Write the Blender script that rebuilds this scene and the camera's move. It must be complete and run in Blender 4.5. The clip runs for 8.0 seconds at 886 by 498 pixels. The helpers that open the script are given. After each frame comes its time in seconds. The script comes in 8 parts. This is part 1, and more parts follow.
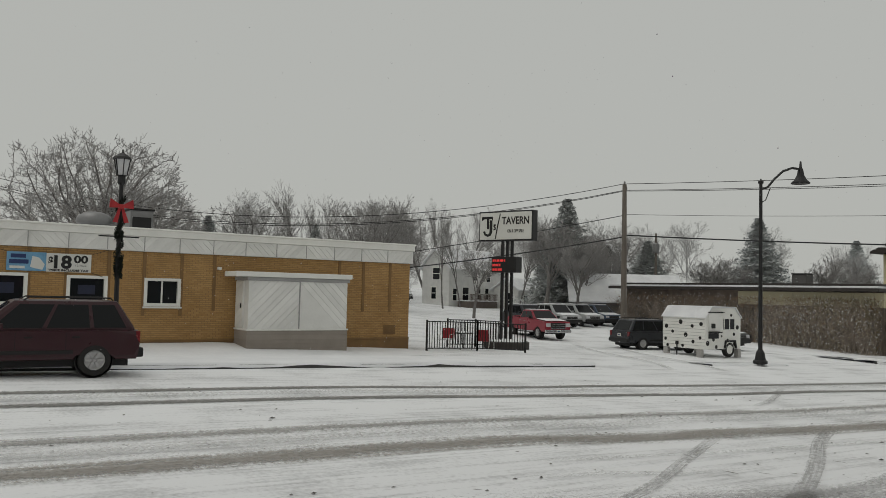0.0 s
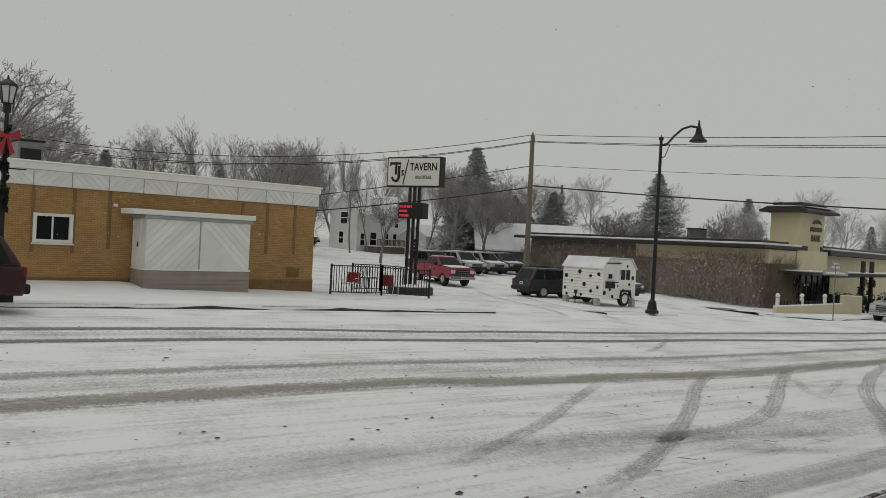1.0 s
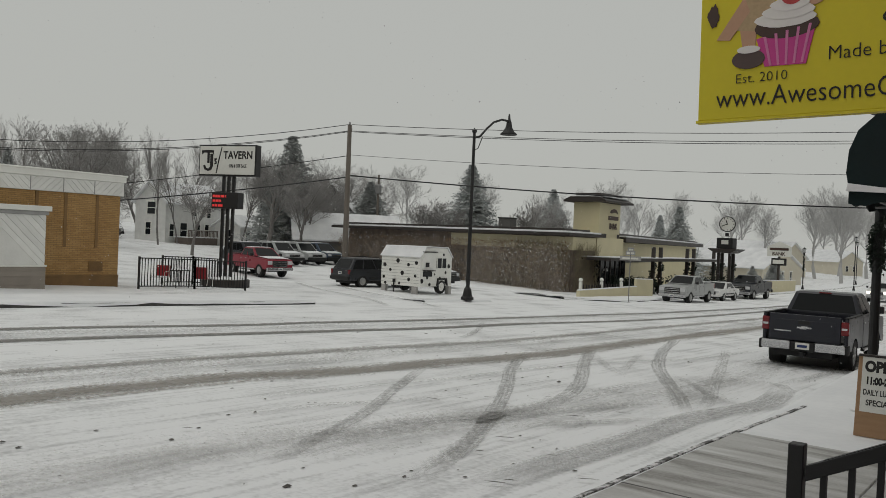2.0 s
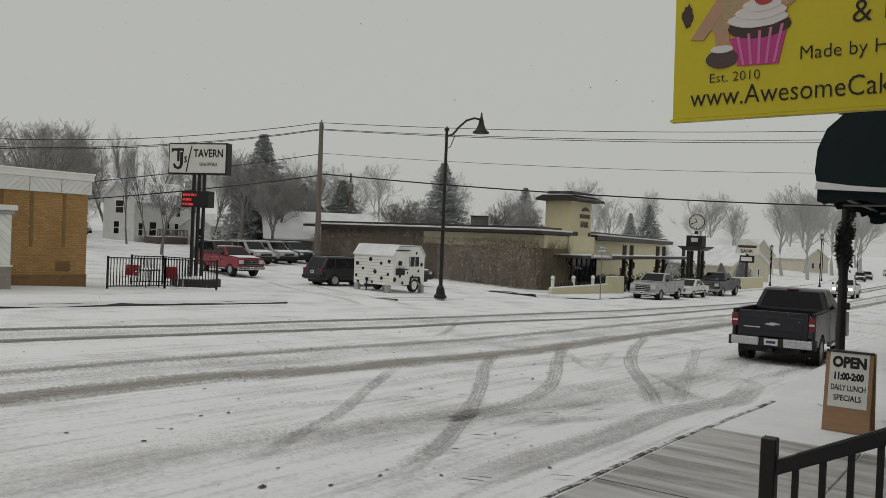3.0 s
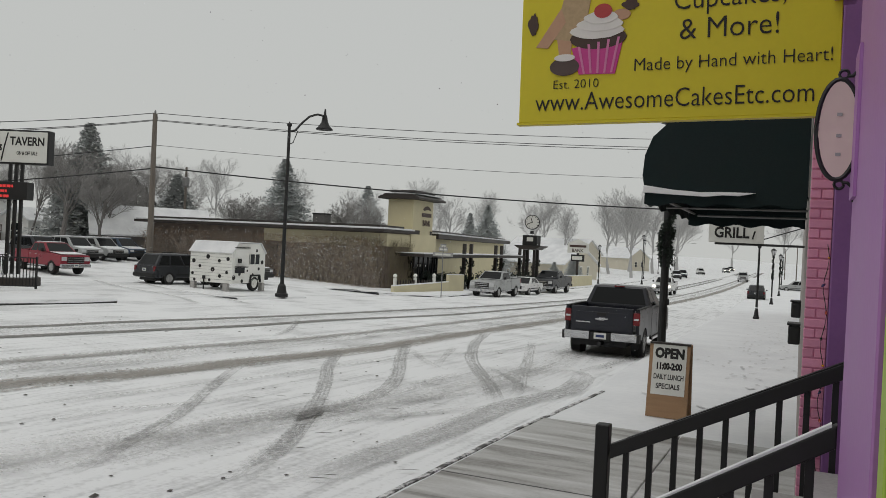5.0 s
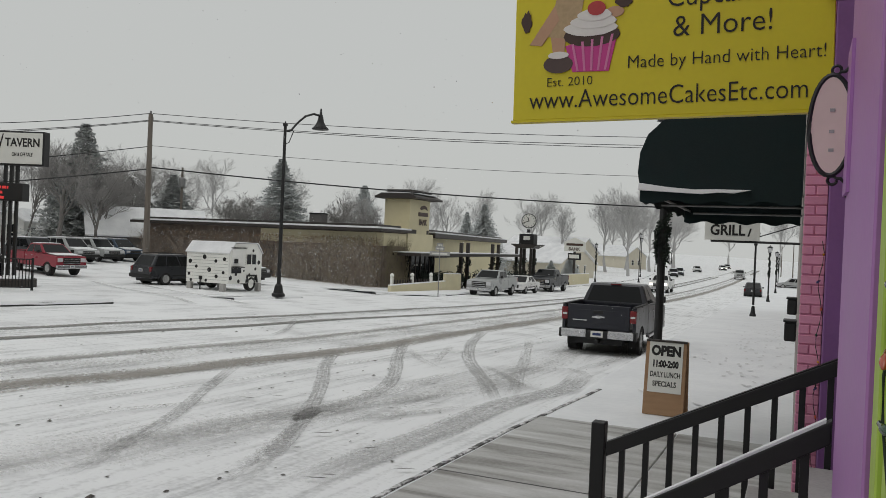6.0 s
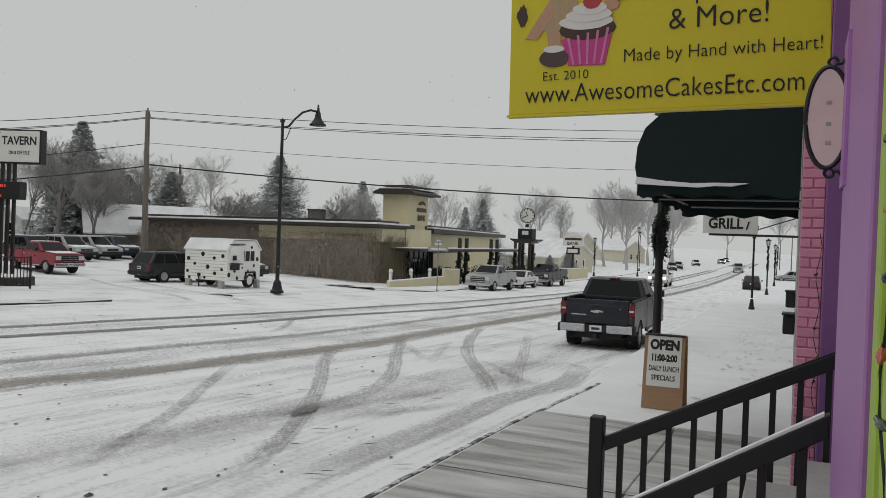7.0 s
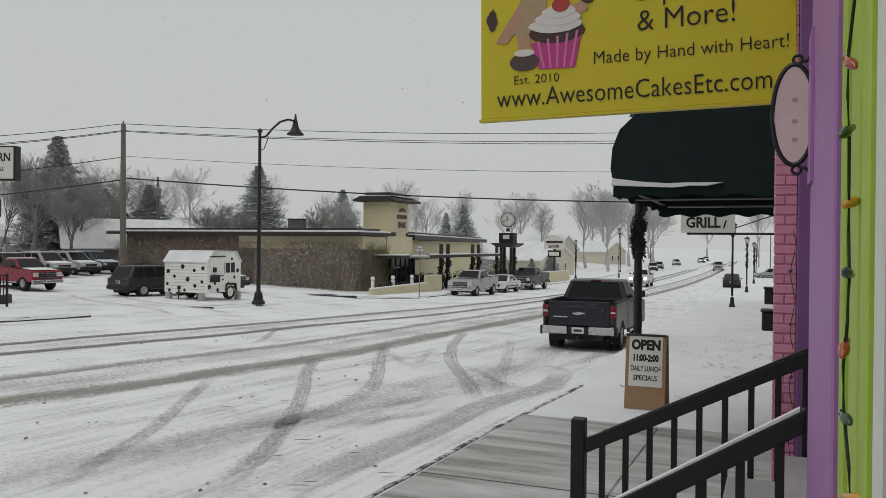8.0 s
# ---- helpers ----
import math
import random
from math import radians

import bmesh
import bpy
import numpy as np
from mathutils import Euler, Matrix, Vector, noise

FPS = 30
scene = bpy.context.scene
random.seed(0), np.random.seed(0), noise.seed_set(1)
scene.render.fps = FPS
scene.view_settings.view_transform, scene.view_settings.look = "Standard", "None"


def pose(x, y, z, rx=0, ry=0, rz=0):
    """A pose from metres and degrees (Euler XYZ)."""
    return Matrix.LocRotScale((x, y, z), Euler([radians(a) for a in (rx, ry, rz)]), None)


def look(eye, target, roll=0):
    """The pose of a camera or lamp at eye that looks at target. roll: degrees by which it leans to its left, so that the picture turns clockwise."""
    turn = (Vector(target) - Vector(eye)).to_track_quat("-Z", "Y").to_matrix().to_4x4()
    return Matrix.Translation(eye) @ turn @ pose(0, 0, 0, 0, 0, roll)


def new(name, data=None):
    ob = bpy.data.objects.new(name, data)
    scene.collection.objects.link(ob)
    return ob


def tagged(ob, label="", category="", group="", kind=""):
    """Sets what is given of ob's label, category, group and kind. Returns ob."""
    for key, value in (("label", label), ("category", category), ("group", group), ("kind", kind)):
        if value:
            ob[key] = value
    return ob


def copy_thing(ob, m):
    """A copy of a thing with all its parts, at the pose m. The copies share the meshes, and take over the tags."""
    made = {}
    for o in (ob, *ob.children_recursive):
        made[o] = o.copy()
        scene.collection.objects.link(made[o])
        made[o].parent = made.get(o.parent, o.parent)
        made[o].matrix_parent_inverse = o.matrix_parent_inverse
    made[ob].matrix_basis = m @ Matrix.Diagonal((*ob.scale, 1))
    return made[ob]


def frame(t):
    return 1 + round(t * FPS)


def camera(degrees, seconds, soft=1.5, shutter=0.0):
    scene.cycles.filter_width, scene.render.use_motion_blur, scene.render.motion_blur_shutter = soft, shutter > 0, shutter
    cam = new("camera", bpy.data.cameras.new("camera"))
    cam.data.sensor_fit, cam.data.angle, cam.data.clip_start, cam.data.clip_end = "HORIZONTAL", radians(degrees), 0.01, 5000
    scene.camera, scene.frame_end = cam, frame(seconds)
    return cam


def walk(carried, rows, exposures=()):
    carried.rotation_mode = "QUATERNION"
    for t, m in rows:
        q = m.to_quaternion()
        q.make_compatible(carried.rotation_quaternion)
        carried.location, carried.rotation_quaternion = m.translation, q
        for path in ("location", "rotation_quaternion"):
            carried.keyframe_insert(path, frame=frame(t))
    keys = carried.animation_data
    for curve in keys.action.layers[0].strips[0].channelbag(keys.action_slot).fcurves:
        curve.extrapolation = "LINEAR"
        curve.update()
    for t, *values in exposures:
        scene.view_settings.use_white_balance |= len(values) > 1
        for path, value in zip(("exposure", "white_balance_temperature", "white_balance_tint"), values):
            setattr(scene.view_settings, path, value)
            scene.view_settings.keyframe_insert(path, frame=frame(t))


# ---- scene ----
cam = camera(57.4, 8.0, 0.6)
PATH = [
    (0, (-0.122, 0.033, 2.237), (-1.787, 1.136, 2.343), 1.4),
    (0.5, (-0.046, 0.065, 2.233), (-1.624, 1.293, 2.249), 1.3),
    (1, (0.025, 0.107, 2.227), (-1.506, 1.394, 2.208), 3.0),
    (1.2, (0.057, 0.105, 2.225), (-1.42, 1.454, 2.205), 3.0),
    (1.5, (0.045, 0.064, 2.222), (-1.299, 1.544, 2.189), 2.8),
    (2, (0.018, 0.004, 2.237), (-1.186, 1.6, 2.214), 2.5),
    (3.5, (-0.024, -0.021, 2.234), (-1.137, 1.641, 2.208), 2.8),
    (4, (-0.048, -0.045, 2.233), (-1.056, 1.682, 2.214), 3.5),
    (4.5, (-0.039, -0.073, 2.225), (-0.899, 1.733, 2.214), 3.1),
    (5, (-0.037, -0.074, 2.223), (-0.847, 1.754, 2.212), 2.8),
    (6.5, (-0.023, -0.056, 2.217), (-0.825, 1.776, 2.199), 2.4),
    (7, (-0.022, -0.044, 2.22), (-0.822, 1.789, 2.196), 2.1),
    (7.5, (-0.011, -0.023, 2.221), (-0.813, 1.809, 2.206), 1.2),
    (8, (0.006, -0.022, 2.22), (-0.753, 1.828, 2.212), 0.6),
]
walk(cam, [(t, look(eye, target, roll)) for t, eye, target, roll in PATH], [(0.0, 0.02, 6560, 9), (3.5, 0.08, 6560, 9), (4.5, 0.25, 6480, 10), (6.0, 0.26, 6400, 10.5), (8.0, 0.26, 6340, 10.5)])

# ---- world and light: an even overcast winter sky ----
world = bpy.data.worlds.new("overcast_sky")
scene.world = world
world.use_nodes = True
wn, wl = world.node_tree.nodes, world.node_tree.links
wn.clear()
sky = wn.new("ShaderNodeTexSky")
sky.sky_type, sky.sun_disc = "NISHITA", False
sky.sun_elevation, sky.sun_rotation = radians(38), radians(150)
sky.air_density, sky.dust_density, sky.ozone_density = 1.0, 6.0, 1.0
sky_part = wn.new("ShaderNodeMix")
sky_part.data_type = "RGBA"
sky_part.inputs[0].default_value = 0.96
sky_part.inputs[7].default_value = (4.5, 4.57, 4.36, 1)
sky_bg = wn.new("ShaderNodeBackground")
sky_bg.inputs[1].default_value = 0.1
sky_out = wn.new("ShaderNodeOutputWorld")
wl.new(sky.outputs[0], sky_part.inputs[6])
wl.new(sky_part.outputs[2], sky_bg.inputs[0])
wl.new(sky_bg.outputs[0], sky_out.inputs[0])
sun_data = bpy.data.lights.new("cloud_sun", "SUN")
sun_data.energy, sun_data.angle, sun_data.color = 0.5, radians(40), (1.0, 0.98, 0.95)
sun = new("cloud_sun", sun_data)
sun.matrix_world = look((0, 0, 30), (8, 10, 0))


# ---- materials ----
def shader(name):
    m = bpy.data.materials.new(name)
    m.use_nodes = True
    n, l = m.node_tree.nodes, m.node_tree.links
    return m, n, l, n["Principled BSDF"]


def mat(name, a, b=None, scale=4.0, rough=0.7, metal=0.0, bump=0.0, fine=60.0, spread=0.5, random_value=0.0, stretch=(1, 1, 1), coat=0.0):
    """A surface whose colour wanders between a and b at two scales, with a fine relief."""
    m, n, l, p = shader(name)
    b = b or tuple(v * 0.8 for v in a)
    tc, mp = n.new("ShaderNodeTexCoord"), n.new("ShaderNodeMapping")
    mp.inputs["Scale"].default_value = stretch
    l.new(tc.outputs["Object"], mp.inputs["Vector"])
    big, small = n.new("ShaderNodeTexNoise"), n.new("ShaderNodeTexNoise")
    for t, s, d in ((big, scale, 4.0), (small, fine, 3.0)):
        t.inputs["Scale"].default_value, t.inputs["Detail"].default_value = s, d
        l.new(mp.outputs[0], t.inputs["Vector"])
    mixf = n.new("ShaderNodeMath")
    mixf.operation = "MULTIPLY_ADD"
    mixf.inputs[1].default_value = 0.35
    l.new(small.outputs["Fac"], mixf.inputs[0])
    scaled = n.new("ShaderNodeMath")
    scaled.operation = "MULTIPLY"
    scaled.inputs[1].default_value = 0.65
    l.new(big.outputs["Fac"], scaled.inputs[0])
    l.new(scaled.outputs[0], mixf.inputs[2])
    ramp = n.new("ShaderNodeValToRGB")
    ramp.color_ramp.elements[0].position, ramp.color_ramp.elements[1].position = 0.5 - spread * 0.4, 0.5 + spread * 0.4
    ramp.color_ramp.elements[0].color, ramp.color_ramp.elements[1].color = (*b, 1), (*a, 1)
    l.new(mixf.outputs[0], ramp.inputs[0])
    last = ramp.outputs[0]
    if random_value:
        info, hsv = n.new("ShaderNodeObjectInfo"), n.new("ShaderNodeHueSaturation")
        span = n.new("ShaderNodeMapRange")
        span.inputs["To Min"].default_value, span.inputs["To Max"].default_value = 1 - random_value, 1 + random_value
        l.new(info.outputs["Random"], span.inputs[0])
        l.new(span.outputs[0], hsv.inputs["Value"])
        l.new(last, hsv.inputs["Color"])
        last = hsv.outputs[0]
    l.new(last, p.inputs["Base Color"])
    rr = n.new("ShaderNodeMapRange")
    rr.inputs["To Min"].default_value, rr.inputs["To Max"].default_value = max(rough - 0.1, 0.02), min(rough + 0.1, 1)
    l.new(big.outputs["Fac"], rr.inputs[0])
    l.new(rr.outputs[0], p.inputs["Roughness"])
    p.inputs["Metallic"].default_value = metal
    p.inputs["Coat Weight"].default_value = coat
    if bump:
        bm_ = n.new("ShaderNodeBump")
        bm_.inputs["Strength"].default_value, bm_.inputs["Distance"].default_value = bump, 0.02
        l.new(mixf.outputs[0], bm_.inputs["Height"])
        l.new(bm_.outputs[0], p.inputs["Normal"])
    return m


def glow(name, color, strength):
    m, n, l, p = shader(name)
    p.inputs["Base Color"].default_value = (*color, 1)
    p.inputs["Emission Color"].default_value = (*color, 1)
    p.inputs["Emission Strength"].default_value = strength
    return m


def glass(name, tint, rough=0.04):
    """A dark pane that mirrors the sky."""
    m, n, l, p = shader(name)
    tc, no, rp = n.new("ShaderNodeTexCoord"), n.new("ShaderNodeTexNoise"), n.new("ShaderNodeMapRange")
    no.inputs["Scale"].default_value = 3.0
    l.new(tc.outputs["Object"], no.inputs["Vector"])
    rp.inputs["To Min"].default_value, rp.inputs["To Max"].default_value = rough, rough + 0.12
    l.new(no.outputs["Fac"], rp.inputs[0])
    l.new(rp.outputs[0], p.inputs["Roughness"])
    p.inputs["Base Color"].default_value = (*tint, 1)
    p.inputs["IOR"].default_value = 1.33
    return m


def lapped(name, color, pitch, rough=0.5, axis="Z", depth=0.4):
    """Painted boards: the shallow repeating relief of laps too fine to model."""
    m, n, l, p = shader(name)
    tc, sep, wave = n.new("ShaderNodeTexCoord"), n.new("ShaderNodeSeparateXYZ"), n.new("ShaderNodeMath")
    l.new(tc.outputs["Object"], sep.inputs[0])
    wave.operation = "PINGPONG"
    wave.inputs[1].default_value = pitch / 2
    l.new(sep.outputs[axis], wave.inputs[0])
    bump = n.new("ShaderNodeBump")
    bump.inputs["Strength"].default_value, bump.inputs["Distance"].default_value = depth, 0.03
    l.new(wave.outputs[0], bump.inputs["Height"])
    l.new(bump.outputs[0], p.inputs["Normal"])
    no, ramp = n.new("ShaderNodeTexNoise"), n.new("ShaderNodeValToRGB")
    no.inputs["Scale"].default_value, no.inputs["Detail"].default_value = 2.0, 6.0
    l.new(tc.outputs["Object"], no.inputs["Vector"])
    ramp.color_ramp.elements[0].position, ramp.color_ramp.elements[1].position = 0.3, 0.7
    ramp.color_ramp.elements[0].color = (*[v * 0.82 for v in color], 1)
    ramp.color_ramp.elements[1].color = (*color, 1)
    l.new(no.outputs["Fac"], ramp.inputs[0])
    l.new(ramp.outputs[0], p.inputs["Base Color"])
    p.inputs["Roughness"].default_value = rough
    return m


def snow_road(name):
    """Trodden, lightly soiled snow with fine ruts along the street."""
    m, n, l, p = shader(name)
    tc = n.new("ShaderNodeTexCoord")
    long_map = n.new("ShaderNodeMapping")
    long_map.inputs["Scale"].default_value = (8.0, 0.25, 1)
    l.new(tc.outputs["Object"], long_map.inputs[0])
    streak, blot, grain = (n.new("ShaderNodeTexNoise") for _ in range(3))
    for t, s, d in ((streak, 1.0, 6.0), (blot, 0.6, 5.0), (grain, 16.0, 9.0)):
        t.inputs["Scale"].default_value, t.inputs["Detail"].default_value = s, d
    l.new(long_map.outputs[0], streak.inputs[0])
    l.new(tc.outputs["Object"], blot.inputs[0])
    l.new(tc.outputs["Object"], grain.inputs[0])
    mul, add = n.new("ShaderNodeMath"), n.new("ShaderNodeMath")
    mul.operation, add.operation = "MULTIPLY", "MULTIPLY_ADD"
    l.new(streak.outputs["Fac"], mul.inputs[0])
    l.new(blot.outputs["Fac"], mul.inputs[1])
    l.new(grain.outputs["Fac"], add.inputs[0])
    add.inputs[1].default_value = 0.3
    l.new(mul.outputs[0], add.inputs[2])
    ramp = n.new("ShaderNodeValToRGB")
    e = ramp.color_ramp.elements
    e[0].position, e[0].color = 0.22, (0.46, 0.465, 0.47, 1)
    e[1].position, e[1].color = 0.41, (0.84, 0.85, 0.86, 1)
    l.new(add.outputs[0], ramp.inputs[0])
    l.new(ramp.outputs[0], p.inputs["Base Color"])
    p.inputs["Roughness"].default_value = 0.75
    bump = n.new("ShaderNodeBump")
    bump.inputs["Strength"].default_value, bump.inputs["Distance"].default_value = 0.3, 0.05
    l.new(add.outputs[0], bump.inputs["Height"])
    l.new(bump.outputs[0], p.inputs["Normal"])
    return m


def slush(name, dark, pale, cover, most=1.0, treads=0.2, crisp=1.0, pitch=6.0):
    """A tyre track: wet road showing through the snow, thinning out raggedly to both sides and ends.
    The first map runs across (u) and along in metres (v); the second holds the distance from the ends."""
    m, n, l, p = shader(name)

    def math_node(op, a, b=None, c=None):
        k = n.new("ShaderNodeMath")
        k.operation = op
        for s, v in zip(k.inputs, (a, b, c)):
            if v is None:
                continue
            if isinstance(v, (int, float)):
                s.default_value = v
            else:
                l.new(v, s)
        return k.outputs[0]

    uv, ends, sep, sep2, tc = n.new("ShaderNodeUVMap"), n.new("ShaderNodeUVMap"), n.new("ShaderNodeSeparateXYZ"), n.new("ShaderNodeSeparateXYZ"), n.new("ShaderNodeTexCoord")
    uv.uv_map, ends.uv_map = "UVMap", "ends"
    l.new(uv.outputs[0], sep.inputs[0])
    l.new(ends.outputs[0], sep2.inputs[0])
    mp, tm = n.new("ShaderNodeMapping"), n.new("ShaderNodeMapping")
    mp.inputs["Scale"].default_value, tm.inputs["Scale"].default_value = (7, 0.35, 1), (1.6, pitch, 1)
    rag, grit, tread = n.new("ShaderNodeTexNoise"), n.new("ShaderNodeTexNoise"), n.new("ShaderNodeTexWave")
    rag.inputs["Scale"].default_value, rag.inputs["Detail"].default_value = 1.3, 8.0
    grit.inputs["Scale"].default_value, grit.inputs["Detail"].default_value = 15.0, 10.0
    grit.inputs["Roughness"].default_value = 0.68
    tread.inputs["Scale"].default_value, tread.inputs["Distortion"].default_value, tread.inputs["Detail Scale"].default_value = 1.0, 2.2, 2.0
    tread.bands_direction = "Y"
    for src, dst in ((uv.outputs[0], mp.inputs[0]), (uv.outputs[0], tm.inputs[0]), (mp.outputs[0], rag.inputs[0]), (tc.outputs["Object"], grit.inputs[0]), (tm.outputs[0], tread.inputs[0])):
        l.new(src, dst)
    across = math_node("MINIMUM", math_node("MULTIPLY", math_node("PINGPONG", sep.outputs["X"], 0.5), 2.0 * crisp), 1.0)
    shape = math_node("MULTIPLY_ADD", rag.outputs["Fac"], 1.5, across)
    shape = math_node("MULTIPLY_ADD", grit.outputs["Fac"], 2.6, shape)
    shape = math_node("MULTIPLY_ADD", tread.outputs["Fac"], treads, shape)
    end = math_node("MINIMUM", math_node("MULTIPLY", sep2.outputs["X"], 0.8), 1.0)
    edge = math_node("MINIMUM", math_node("MULTIPLY", across, 3.0), 1.0)
    span = n.new("ShaderNodeMapRange")
    span.inputs["From Min"].default_value, span.inputs["From Max"].default_value = 2.58 - cover, 3.14 - cover
    l.new(shape, span.inputs[0])
    alpha = math_node("MULTIPLY", math_node("MULTIPLY", math_node("MULTIPLY", span.outputs[0], end), edge), most)
    ramp = n.new("ShaderNodeValToRGB")
    e = ramp.color_ramp.elements
    e[0].position, e[0].color = 0.35, (*dark, 1)
    e[1].position, e[1].color = 0.65, (*pale, 1)
    l.new(grit.outputs["Fac"], ramp.inputs[0])
    l.new(ramp.outputs[0], p.inputs["Base Color"])
    l.new(alpha, p.inputs["Alpha"])
    p.inputs["Roughness"].default_value = 0.75
    return m


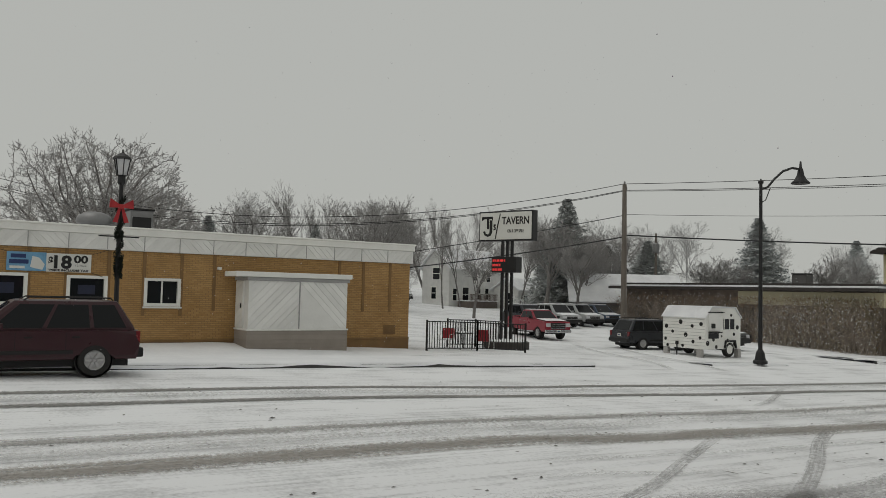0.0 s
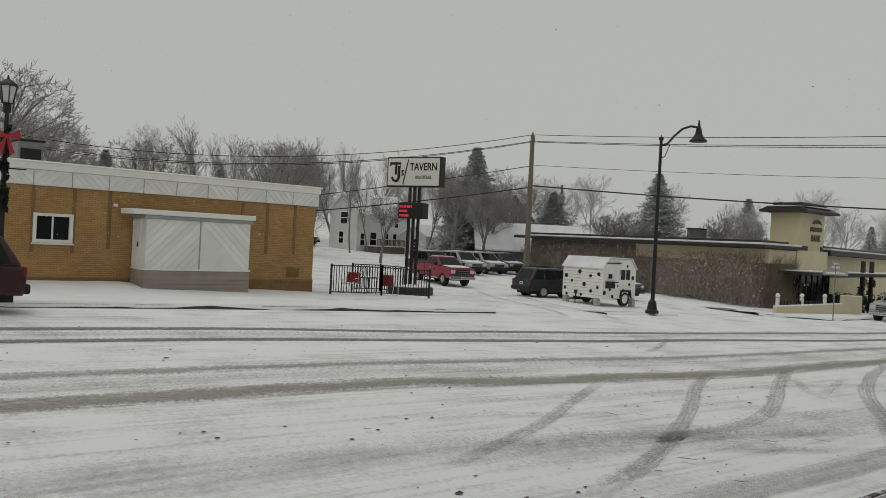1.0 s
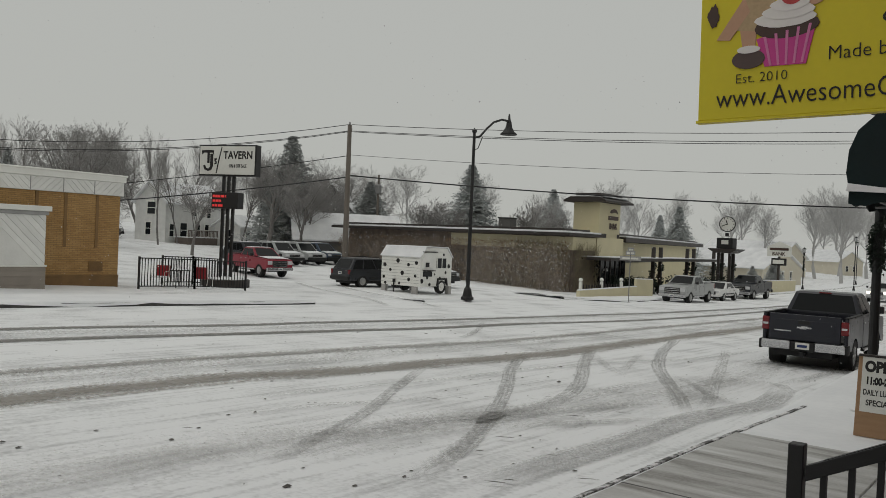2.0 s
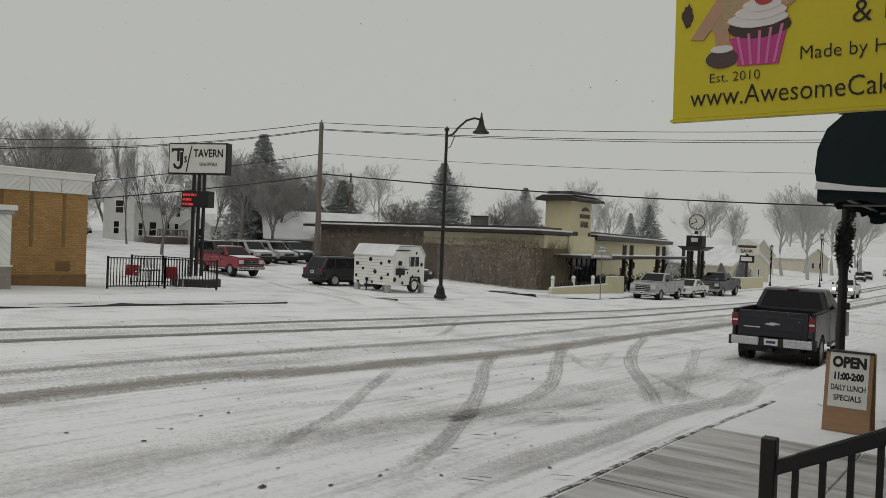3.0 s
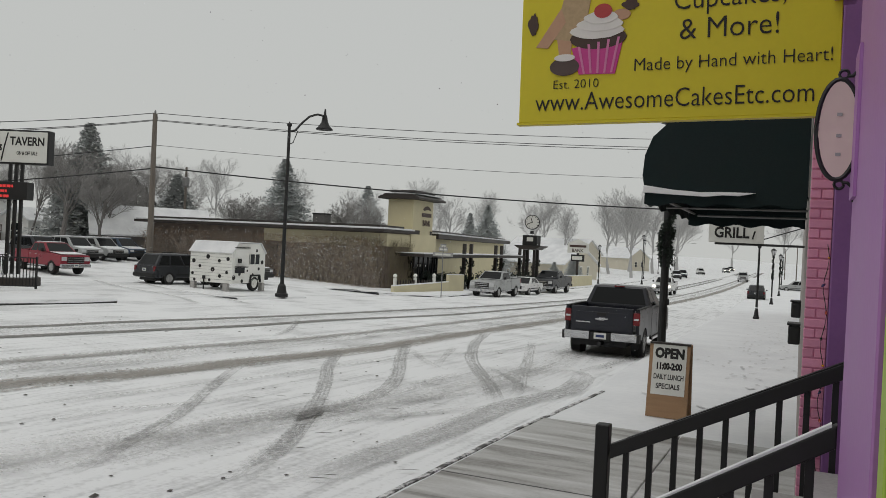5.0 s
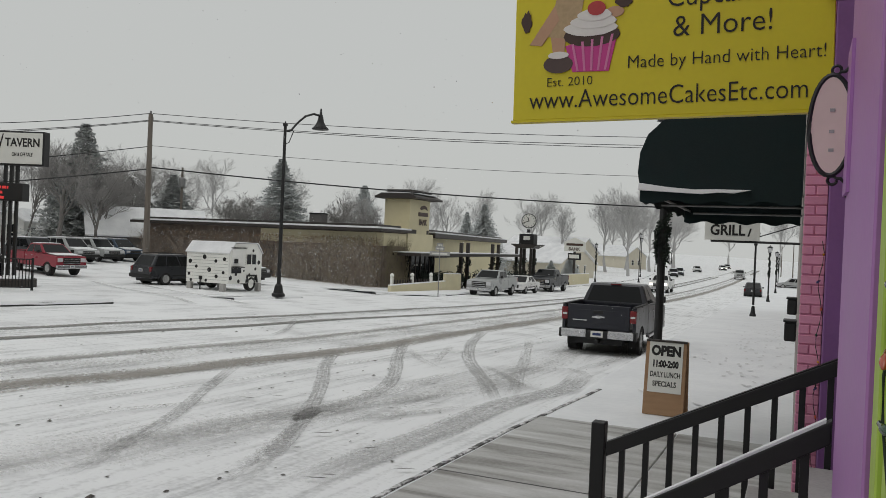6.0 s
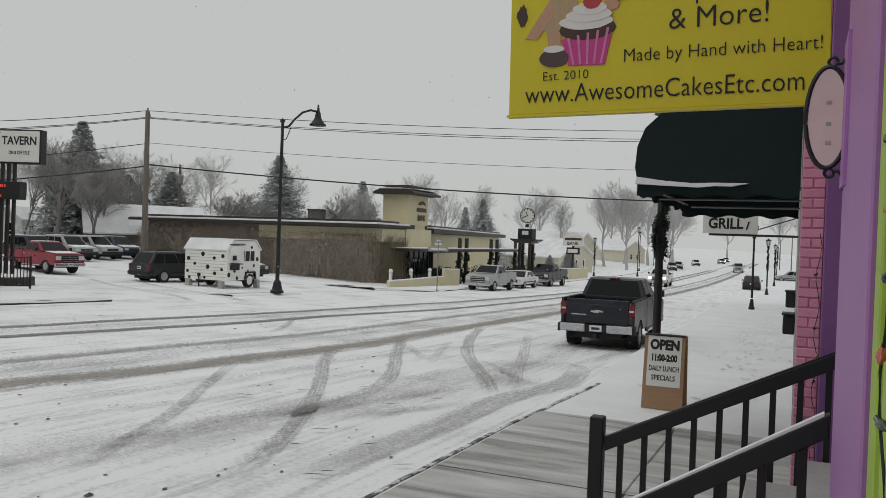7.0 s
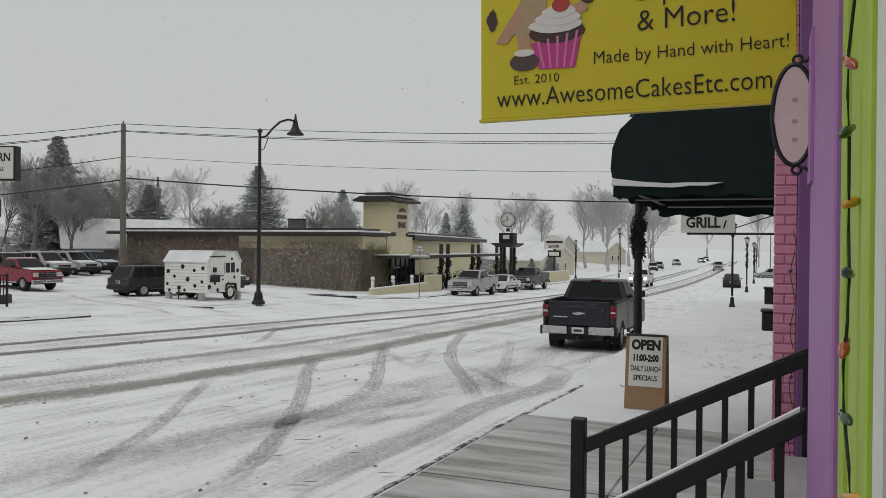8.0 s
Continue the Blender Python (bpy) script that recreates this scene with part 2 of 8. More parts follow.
SNOW_C = (0.86, 0.87, 0.88)
M = {
    "snow": mat("snow", SNOW_C, (0.74, 0.75, 0.77), 0.8, 0.8, bump=0.5, fine=9),
    "snow_road": snow_road("snow_road"),
    "roof_snow": mat("roof_snow", (0.84, 0.85, 0.86), (0.62, 0.63, 0.65), 1.2, 0.8, bump=0.3, fine=12),
    "slush": slush("slush", (0.13, 0.125, 0.115), (0.30, 0.295, 0.28), 0.5, 0.9, 0.06),
    "slush_lane": slush("slush_lane", (0.25, 0.24, 0.225), (0.44, 0.43, 0.41), 0.16, 0.72, 0.06),
    "slush_brown": slush("slush_brown", (0.20, 0.18, 0.155), (0.40, 0.375, 0.34), 0.3, 0.74, 0.06),
    "slush_light": slush("slush_light", (0.20, 0.195, 0.19), (0.42, 0.415, 0.41), -0.24, 0.52, 0.22, 4.0),
    "slush_tread": slush("slush_tread", (0.24, 0.235, 0.23), (0.44, 0.435, 0.43), -0.26, 0.46, 0.5, 5.0, 9.0),
    "slush_faint": slush("slush_faint", (0.30, 0.295, 0.29), (0.50, 0.495, 0.49), -0.3, 0.42, 0.2, 3.0),
    "slush_wide": slush("slush_wide", (0.32, 0.315, 0.305), (0.52, 0.515, 0.505), -0.12, 0.42, 0.05),
    "concrete": mat("concrete", (0.46, 0.45, 0.43), (0.30, 0.29, 0.28), 1.6, 0.75, bump=0.25, fine=40, random_value=0.06),
    # kerb faces coloured dark for shade under the snow lip; also fills slab joints
    "kerb_stone": mat("kerb_stone", (0.13, 0.125, 0.12), (0.05, 0.05, 0.05), 3.0, 0.8, bump=0.4, fine=30),
    "brick": mat("tan_brick", (0.47, 0.30, 0.135), (0.36, 0.215, 0.09), 2.0, 0.85, bump=0.3, fine=30, random_value=0.13),
    "mortar": mat("mortar", (0.30, 0.22, 0.13), (0.22, 0.155, 0.09), 3.0, 0.9, bump=0.3, fine=40),
    "brick_dark": mat("dark_brick", (0.25, 0.145, 0.06), (0.17, 0.10, 0.042), 3.0, 0.85, bump=0.3, fine=40),
    "white_paint": mat("white_paint", (0.83, 0.83, 0.79), (0.72, 0.72, 0.68), 1.5, 0.55, bump=0.1, fine=25, random_value=0.05),
    "white_board": mat("white_board", (0.82, 0.82, 0.79), (0.70, 0.70, 0.67), 1.5, 0.6, bump=0.15, fine=25, random_value=0.06),
    "grey_trim": mat("grey_trim", (0.38, 0.38, 0.37), (0.27, 0.27, 0.26), 2.0, 0.6),
    "taupe": mat("taupe_siding", (0.33, 0.29, 0.25), (0.25, 0.22, 0.19), 2.0, 0.7, bump=0.2, random_value=0.08),
    "black_metal": mat("black_metal", (0.008, 0.008, 0.009), (0.005, 0.005, 0.005), 5.0, 0.5, bump=0.1, fine=80),
    "black_plastic": mat("black_plastic", (0.012, 0.012, 0.012), (0.007, 0.007, 0.007), 6.0, 0.65, bump=0.1),
    "grey_metal": mat("grey_metal", (0.28, 0.28, 0.28), (0.20, 0.20, 0.20), 4.0, 0.5, 0.6),
    "chrome": mat("chrome", (0.60, 0.60, 0.61), (0.42, 0.42, 0.43), 6.0, 0.24, 1.0),
    "dark_glass": glass("dark_glass", (0.012, 0.014, 0.016)),
    "car_glass": glass("car_glass", (0.006, 0.007, 0.008)),
    "rubber": mat("rubber", (0.022, 0.021, 0.02), (0.012, 0.012, 0.012), 8.0, 0.85, bump=0.3, fine=50),
    "tan_wall": mat("tan_stucco", (0.64, 0.585, 0.40), (0.56, 0.51, 0.345), 1.2, 0.85, bump=0.2, fine=50),
    "brown_trim": mat("brown_trim", (0.036, 0.028, 0.024), (0.022, 0.018, 0.016), 2.0, 0.55, bump=0.1),
    "vine_wall": mat("vine_wall", (0.27, 0.215, 0.175), (0.10, 0.08, 0.066), 2.5, 0.9, bump=0.6, fine=20),
    "vine": mat("vine", (0.36, 0.305, 0.26), (0.17, 0.14, 0.115), 1.0, 0.9, fine=5),
    "vine_olive": mat("vine_olive", (0.27, 0.235, 0.15), (0.15, 0.125, 0.08), 1.0, 0.9, fine=5),
    "bark": mat("bark", (0.22, 0.208, 0.2), (0.12, 0.112, 0.106), 3.0, 0.95, bump=0.4),
    "twig": mat("twig", (0.34, 0.33, 0.322), (0.21, 0.203, 0.198), 0.5, 0.95, fine=3),
    # paler than twig: the distance haze is put into the colour
    "haze_twig": mat("haze_twig", (0.46, 0.458, 0.455), (0.36, 0.357, 0.353), 0.3, 0.95, fine=3),
    # both needle colours are lightened to imitate haze, the distant one more
    "needle": mat("needle", (0.58, 0.595, 0.59), (0.42, 0.435, 0.43), 1.2, 0.9, fine=8),
    "haze_needle": mat("haze_needle", (0.66, 0.68, 0.68), (0.50, 0.52, 0.52), 1.2, 0.9, fine=8),
    "garland": mat("garland", (0.022, 0.035, 0.024), (0.012, 0.018, 0.013), 6.0, 0.85),
    "red_ribbon": mat("red_ribbon", (0.50, 0.03, 0.035), (0.33, 0.02, 0.025), 5.0, 0.5),
    "pole_wood": mat("pole_wood", (0.20, 0.175, 0.15), (0.12, 0.105, 0.09), 2.0, 0.9, bump=0.4, stretch=(4, 4, 0.4)),
    "yellow": mat("yellow_sign", (0.68, 0.58, 0.012), (0.62, 0.53, 0.010), 1.0, 0.45, fine=30),
    "black_paint": mat("black_paint", (0.008, 0.007, 0.006), None, 3.0, 0.6),
    "pink_paint": mat("pink_paint", (0.60, 0.05, 0.27), (0.52, 0.04, 0.23), 3.0, 0.5),
    "pink_stripe": mat("pink_stripe", (0.70, 0.22, 0.42), None, 3.0, 0.5),
    "icing": mat("icing", (0.80, 0.78, 0.72), (0.72, 0.70, 0.65), 3.0, 0.5),
    "brown_paint": mat("brown_paint", (0.065, 0.032, 0.022), (0.045, 0.022, 0.016), 3.0, 0.5),
    "shoe_paint": mat("shoe_paint", (0.10, 0.06, 0.05), (0.07, 0.045, 0.04), 3.0, 0.5),
    "tan_paint": mat("tan_paint", (0.50, 0.36, 0.20), (0.40, 0.29, 0.15), 40.0, 0.5),
    "skin_tone_paint": mat("beige_paint", (0.55, 0.33, 0.20), (0.48, 0.28, 0.17), 4.0, 0.5),
    "red_paint": mat("red_paint", (0.50, 0.05, 0.05), None, 4.0, 0.5),
    "purple": mat("purple_paint", (0.42, 0.19, 0.47), (0.36, 0.155, 0.41), 2.0, 0.5, bump=0.15, fine=30),
    "purple_dark": mat("plum_paint", (0.27, 0.12, 0.32), (0.22, 0.095, 0.265), 2.0, 0.55, bump=0.15, fine=30),
    "pink_brick": mat("pink_brick", (0.80, 0.36, 0.50), (0.70, 0.29, 0.43), 4.0, 0.7, bump=0.3, fine=40, random_value=0.08),
    "pink_mortar": mat("pink_mortar", (0.72, 0.30, 0.44), (0.62, 0.24, 0.37), 4.0, 0.8, bump=0.3),
    "lime": mat("lime_paint", (0.46, 0.62, 0.10), (0.34, 0.47, 0.06), 3.0, 0.5, bump=0.25, fine=30, stretch=(1, 1, 0.2)),
    "awning": mat("awning_cloth", (0.004, 0.016, 0.017), (0.002, 0.009, 0.010), 3.0, 0.9, bump=0.2, fine=60),
    "plywood": mat("plywood", (0.36, 0.22, 0.12), (0.27, 0.16, 0.085), 3.0, 0.7, bump=0.15, stretch=(1, 1, 6)),
    "sign_white": mat("sign_white", (0.70, 0.70, 0.66), (0.62, 0.62, 0.58), 2.0, 0.5),
    "oval_face": mat("oval_face", (0.72, 0.58, 0.53), (0.64, 0.50, 0.46), 3.0, 0.6, fine=20),
    "bud_blue": mat("banner_blue", (0.20, 0.42, 0.60), (0.10, 0.25, 0.42), 3.0, 0.6),
    "navy_paint": mat("navy_letters", (0.02, 0.04, 0.14), None, 3.0, 0.6),
    "ball_red": mat("ball_red", (0.35, 0.02, 0.03), None, 6.0, 0.5),
    "house_white": lapped("house_siding", (0.72, 0.72, 0.70), 0.15, depth=0.3),
    "church_wall": mat("cream_wall", (0.62, 0.58, 0.48), (0.54, 0.50, 0.41), 1.0, 0.8),
    "barn_dark": mat("dark_siding", (0.16, 0.155, 0.15), (0.10, 0.098, 0.095), 2.0, 0.8, bump=0.2),
    "deck_wood": mat("deck_wood", (0.17, 0.14, 0.12), (0.11, 0.09, 0.08), 3.0, 0.8),
    "led_red": glow("led_red", (0.8, 0.05, 0.05), 0.22),
    # dark blue that stands in for the faint glow of neon window signs
    "dim_neon_blue": mat("dim_neon_blue", (0.012, 0.018, 0.05), (0.008, 0.012, 0.03), 6.0, 0.5),
    "rim_grey": mat("rim_grey", (0.50, 0.50, 0.50), (0.36, 0.36, 0.36), 6.0, 0.35, 0.3),
    "terrace_brick": mat("terrace_brick", (0.40, 0.36, 0.34), (0.30, 0.27, 0.255), 2.0, 0.85, bump=0.2),
    "headlight": glow("headlight", (1.0, 0.93, 0.78), 2.5),
    "amber_glow": glow("amber_glow", (1.0, 0.55, 0.12), 1.6),
    "tail_red": mat("tail_red", (0.20, 0.008, 0.012), (0.12, 0.006, 0.009), 8.0, 0.25),
    "lens": mat("lens", (0.62, 0.63, 0.64), (0.5, 0.5, 0.52), 8.0, 0.15, coat=0.8),
}


def paint(name, c, dirt=0.08):
    """Car paint with a film of road salt."""
    return mat(name, c, tuple(v * (1 - dirt) + 0.05 * dirt for v in c), 1.6, 0.3, bump=0.02, fine=20)


# ---- building blocks ----
def ground_z(x, y):
    """The street falls steadily away from the shop and levels out far off; the tavern's side lies a little higher."""
    z0 = 0.108 + 0.108 * min(max((-3 - x) / 17, 0), 1)
    k = 0.027 - 0.0075 * min(max((-18 - 0.4 * max(y - 38, 0) - x) / 12, 0), 1)
    s = -13 if y < -13 else y if y < 50 else 50 + 40 * (1 - math.exp(-(y - 50) / 40))
    # beyond the lots the land climbs
    return z0 - k * s + 0.05 * min(max(-36 - x, 0), 80)


def finish(bm, name, material, parent=None, smooth=False):
    me = bpy.data.meshes.new(name)
    bmesh.ops.recalc_face_normals(bm, faces=bm.faces[:])
    bm.to_mesh(me)
    bm.free()
    for m_ in material if isinstance(material, (list, tuple)) else [material]:
        me.materials.append(m_)
    if smooth:
        for f in me.polygons:
            f.use_smooth = True
    ob = new(name, me)
    if parent:
        ob.parent = parent
    return ob


def part(name, bm, material, parent, label="", smooth=False):
    ob = finish(bm, name, material, parent, smooth)
    return tagged(ob, label) if label else ob


def empty(name, m, label, category, group="", kind=""):
    ob = new(name)
    ob.empty_display_size = 0.2
    ob.matrix_basis = m
    return tagged(ob, label, category, group, kind)


def add_box(bm, x0, x1, y0, y1, z0, z1, bevel=0.0, m=None, mi=0):
    r = bmesh.ops.create_cube(bm, size=1, matrix=Matrix.Translation(((x0 + x1) / 2, (y0 + y1) / 2, (z0 + z1) / 2)) @ Matrix.Diagonal((x1 - x0, y1 - y0, z1 - z0, 1)))
    vs = r["verts"]
    fs = list({f for v in vs for f in v.link_faces})
    for f in fs:
        f.material_index = mi
    if bevel:
        es = list({e for v in vs for e in v.link_edges})
        out = bmesh.ops.bevel(bm, geom=es, offset=bevel, segments=2 if bevel > 0.015 else 1, affect="EDGES", profile=0.6)
        vs = list({v for f in out["faces"] for v in f.verts} | {v for v in vs if v.is_valid})
    if m:
        bmesh.ops.transform(bm, matrix=m, verts=[v for v in vs if v.is_valid])
    return bm


def box(x0, x1, y0, y1, z0, z1, bevel=0.0, m=None):
    return add_box(bmesh.new(), x0, x1, y0, y1, z0, z1, bevel, m)


def add_tube(bm, a, b, r0, r1=None, n=8, caps=True):
    a, b = Vector(a), Vector(b)
    d = b - a
    q = d.to_track_quat("Z", "Y").to_matrix().to_4x4()
    bmesh.ops.create_cone(bm, cap_ends=caps, segments=n, radius1=r0, radius2=r0 if r1 is None else r1, depth=d.length, matrix=Matrix.Translation((a + b) / 2) @ q)
    return bm


def tube(a, b, r0, r1=None, n=8):
    return add_tube(bmesh.new(), a, b, r0, r1, n)


def swept(points, r, n=6, closed=False):
    """A round bar through points."""
    bm = bmesh.new()
    pts = [Vector(p) for p in points]
    rings = []
    for i, p in enumerate(pts):
        d = (pts[min(i + 1, len(pts) - 1)] - pts[max(i - 1, 0)]) if not closed else pts[(i + 1) % len(pts)] - pts[i - 1]
        q = d.to_track_quat("Z", "Y").to_matrix()
        rr = r[i] if isinstance(r, (list, tuple)) else r
        rings.append([bm.verts.new(p + q @ Vector((rr * math.cos(a), rr * math.sin(a), 0))) for a in (2 * math.pi * k / n for k in range(n))])
    pairs = list(zip(rings, rings[1:])) + ([(rings[-1], rings[0])] if closed else [])
    for A, B in pairs:
        for k in range(n):
            bm.faces.new((A[k], A[(k + 1) % n], B[(k + 1) % n], B[k]))
    if not closed:
        bm.faces.new(rings[0][::-1])
        bm.faces.new(rings[-1])
    return bm


def prism(poly, h0, h1, axis="y", bevel=0.0, bm=None):
    """A polygon extruded along an axis. axis y: poly in (x, z); x: in (y, z); z: in (x, y)."""
    bm = bm or bmesh.new()
    put = {"y": lambda u, v, h: (u, h, v), "x": lambda u, v, h: (h, u, v), "z": lambda u, v, h: (u, v, h)}[axis]
    lo = [bm.verts.new(put(u, v, h0)) for u, v in poly]
    hi = [bm.verts.new(put(u, v, h1)) for u, v in poly]
    fs = [bm.faces.new(lo), bm.faces.new(hi[::-1])]
    for i in range(len(poly)):
        j = (i + 1) % len(poly)
        fs.append(bm.faces.new((lo[i], hi[i], hi[j], lo[j])))
    if bevel:
        es = list({e for f in fs[:2] for e in f.edges})
        bmesh.ops.bevel(bm, geom=es, offset=bevel, segments=2, affect="EDGES", profile=0.6)
    return bm


def lathe(profile, n=16):
    """Turned about z; profile of (radius, z)."""
    bm = bmesh.new()
    rings = [[bm.verts.new((r * math.cos(a), r * math.sin(a), z)) for a in (2 * math.pi * k / n for k in range(n))] for r, z in profile]
    for A, B in zip(rings, rings[1:]):
        for k in range(n):
            bm.faces.new((A[k], A[(k + 1) % n], B[(k + 1) % n], B[k]))
    bm.faces.new(rings[0][::-1])
    bm.faces.new(rings[-1])
    return bm


def moved(bm, m):
    bmesh.ops.transform(bm, matrix=m, verts=bm.verts[:])
    return bm


def lettering(text, size, m, material, parent, name="lettering", width=None, extrude=0.003, bold=0.0, shear=0.0, split=False):
    """Raised words as a mesh; m takes the text's plane (x right, y up) into the parent."""
    cu = bpy.data.curves.new(name, "FONT")
    cu.body, cu.size, cu.extrude, cu.offset, cu.shear = text, size, extrude, bold, shear
    cu.align_x, cu.align_y, cu.resolution_u = "LEFT", "BOTTOM_BASELINE", 3
    tmp = bpy.data.objects.new(name, cu)
    scene.collection.objects.link(tmp)
    bpy.context.view_layer.update()
    me = bpy.data.meshes.new_from_object(tmp.evaluated_get(bpy.context.evaluated_depsgraph_get()))
    bpy.data.objects.remove(tmp)
    if width:
        xs = [v.co.x for v in me.vertices]
        f, x0 = width / max(max(xs) - min(xs), 1e-6), min(xs)
        for v in me.vertices:
            v.co.x = (v.co.x - x0) * f
    me.transform(m)
    me.materials.clear()
    me.materials.append(material)
    if split:
        return split_letters(me, parent, material)
    ob = new(name, me)
    ob.parent = parent
    return ob


def split_letters(me, parent, material):
    """Each letter of a line as a part of its own (dots stay with their stems)."""
    bm = bmesh.new()
    bm.from_mesh(me)
    bmesh.ops.remove_doubles(bm, verts=bm.verts[:], dist=1e-6)
    left, groups = set(bm.faces), []
    while left:
        stack, found = [left.pop()], []
        while stack:
            f = stack.pop()
            found.append(f)
            for e in f.edges:
                for g in e.link_faces:
                    if g in left:
                        left.remove(g)
                        stack.append(g)
        xs = [v.co.x for f in found for v in f.verts]
        groups.append([min(xs), max(xs), found])
    groups.sort(key=lambda g: g[0])
    merged = []
    for g in groups:
        if merged and min(g[1], merged[-1][1]) - g[0] > 0.5 * min(g[1] - g[0], merged[-1][1] - merged[-1][0]):
            merged[-1][1] = max(merged[-1][1], g[1])
            merged[-1][2] += g[2]
        else:
            merged.append(g)
    for lo, hi, faces in merged:
        one, made = bmesh.new(), {}
        for f in faces:
            for v in f.verts:
                if v not in made:
                    made[v] = one.verts.new(v.co)
            one.faces.new([made[v] for v in f.verts])
        part("letter", one, material, parent)
    bm.free()


# facing -y (seen from smaller y), facing +x (seen from the street's near side)
FACE_S = Matrix(((1, 0, 0, 0), (0, 0, -1, 0), (0, 1, 0, 0), (0, 0, 0, 1)))
FACE_E = Matrix(((0, 0, 1, 0), (1, 0, 0, 0), (0, 1, 0, 0), (0, 0, 0, 1)))


def at(x, y, z):
    return Matrix.Translation((x, y, z))


# ---- ground ----
def steps(*runs):
    out = []
    for a, b, n in runs:
        out += [a + (b - a) * i / n for i in range(n)]
    return out + [runs[-1][1]]


def ground_sheet():
    xs = steps((-900, -150, 6), (-150, -60, 10), (-60, 0, 60), (0, 60, 8), (60, 500, 5))
    ys = steps((-300, -40, 6), (-40, 0, 20), (0, 60, 60), (60, 160, 30), (160, 1500, 14))
    bm = bmesh.new()
    grid = []
    for y in ys:
        row = []
        for x in xs:
            lift = 0.02 * noise.noise((x * 0.35, y * 0.2, 0)) if x < -21 else 0.008 * noise.noise((x * 0.8, y * 0.3, 3))
            row.append(bm.verts.new((x, y, ground_z(x, y) + lift)))
        grid.append(row)
    for A, B in zip(grid, grid[1:]):
        for i in range(len(xs) - 1):
            bm.faces.new((A[i], A[i + 1], B[i + 1], B[i]))
    return tagged(finish(bm, "ground", M["snow_road"], smooth=True), "snow-covered street and lots", "ground", kind="structure")


ground_sheet()


def ribbon(name, points, width, material, label, lift=0.006, step=0.5):
    """A band laid on the ground along a smooth line through points."""
    pts = [Vector((x, y, 0)) for x, y in points]
    dense = []
    for i in range(len(pts) - 1):
        p0, p1, p2, p3 = pts[max(i - 1, 0)], pts[i], pts[i + 1], pts[min(i + 2, len(pts) - 1)]
        h = (p2 - p1).length
        m1, m2 = (p2 - p0).normalized() * h, (p3 - p1).normalized() * h
        n = max(2, int(h / step))
        for k in range(n):
            u = k / n
            dense.append(p1 * (2 * u ** 3 - 3 * u * u + 1) + m1 * (u ** 3 - 2 * u * u + u) + p2 * (3 * u * u - 2 * u ** 3) + m2 * (u ** 3 - u * u))
    dense.append(pts[-1])
    bm = bmesh.new()
    uv, ends = bm.loops.layers.uv.new("UVMap"), bm.loops.layers.uv.new("ends")
    total = sum((b - a).length for a, b in zip(dense, dense[1:]))
    rows, run = [], 0.0
    for i, p in enumerate(dense):
        d = (dense[min(i + 1, len(dense) - 1)] - dense[max(i - 1, 0)]).normalized()
        side = Vector((d.y, -d.x, 0)) * width / 2
        run += (p - dense[i - 1]).length if i else 0
        vs = []
        for u in (0, 0.25, 0.5, 0.75, 1):
            q = p + side * (2 * u - 1)
            vs.append((bm.verts.new((q.x, q.y, ground_z(q.x, q.y) + lift + 0.009)), u, run))
        rows.append(vs)
    for A, B in zip(rows, rows[1:]):
        for k in range(4):
            four = (A[k], A[k + 1], B[k + 1], B[k])
            f = bm.faces.new([v for v, _, _ in four])
            for lo, (_, u, v_) in zip(f.loops, four):
                lo[uv].uv, lo[ends].uv = (u, v_), (min(v_, total - v_), 0)
    return tagged(finish(bm, name, material, smooth=True), label, "tyre track", kind="stuff")


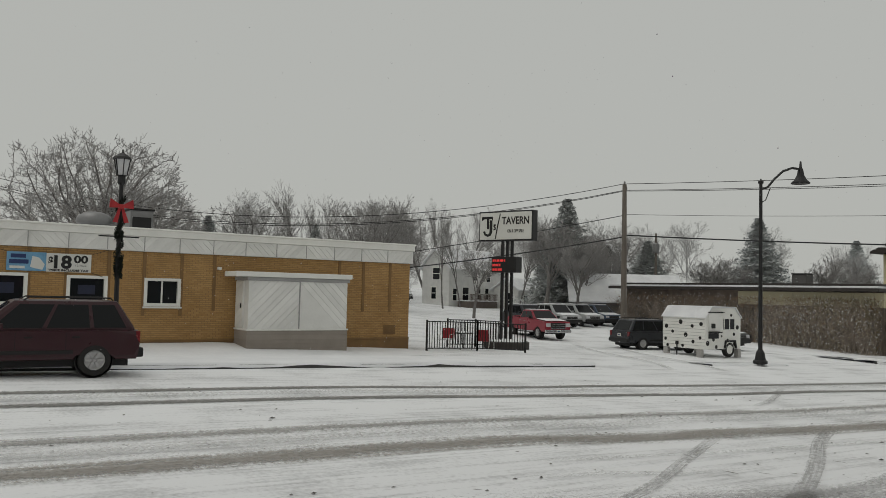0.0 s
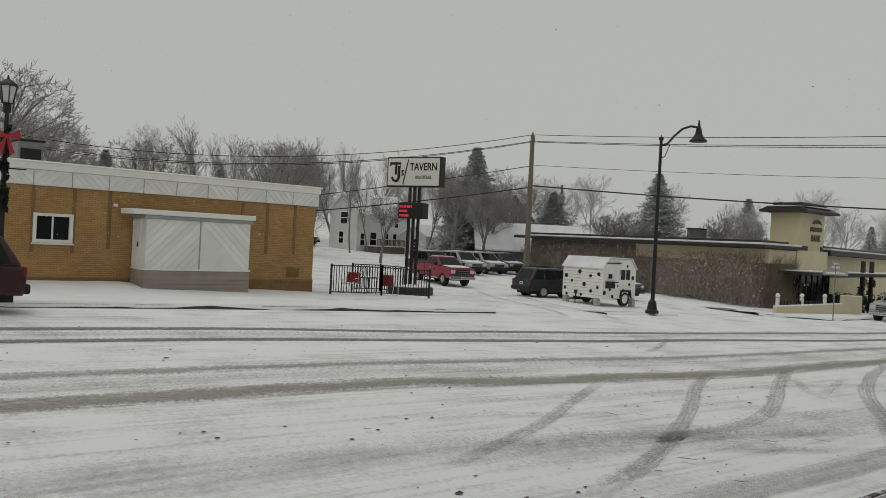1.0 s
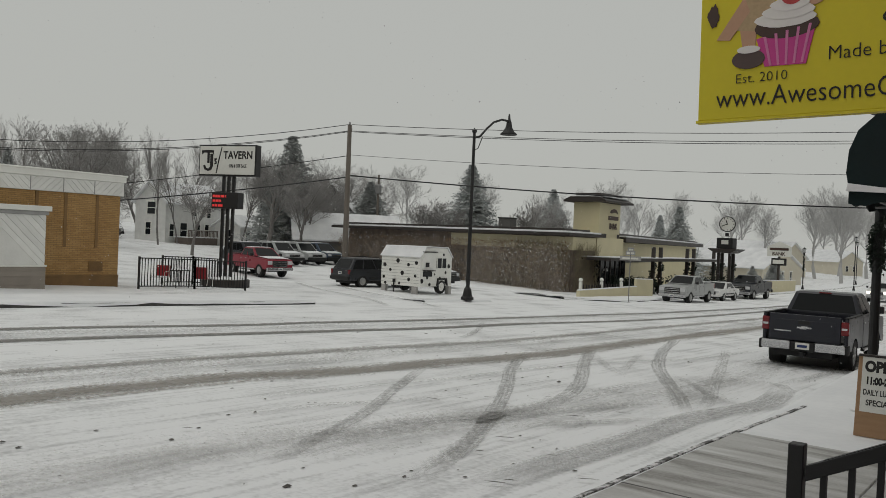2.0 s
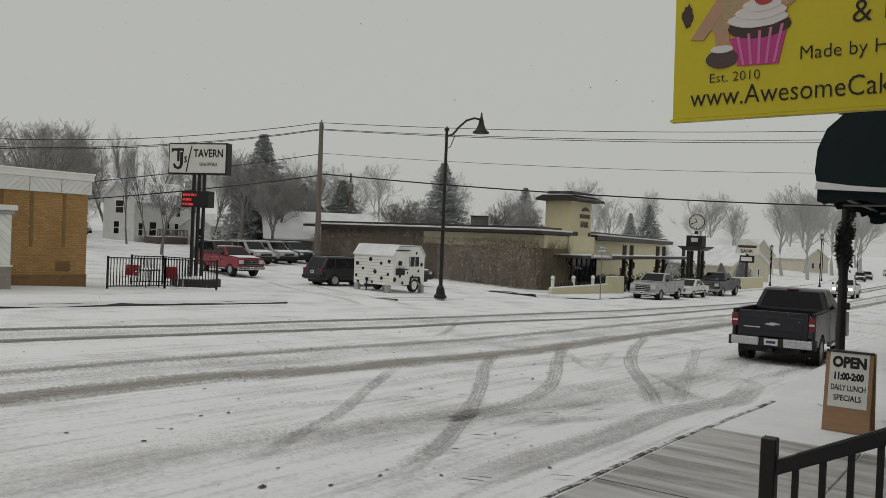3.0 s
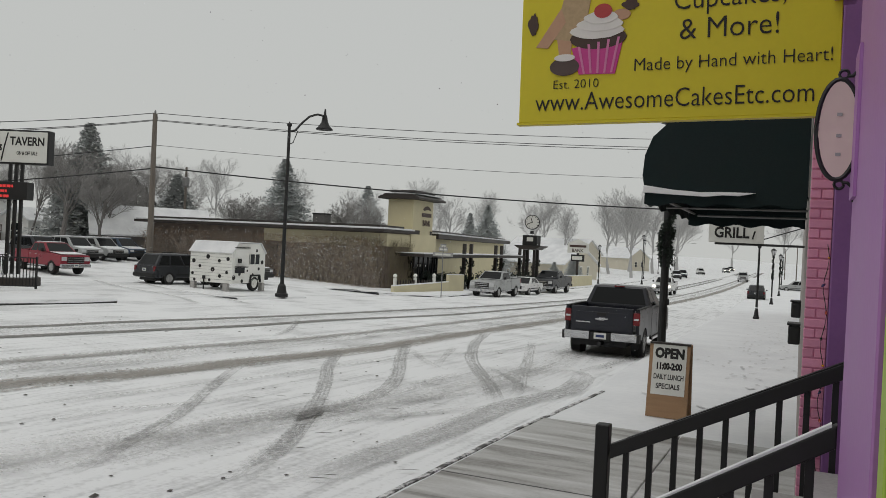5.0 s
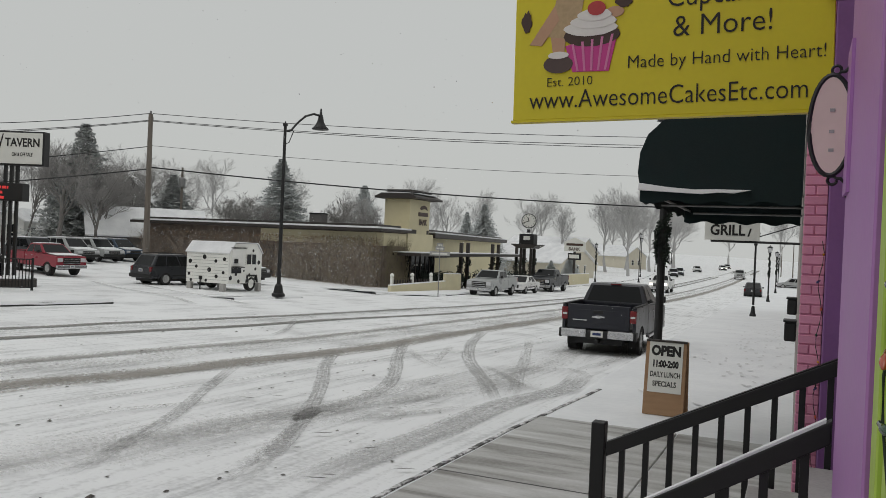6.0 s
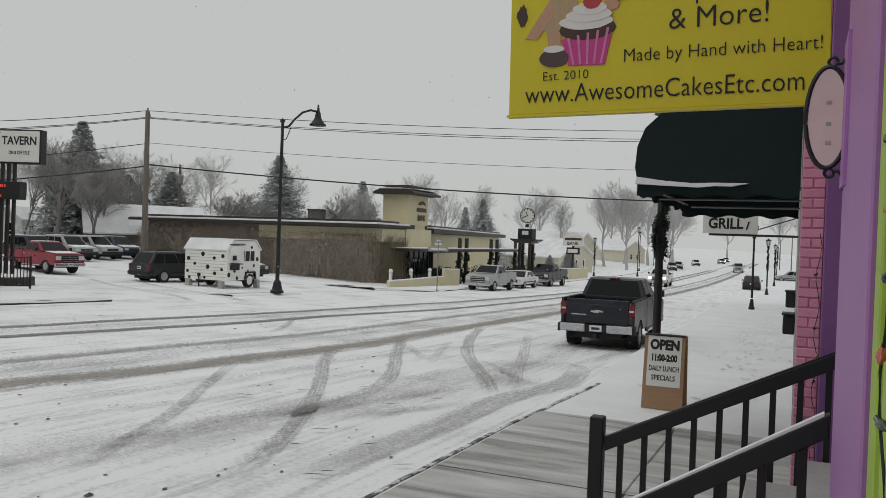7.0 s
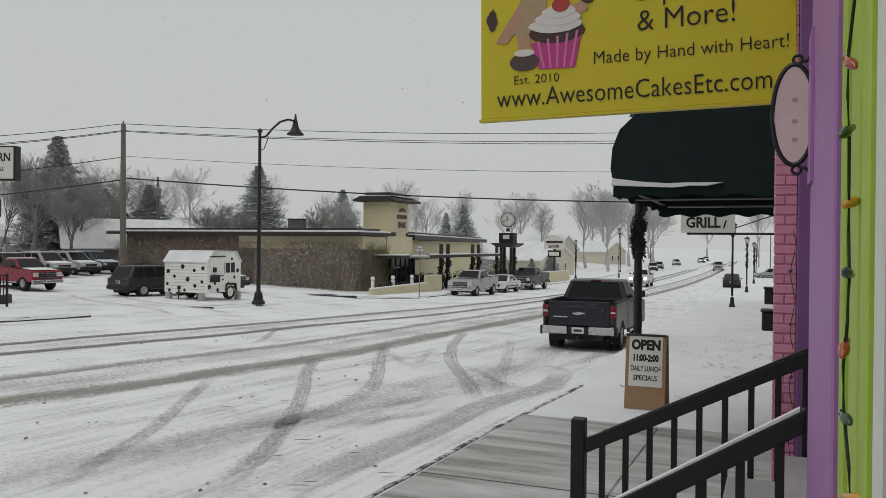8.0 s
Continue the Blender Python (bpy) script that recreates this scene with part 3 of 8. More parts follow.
TRACKS = (
    ("slush", 0.6, ((-17.24, -30), (-17.24, 1.6), (-17.19, 8.54), (-16.44, 13.31), (-16.35, 16.07), (-15.97, 19.37), (-15.6, 23.57), (-15.25, 31.79), (-14.95, 36.51), (-15, 60), (-15.3, 100), (-15.8, 150), (-16.5, 200), (-18, 300))),
    ("slush", 0.6, ((-15.46, -30), (-15.46, 1.45), (-15.42, 7.66), (-14.89, 12.06), (-14.47, 15.66), (-14.11, 18.53), (-13.98, 22.76), (-13.06, 31.91), (-13.6, 60), (-13.9, 100), (-14.6, 150), (-15.3, 200), (-17, 300))),
    ("slush_lane", 0.95, ((-12.02, -30), (-12.02, 1.15), (-12.06, 6.01), (-11.98, 9.7), (-11.71, 12.68), (-11.29, 17.07), (-11.22, 23.41), (-11.28, 27.55), (-11.2, 60), (-11.2, 100), (-11.5, 150), (-12.3, 200), (-14, 300))),
    ("slush_brown", 1.3, ((-10.11, -30), (-10.11, 0.99), (-10.16, 5.07), (-10.16, 8.23), (-9.76, 9.94), (-9.52, 12.5), (-9.18, 16.17), (-9.29, 22.71), (-9.3, 60), (-9.2, 100), (-9.6, 150), (-10.5, 200), (-12, 300))),
    ("slush_light", 0.26, ((-9.23, 11.81), (-8.31, 10.08), (-7.31, 8.32), (-6.8, 7.27), (-6.52, 6.56), (-6.17, 5.79), (-5.96, 5.16))),
    ("slush_light", 0.3, ((-9.32, 15.54), (-8.38, 13.55), (-7.31, 11.71), (-6.63, 10.48), (-5.77, 8.8), (-5.19, 7.53), (-4.9, 6.71), (-4.59, 5.88))),
    ("slush_faint", 0.24, ((-6.06, 9.51), (-5.49, 8.19), (-5.22, 7.36), (-4.94, 6.5), (-4.74, 5.8))),
    ("slush_light", 0.34, ((-9.21, 18.64), (-7.83, 15.56), (-6.9, 13.61), (-6.23, 12.03), (-5.93, 10.8), (-5.88, 10.12))),
    ("slush_faint", 0.35, ((-6.07, 11.44), (-5.98, 10.23), (-5.94, 9.26), (-5.88, 8.52))),
    ("slush_light", 0.36, ((-9.01, 23.96), (-7.88, 20.02), (-6.75, 16.96), (-5.92, 15.21), (-5.04, 13.52), (-4.27, 11.8))),
    ("slush_tread", 0.55, ((-3.93, 16.21), (-3.71, 14.22), (-3.79, 13.06), (-3.97, 12.23), (-4.08, 11.19), (-4.02, 9.39), (-4.09, 7.98), (-4.14, 6.87), (-4.15, 6.2))),
    ("slush_tread", 0.3, ((-4.66, 16.06), (-4.38, 16.78), (-3.93, 16.21), (-3.78, 15.73))),
    ("slush_faint", 0.34, ((-7.09, 22.62), (-5.66, 17.71), (-5.01, 15.32), (-4.37, 13.17), (-4.21, 12.26))),
    ("slush_light", 0.22, ((-6.08, 15.84), (-5.37, 15.09), (-4.55, 13.85), (-3.9, 13.26))),
    ("slush_tread", 0.26, ((-4.29, 11.33), (-4.69, 10.17), (-5.08, 9.42), (-5.36, 8.75), (-5.47, 8.46))),
    ("slush_faint", 0.24, ((-6.42, 23.57), (-6.8, 19.11), (-7.68, 16.04), (-8.04, 13.31), (-8.21, 10.79), (-8.42, 9.12), (-8.6, 7.79), (-8.74, 7.08))),
    ("slush_faint", 0.5, ((-5.85, 14.78), (-5.92, 12.81), (-5.83, 10.97), (-5.83, 9.65), (-6.17, 8.69), (-6.4, 7.67), (-6.4, 6.3), (-6.68, 5.41))),
    ("slush_faint", 0.36, ((-4.75, 12.8), (-5.27, 11.02), (-5.57, 10.15), (-5.75, 9.24), (-6.2, 8.16), (-6.37, 7.35))),
    ("slush_faint", 0.28, ((-7.28, 9.83), (-7.32, 8.77), (-7.68, 7.83), (-7.79, 7.06), (-7.97, 6.46))),
    ("slush_faint", 0.3, ((-5.62, 9.32), (-5.93, 8.12), (-6.35, 6.88), (-6.83, 6.19), (-6.94, 5.62))),
    ("slush_faint", 0.3, ((-6.1, 7.03), (-5.95, 5.92), (-6.16, 5.46), (-6.29, 5.1))),
    ("slush_light", 0.22, ((-14.68, 21.87), (-12.61, 18.26), (-11.94, 16.57))),
    ("slush_faint", 0.28, ((-8.6, 17.44), (-7.03, 15.22), (-6.31, 14.45))),
    ("slush_faint", 0.26, ((-7.99, 19.01), (-7.1, 16.1), (-6.62, 14.74))),
    ("slush_light", 0.3, ((-4.11, 16.96), (-3.93, 19.64), (-3.76, 22.73))),
    ("slush_faint", 0.26, ((-4.81, 17.68), (-5.01, 15.81), (-5.24, 14.42))),
    ("slush_wide", 3.0, ((-11.1, -30), (-11.1, 6), (-10.9, 12), (-10.3, 20), (-10.2, 60), (-10.2, 100), (-10.6, 150), (-11.4, 200), (-13, 300))),
    ("slush_wide", 2.6, ((-16.3, -30), (-16.3, 6), (-15.5, 14), (-14.8, 24), (-14.2, 60), (-14.6, 100), (-15.2, 150), (-16, 200), (-17.5, 300))),
    ("slush_wide", 2.88, ((-7.1, -7.57), (-6.66, 5.2), (-5.61, 9.7), (-4.96, 15.79), (-5.48, 23.84))),
    ("slush_light", 0.34, ((-19.76, 23.06), (-22.64, 25.01), (-27.14, 26.62), (-31.68, 29.13))),
    ("slush_light", 0.34, ((-19.01, 25.16), (-22.26, 26.93), (-26.83, 28.61), (-30.72, 31.23))),
)
TRACKS += (
    # no track: bare wet road under the parked pickup, with its contact shade painted in
    ("slush", 2.4, ((-4.6, 20.2), (-4.7, 23.5), (-4.8, 26.2))),
)
for i, (kind_, width_, points_) in enumerate(TRACKS):
    ribbon("tyre_track", points_, width_, M[kind_], "grey slushy tyre track pressed through the street snow", lift=0.003 + 0.0012 * i)


def kerbed_strip(name, line, depth, height, label, kerb_name="kerb"):
    """A raised pavement behind a kerb line of (x, y), running back towards -x and sinking into the land."""
    dense = []
    for (x0, y0), (x1, y1) in zip(line, line[1:]):
        n = max(1, int(abs(y1 - y0) / 0.5))
        dense += [(x0 + (x1 - x0) * k / n, y0 + (y1 - y0) * k / n) for k in range(n)]
    dense.append(line[-1])
    top, face = bmesh.new(), bmesh.new()
    rows, lows = [], []
    for x, y in dense:
        g = ground_z(x, y)
        wob = 0.05 * noise.noise((y * 1.7, 0, 5)) + 0.03 * noise.noise((y * 6, 1, 2))
        z = g + height
        rows.append([top.verts.new((x + 0.035 + 0.5 * wob, y, z - 0.085 - 0.09 * noise.noise((y * 0.45, 3, 1)) - 0.05 * noise.noise((y * 2.3, 1, 6)))), top.verts.new((x - 0.02, y, z + 0.02)), top.verts.new((x - 0.15, y, z + 0.03)), top.verts.new((x - 1.2, y, z + 0.02 * noise.noise((x, y, 0)))), top.verts.new((x - depth * 0.7, y, z + 0.02 * noise.noise((x, y * 0.7, 4)))), top.verts.new((x - depth, y, ground_z(x - depth, y) - 0.06))])
        lows.append([face.verts.new((x, y, g - 0.1)), face.verts.new((x, y, z - 0.02)), face.verts.new((x - 0.16, y, z - 0.02)), face.verts.new((x - 0.16, y, g - 0.1))])
    for R in (rows, lows):
        b_ = top if R is rows else face
        for A, B in zip(R, R[1:]):
            for k in range(len(A) - 1):
                b_.faces.new((A[k], A[k + 1], B[k + 1], B[k]))
        if R is lows:
            b_.faces.new(R[0])
            b_.faces.new(R[-1][::-1])
    tagged(finish(top, name, M["snow"], smooth=True), label, "pavement", kind="structure")
    # the dark face paints in the shade below the overhanging snow
    tagged(finish(face, kerb_name, M["kerb_stone"]), "concrete kerb under snow, coloured dark for the shade below the overhang", "kerb", kind="structure")


kerbed_strip("pavement_tavern", ((-21.05, -28.44), (-21.32, 2.02), (-21.57, 9.29), (-21.53, 14.7), (-21.21, 20.62)), 4.2, 0.13, "snow-covered pavement in front of the tavern")
kerbed_strip("pavement_island", ((-21.19, 27.01), (-21, 31.81)), 1.6, 0.05, "snow-covered kerb island round the tall street lamp")
kerbed_strip("pavement_bank", ((-21.81, 40.39), (-19.99, 45.04), (-21.31, 56.5), (-21.84, 80.4), (-22.1, 102.3), (-23.32, 137.2), (-30.87, 201.3)), 4.0, 0.12, "snow-covered pavement before the bank")
kerbed_strip("planting_bank", ((-30.77, 42.95), (-27.25, 42.07), (-23.32, 40.98), (-22.19, 42.52)), 2.5, 0.1, "snow-covered planting bed below the vine wall", "kerb_bed")


# ---- brick-faced walls ----
def coursed(name, a, b, mortar, flat="X", length=0.2, height=0.0667):
    """Small bricks seen from far off; flat names the axis that the wall faces."""
    m, n, l, p = shader(name)
    tc, sep, com = n.new("ShaderNodeTexCoord"), n.new("ShaderNodeSeparateXYZ"), n.new("ShaderNodeCombineXYZ")
    l.new(tc.outputs["Object"], sep.inputs[0])
    l.new(sep.outputs["Y" if flat == "X" else "X"], com.inputs[0])
    l.new(sep.outputs["Z"], com.inputs[1])
    br = n.new("ShaderNodeTexBrick")
    br.inputs["Scale"].default_value = 1.0
    br.inputs["Brick Width"].default_value, br.inputs["Row Height"].default_value = length, height
    br.inputs["Mortar Size"].default_value, br.inputs["Mortar Smooth"].default_value = 0.008, 0.3
    br.inputs["Color1"].default_value, br.inputs["Color2"].default_value, br.inputs["Mortar"].default_value = (*a, 1), (*b, 1), (*mortar, 1)
    l.new(com.outputs[0], br.inputs["Vector"])
    no, mx = n.new("ShaderNodeTexNoise"), n.new("ShaderNodeMix")
    no.inputs["Scale"].default_value, no.inputs["Detail"].default_value = 0.8, 6.0
    l.new(tc.outputs["Object"], no.inputs["Vector"])
    mx.data_type, mx.blend_type = "RGBA", "MULTIPLY"
    mx.inputs[0].default_value = 0.55
    rp = n.new("ShaderNodeValToRGB")
    rp.color_ramp.elements[0].position, rp.color_ramp.elements[1].position = 0.3, 0.65
    rp.color_ramp.elements[0].color, rp.color_ramp.elements[1].color = (0.68, 0.62, 0.55, 1), (1, 1, 1, 1)
    l.new(no.outputs["Fac"], rp.inputs[0])
    l.new(br.outputs["Color"], mx.inputs[6])
    l.new(rp.outputs[0], mx.inputs[7])
    l.new(mx.outputs[2], p.inputs["Base Color"])
    bump = n.new("ShaderNodeBump")
    bump.inputs["Strength"].default_value, bump.inputs["Distance"].default_value, bump.invert = 0.6, 0.01, True
    l.new(br.outputs["Fac"], bump.inputs["Height"])
    l.new(bump.outputs[0], p.inputs["Normal"])
    p.inputs["Roughness"].default_value = 0.85
    return m


M["tavern_brick"] = coursed("tavern_brick", (0.47, 0.285, 0.11), (0.38, 0.22, 0.08), (0.26, 0.165, 0.075))


def holed_wall(bm, x0, x1, y0, y1, z0, z1, holes):
    """A wall along y with rectangular openings (ya, yb, za, zb) that go through it."""
    ys = sorted({y0, y1, *[v for h in holes for v in h[:2]]})
    for a, b in zip(ys, ys[1:]):
        mid = (a + b) / 2
        z = z0
        for ya, yb, za, zb in sorted((h for h in holes if h[0] <= mid <= h[1]), key=lambda h: h[2]):
            if za > z:
                add_box(bm, x0, x1, a, b, z, za)
            z = zb
        if z < z1:
            add_box(bm, x0, x1, a, b, z, z1)
    bmesh.ops.remove_doubles(bm, verts=bm.verts[:], dist=0.0005)
    return bm


def diagonal_boards(parent, x, y0, y1, z0, z1, step, rising, material, thick=0.02, name="board"):
    """Slanted boards clipped to a rectangle facing +x; each board a part."""
    lean = (z1 - z0) if rising else -(z1 - z0)
    span = abs(lean)
    n = int((y1 - y0 + span) / step) + 1
    for k in range(n):
        s = y0 - (span if rising else 0) + k * step
        poly = [(s, z0), (s + step - 0.025, z0), (s + step - 0.025 + lean, z1), (s + lean, z1)]
        if not rising:
            poly = [(s + span, z0), (s + span + step - 0.025, z0), (s + step - 0.025, z1), (s, z1)]
            poly = [(p - 0, q) for p, q in poly]
        poly = clip_poly(poly, y0 + 0.012, y1 - 0.012)
        if len(poly) > 2:
            part(name, prism(poly, x, x + thick, "x"), material, parent)


def clip_poly(poly, lo, hi):
    for sign, lim in ((1, lo), (-1, -hi)):
        out = []
        for (a, c), (b, d) in zip(poly, poly[1:] + poly[:1]):
            ia, ib = sign * a >= lim, sign * b >= lim
            if ia:
                out.append((a, c))
            if ia != ib:
                t = (lim * sign - a) / (b - a)
                out.append((lim * sign, c + (d - c) * t))
        poly = out
        if not poly:
            return []
    clean = [p for i, p in enumerate(poly) if abs(p[0] - poly[i - 1][0]) + abs(p[1] - poly[i - 1][1]) > 0.004]
    return clean


def tavern():
    X, Y0, Y1 = -28.3, -20.0, 17.1
    t = empty("tavern_building", at(0, 0, 0), "single-storey tan brick tavern with a white herringbone fascia", "building")
    wins = [(6.77, 7.87, 1.58, 2.41), (4.38, 5.5, 1.58, 2.43), (1.7, 3.15, 1.58, 2.46)]
    part("front_wall", holed_wall(bmesh.new(), X - 0.3, X, Y0, Y1, -0.6, 3.34, wins), M["tavern_brick"], t)
    bm = box(X - 16, X - 0.3, Y1 - 0.3, Y1, -0.9, 3.34)
    add_box(bm, X - 16, X - 15.7, Y0, Y1 - 0.3, -0.9, 3.34)
    add_box(bm, X - 15.7, X - 0.3, Y0, Y0 + 0.3, -0.9, 3.34)
    part("back_wall", bm, M["tavern_brick"], t)
    part("roof", box(X - 16, X - 0.1, Y0, Y1, 3.36, 3.6), M["roof_snow"], t, "flat roof under thin snow")
    # base course of darker masonry
    part("base_course", box(X - 0.02, X + 0.03, Y0, Y1 + 0.012, -0.7, 0.3), M["brick_dark"], t)
    part("base_ledge", box(X - 0.02, X + 0.05, Y0, Y1 + 0.02, 0.302, 0.38, 0.01), M["brick_dark"], t)
    fas = part("fascia", box(X - 0.25, X + 0.10, Y0, Y1 + 0.08, 3.345, 3.84), M["white_board"], t, "white board fascia with slanted boards")
    part("fascia_side", box(X - 16, X - 0.252, Y1 - 0.2, Y1 + 0.08, 3.345, 3.84), M["white_board"], t)
    cap = box(X - 0.3, X + 0.16, Y0, Y1 + 0.14, 3.845, 4.12, 0.02)
    add_box(cap, X - 0.32, X + 0.2, Y0, Y1 + 0.18, 4.06, 4.13, 0.015)
    add_box(cap, X - 16, X - 0.32, Y1 - 0.3, Y1 + 0.14, 3.845, 4.1)
    part("coping", cap, M["white_paint"], t, "white metal coping dusted with snow")
    edges = [Y1 + 0.06 - 1.168 * k for k in range(14)]
    for k, (b, a) in enumerate(zip(edges, edges[1:])):
        diagonal_boards(fas, X + 0.102, a, b, 3.36, 3.835, 0.235, k % 2 == 0, M["white_board"])
        part("batten", box(X + 0.1, X + 0.135, a - 0.012, a + 0.012, 3.36, 3.835), M["grey_trim"], fas)
    for y in (16.19, 14.99, 13.95, 9.08, 7.94, 6.70, 5.58, 4.30, 3.22):
        part("pilaster", box(X - 0.01, X + 0.022, y - 0.055, y + 0.055, 1.38 if y > 8 else 1.2, 3.34), M["brick_dark"], t)
    vent = part("wall_vent", box(X, X + 0.03, 15.93, 16.47, 0.5, 0.87), M["brick_dark"], t, "brown louvred wall vent")
    for k in range(6):
        part("slat", box(X + 0.03, X + 0.045, 15.97, 16.43, 0.53 + k * 0.055, 0.56 + k * 0.055), M["brick_dark"], vent)
    for ya, yb, za, zb in wins:
        w = part("window", box(X - 0.12, X - 0.10, ya + 0.01, yb - 0.01, za + 0.01, zb - 0.01), M["dark_glass"], t)
        fr = bmesh.new()
        for a in ((ya - 0.06, yb + 0.06, za - 0.07, za + 0.04), (ya - 0.06, yb + 0.06, zb - 0.04, zb + 0.06), (ya - 0.06, ya + 0.05, za + 0.04, zb - 0.04), (yb - 0.05, yb + 0.06, za + 0.04, zb - 0.04)):
            add_box(fr, X - 0.1, X + 0.04, *a, 0.008)
        part("window_frame", fr, M["white_paint"], w, "white window frame")
        part("window_sill", box(X - 0.05, X + 0.09, ya - 0.1, yb + 0.1, za - 0.13, za - 0.075, 0.01), M["white_paint"], w)
        if ya > 6:
            part("mullion", box(X - 0.1, X - 0.06, (ya + yb) / 2 - 0.025, (ya + yb) / 2 + 0.025, za + 0.04, zb - 0.04), M["white_paint"], w)
        else:
            sign = part("window_sign", box(X - 0.098, X - 0.09, ya + 0.3, yb - 0.3, za + 0.3, zb - 0.25), M["dim_neon_blue"], w, "beer sign behind the pane, its faint neon painted as dark blue")
    lamp = part("wall_light", box(X, X + 0.16, 9.17, 9.29, 2.82, 2.92, 0.02), M["white_paint"], t)
    # rooftop plant
    rtu = empty("rooftop_unit", at(X - 3.2, 7.15, 3.6), "dark grey boxy rooftop air handling unit", "ventilation unit")
    part("casing", box(-0.6, 0.6, -0.4, 0.4, 0, 1.35, 0.03), M["grey_metal"], rtu)
    part("grille", box(0.6, 0.63, -0.33, 0.33, 0.2, 1.1), M["black_plastic"], rtu)
    part("lid", box(-0.65, 0.65, -0.45, 0.45, 1.355, 1.42, 0.02), M["black_plastic"], rtu)
    hood = empty("rooftop_exhaust", at(X - 3.0, 5.6, 3.6), "low domed grey roof exhaust hood", "ventilation unit")
    part("drum", lathe(((0.45, 0), (0.45, 0.75), (0.62, 0.8), (0.62, 0.95), (0.5, 1.1), (0.25, 1.2), (0.05, 1.22))), M["grey_metal"], hood, smooth=True)
    # entrance porch
    v = empty("entrance_porch", at(0, 0, 0), "white boarded entrance porch with taupe siding below", "porch")
    xf, ya, yb = -27.0, 9.87, 13.66
    part("core", box(X + 0.055, xf - 0.02, ya + 0.02, yb - 0.02, -0.5, 2.5), M["white_board"], v)
    for k in range(6):
        z = -0.17 + k * 0.152
        part("siding_board", prism([(xf - 0.018, z), (xf + 0.03, z), (xf + 0.012, z + 0.15), (xf - 0.018, z + 0.15)], ya - 0.02, yb + 0.02), M["taupe"], v)
        part("siding_board", prism([(ya + 0.018, z), (ya - 0.03, z), (ya - 0.012, z + 0.15), (ya + 0.018, z + 0.15)], X + 0.056, xf - 0.02, "x"), M["taupe"], v)
    part("sill", box(X + 0.055, xf + 0.05, ya - 0.05, yb + 0.05, 0.745, 0.80, 0.01), M["white_paint"], v)
    mid = (ya + yb) / 2
    diagonal_boards(v, xf - 0.018, ya, mid, 0.805, 2.47, 0.27, True, M["white_board"])
    diagonal_boards(v, xf - 0.018, mid, yb, 0.805, 2.47, 0.27, False, M["white_board"])
    part("batten", box(xf - 0.018, xf + 0.025, mid - 0.02, mid + 0.02, 0.805, 2.47), M["grey_trim"], v)
    d = part("door", box(X + 0.1, xf - 0.45, ya - 0.02, ya + 0.018, 0.82, 2.45), M["white_board"], v, "white porch door with slanted boards")
    for k in range(7):
        z = 0.86 + k * 0.22
        part("door_board", prism([(X + 0.12, z), (X + 0.12, z + 0.19), (xf - 0.47, z + 0.52 if z + 0.52 < 2.44 else 2.44), (xf - 0.47, min(z + 0.33, 2.43))], ya - 0.034, ya - 0.021), M["white_paint"], d)
    part("handle", box(xf - 0.62, xf - 0.56, ya - 0.07, ya - 0.035, 1.5, 1.68, 0.01), M["black_metal"], d, "black door handle")
    part("cornice", box(X + 0.055, xf + 0.06, ya - 0.06, yb + 0.06, 2.475, 2.6, 0.01), M["grey_trim"], v)
    part("roof", box(X + 0.22, xf + 0.14, ya - 0.5, yb + 0.12, 2.605, 2.78, 0.02), M["white_paint"], v, "flat white roof slab with snow")
    # banner
    b = empty("wall_banner", at(X + 0.05, 0, 0), "vinyl beer price banner strung over the windows", "banner")
    part("price_half", box(0, 0.012, 3.70, 5.02, 2.575, 3.16), M["sign_white"], b, "white half with black price")
    part("blue_half", box(0, 0.012, 2.59, 3.698, 2.585, 3.17), M["bud_blue"], b, "blue half with dark letters")
    L = lambda text, y, z, size, w, mt, bold=0.012: lettering(text, size, at(0.016, y, z) @ FACE_E, mt, b, width=w, bold=bold)
    L("$", 3.76, 2.82, 0.32, 0.14, M["black_paint"])
    L("18", 3.92, 2.70, 0.56, 0.52, M["black_paint"], 0.02)
    L("00", 4.50, 2.88, 0.33, 0.42, M["black_paint"])
    L("*PRICE INCLUDES TAX", 3.75, 2.60, 0.09, 1.2, M["black_paint"], 0.004)
    L("12 Pack", 4.55, 2.76, 0.09, 0.34, M["grey_trim"], 0.002)
    part("letter_bar", box(0.012, 0.018, 2.70, 3.12, 2.98, 3.10), M["navy_paint"], b)
    part("letter_bar", box(0.012, 0.018, 2.66, 3.2, 2.80, 2.93), M["navy_paint"], b)
    part("letter_bar", box(0.012, 0.018, 2.68, 3.1, 2.65, 2.73), M["sign_white"], b)
    part("can_print", prism([(3.25, 2.7), (3.6, 2.62), (3.66, 2.8), (3.5, 3.0), (3.3, 3.05)], 0.012, 0.017, "x"), M["sign_white"], b)
    for a, c in (((0.0, 2.6, 3.16), (0.0, 2.2, 3.3)), ((0.0, 5.01, 3.15), (0.0, 5.55, 3.34)), ((0.0, 5.01, 2.58), (0.0, 5.4, 2.45))):
        part("cord", tube(a, c, 0.008, n=5), M["brown_trim"], b)


tavern()


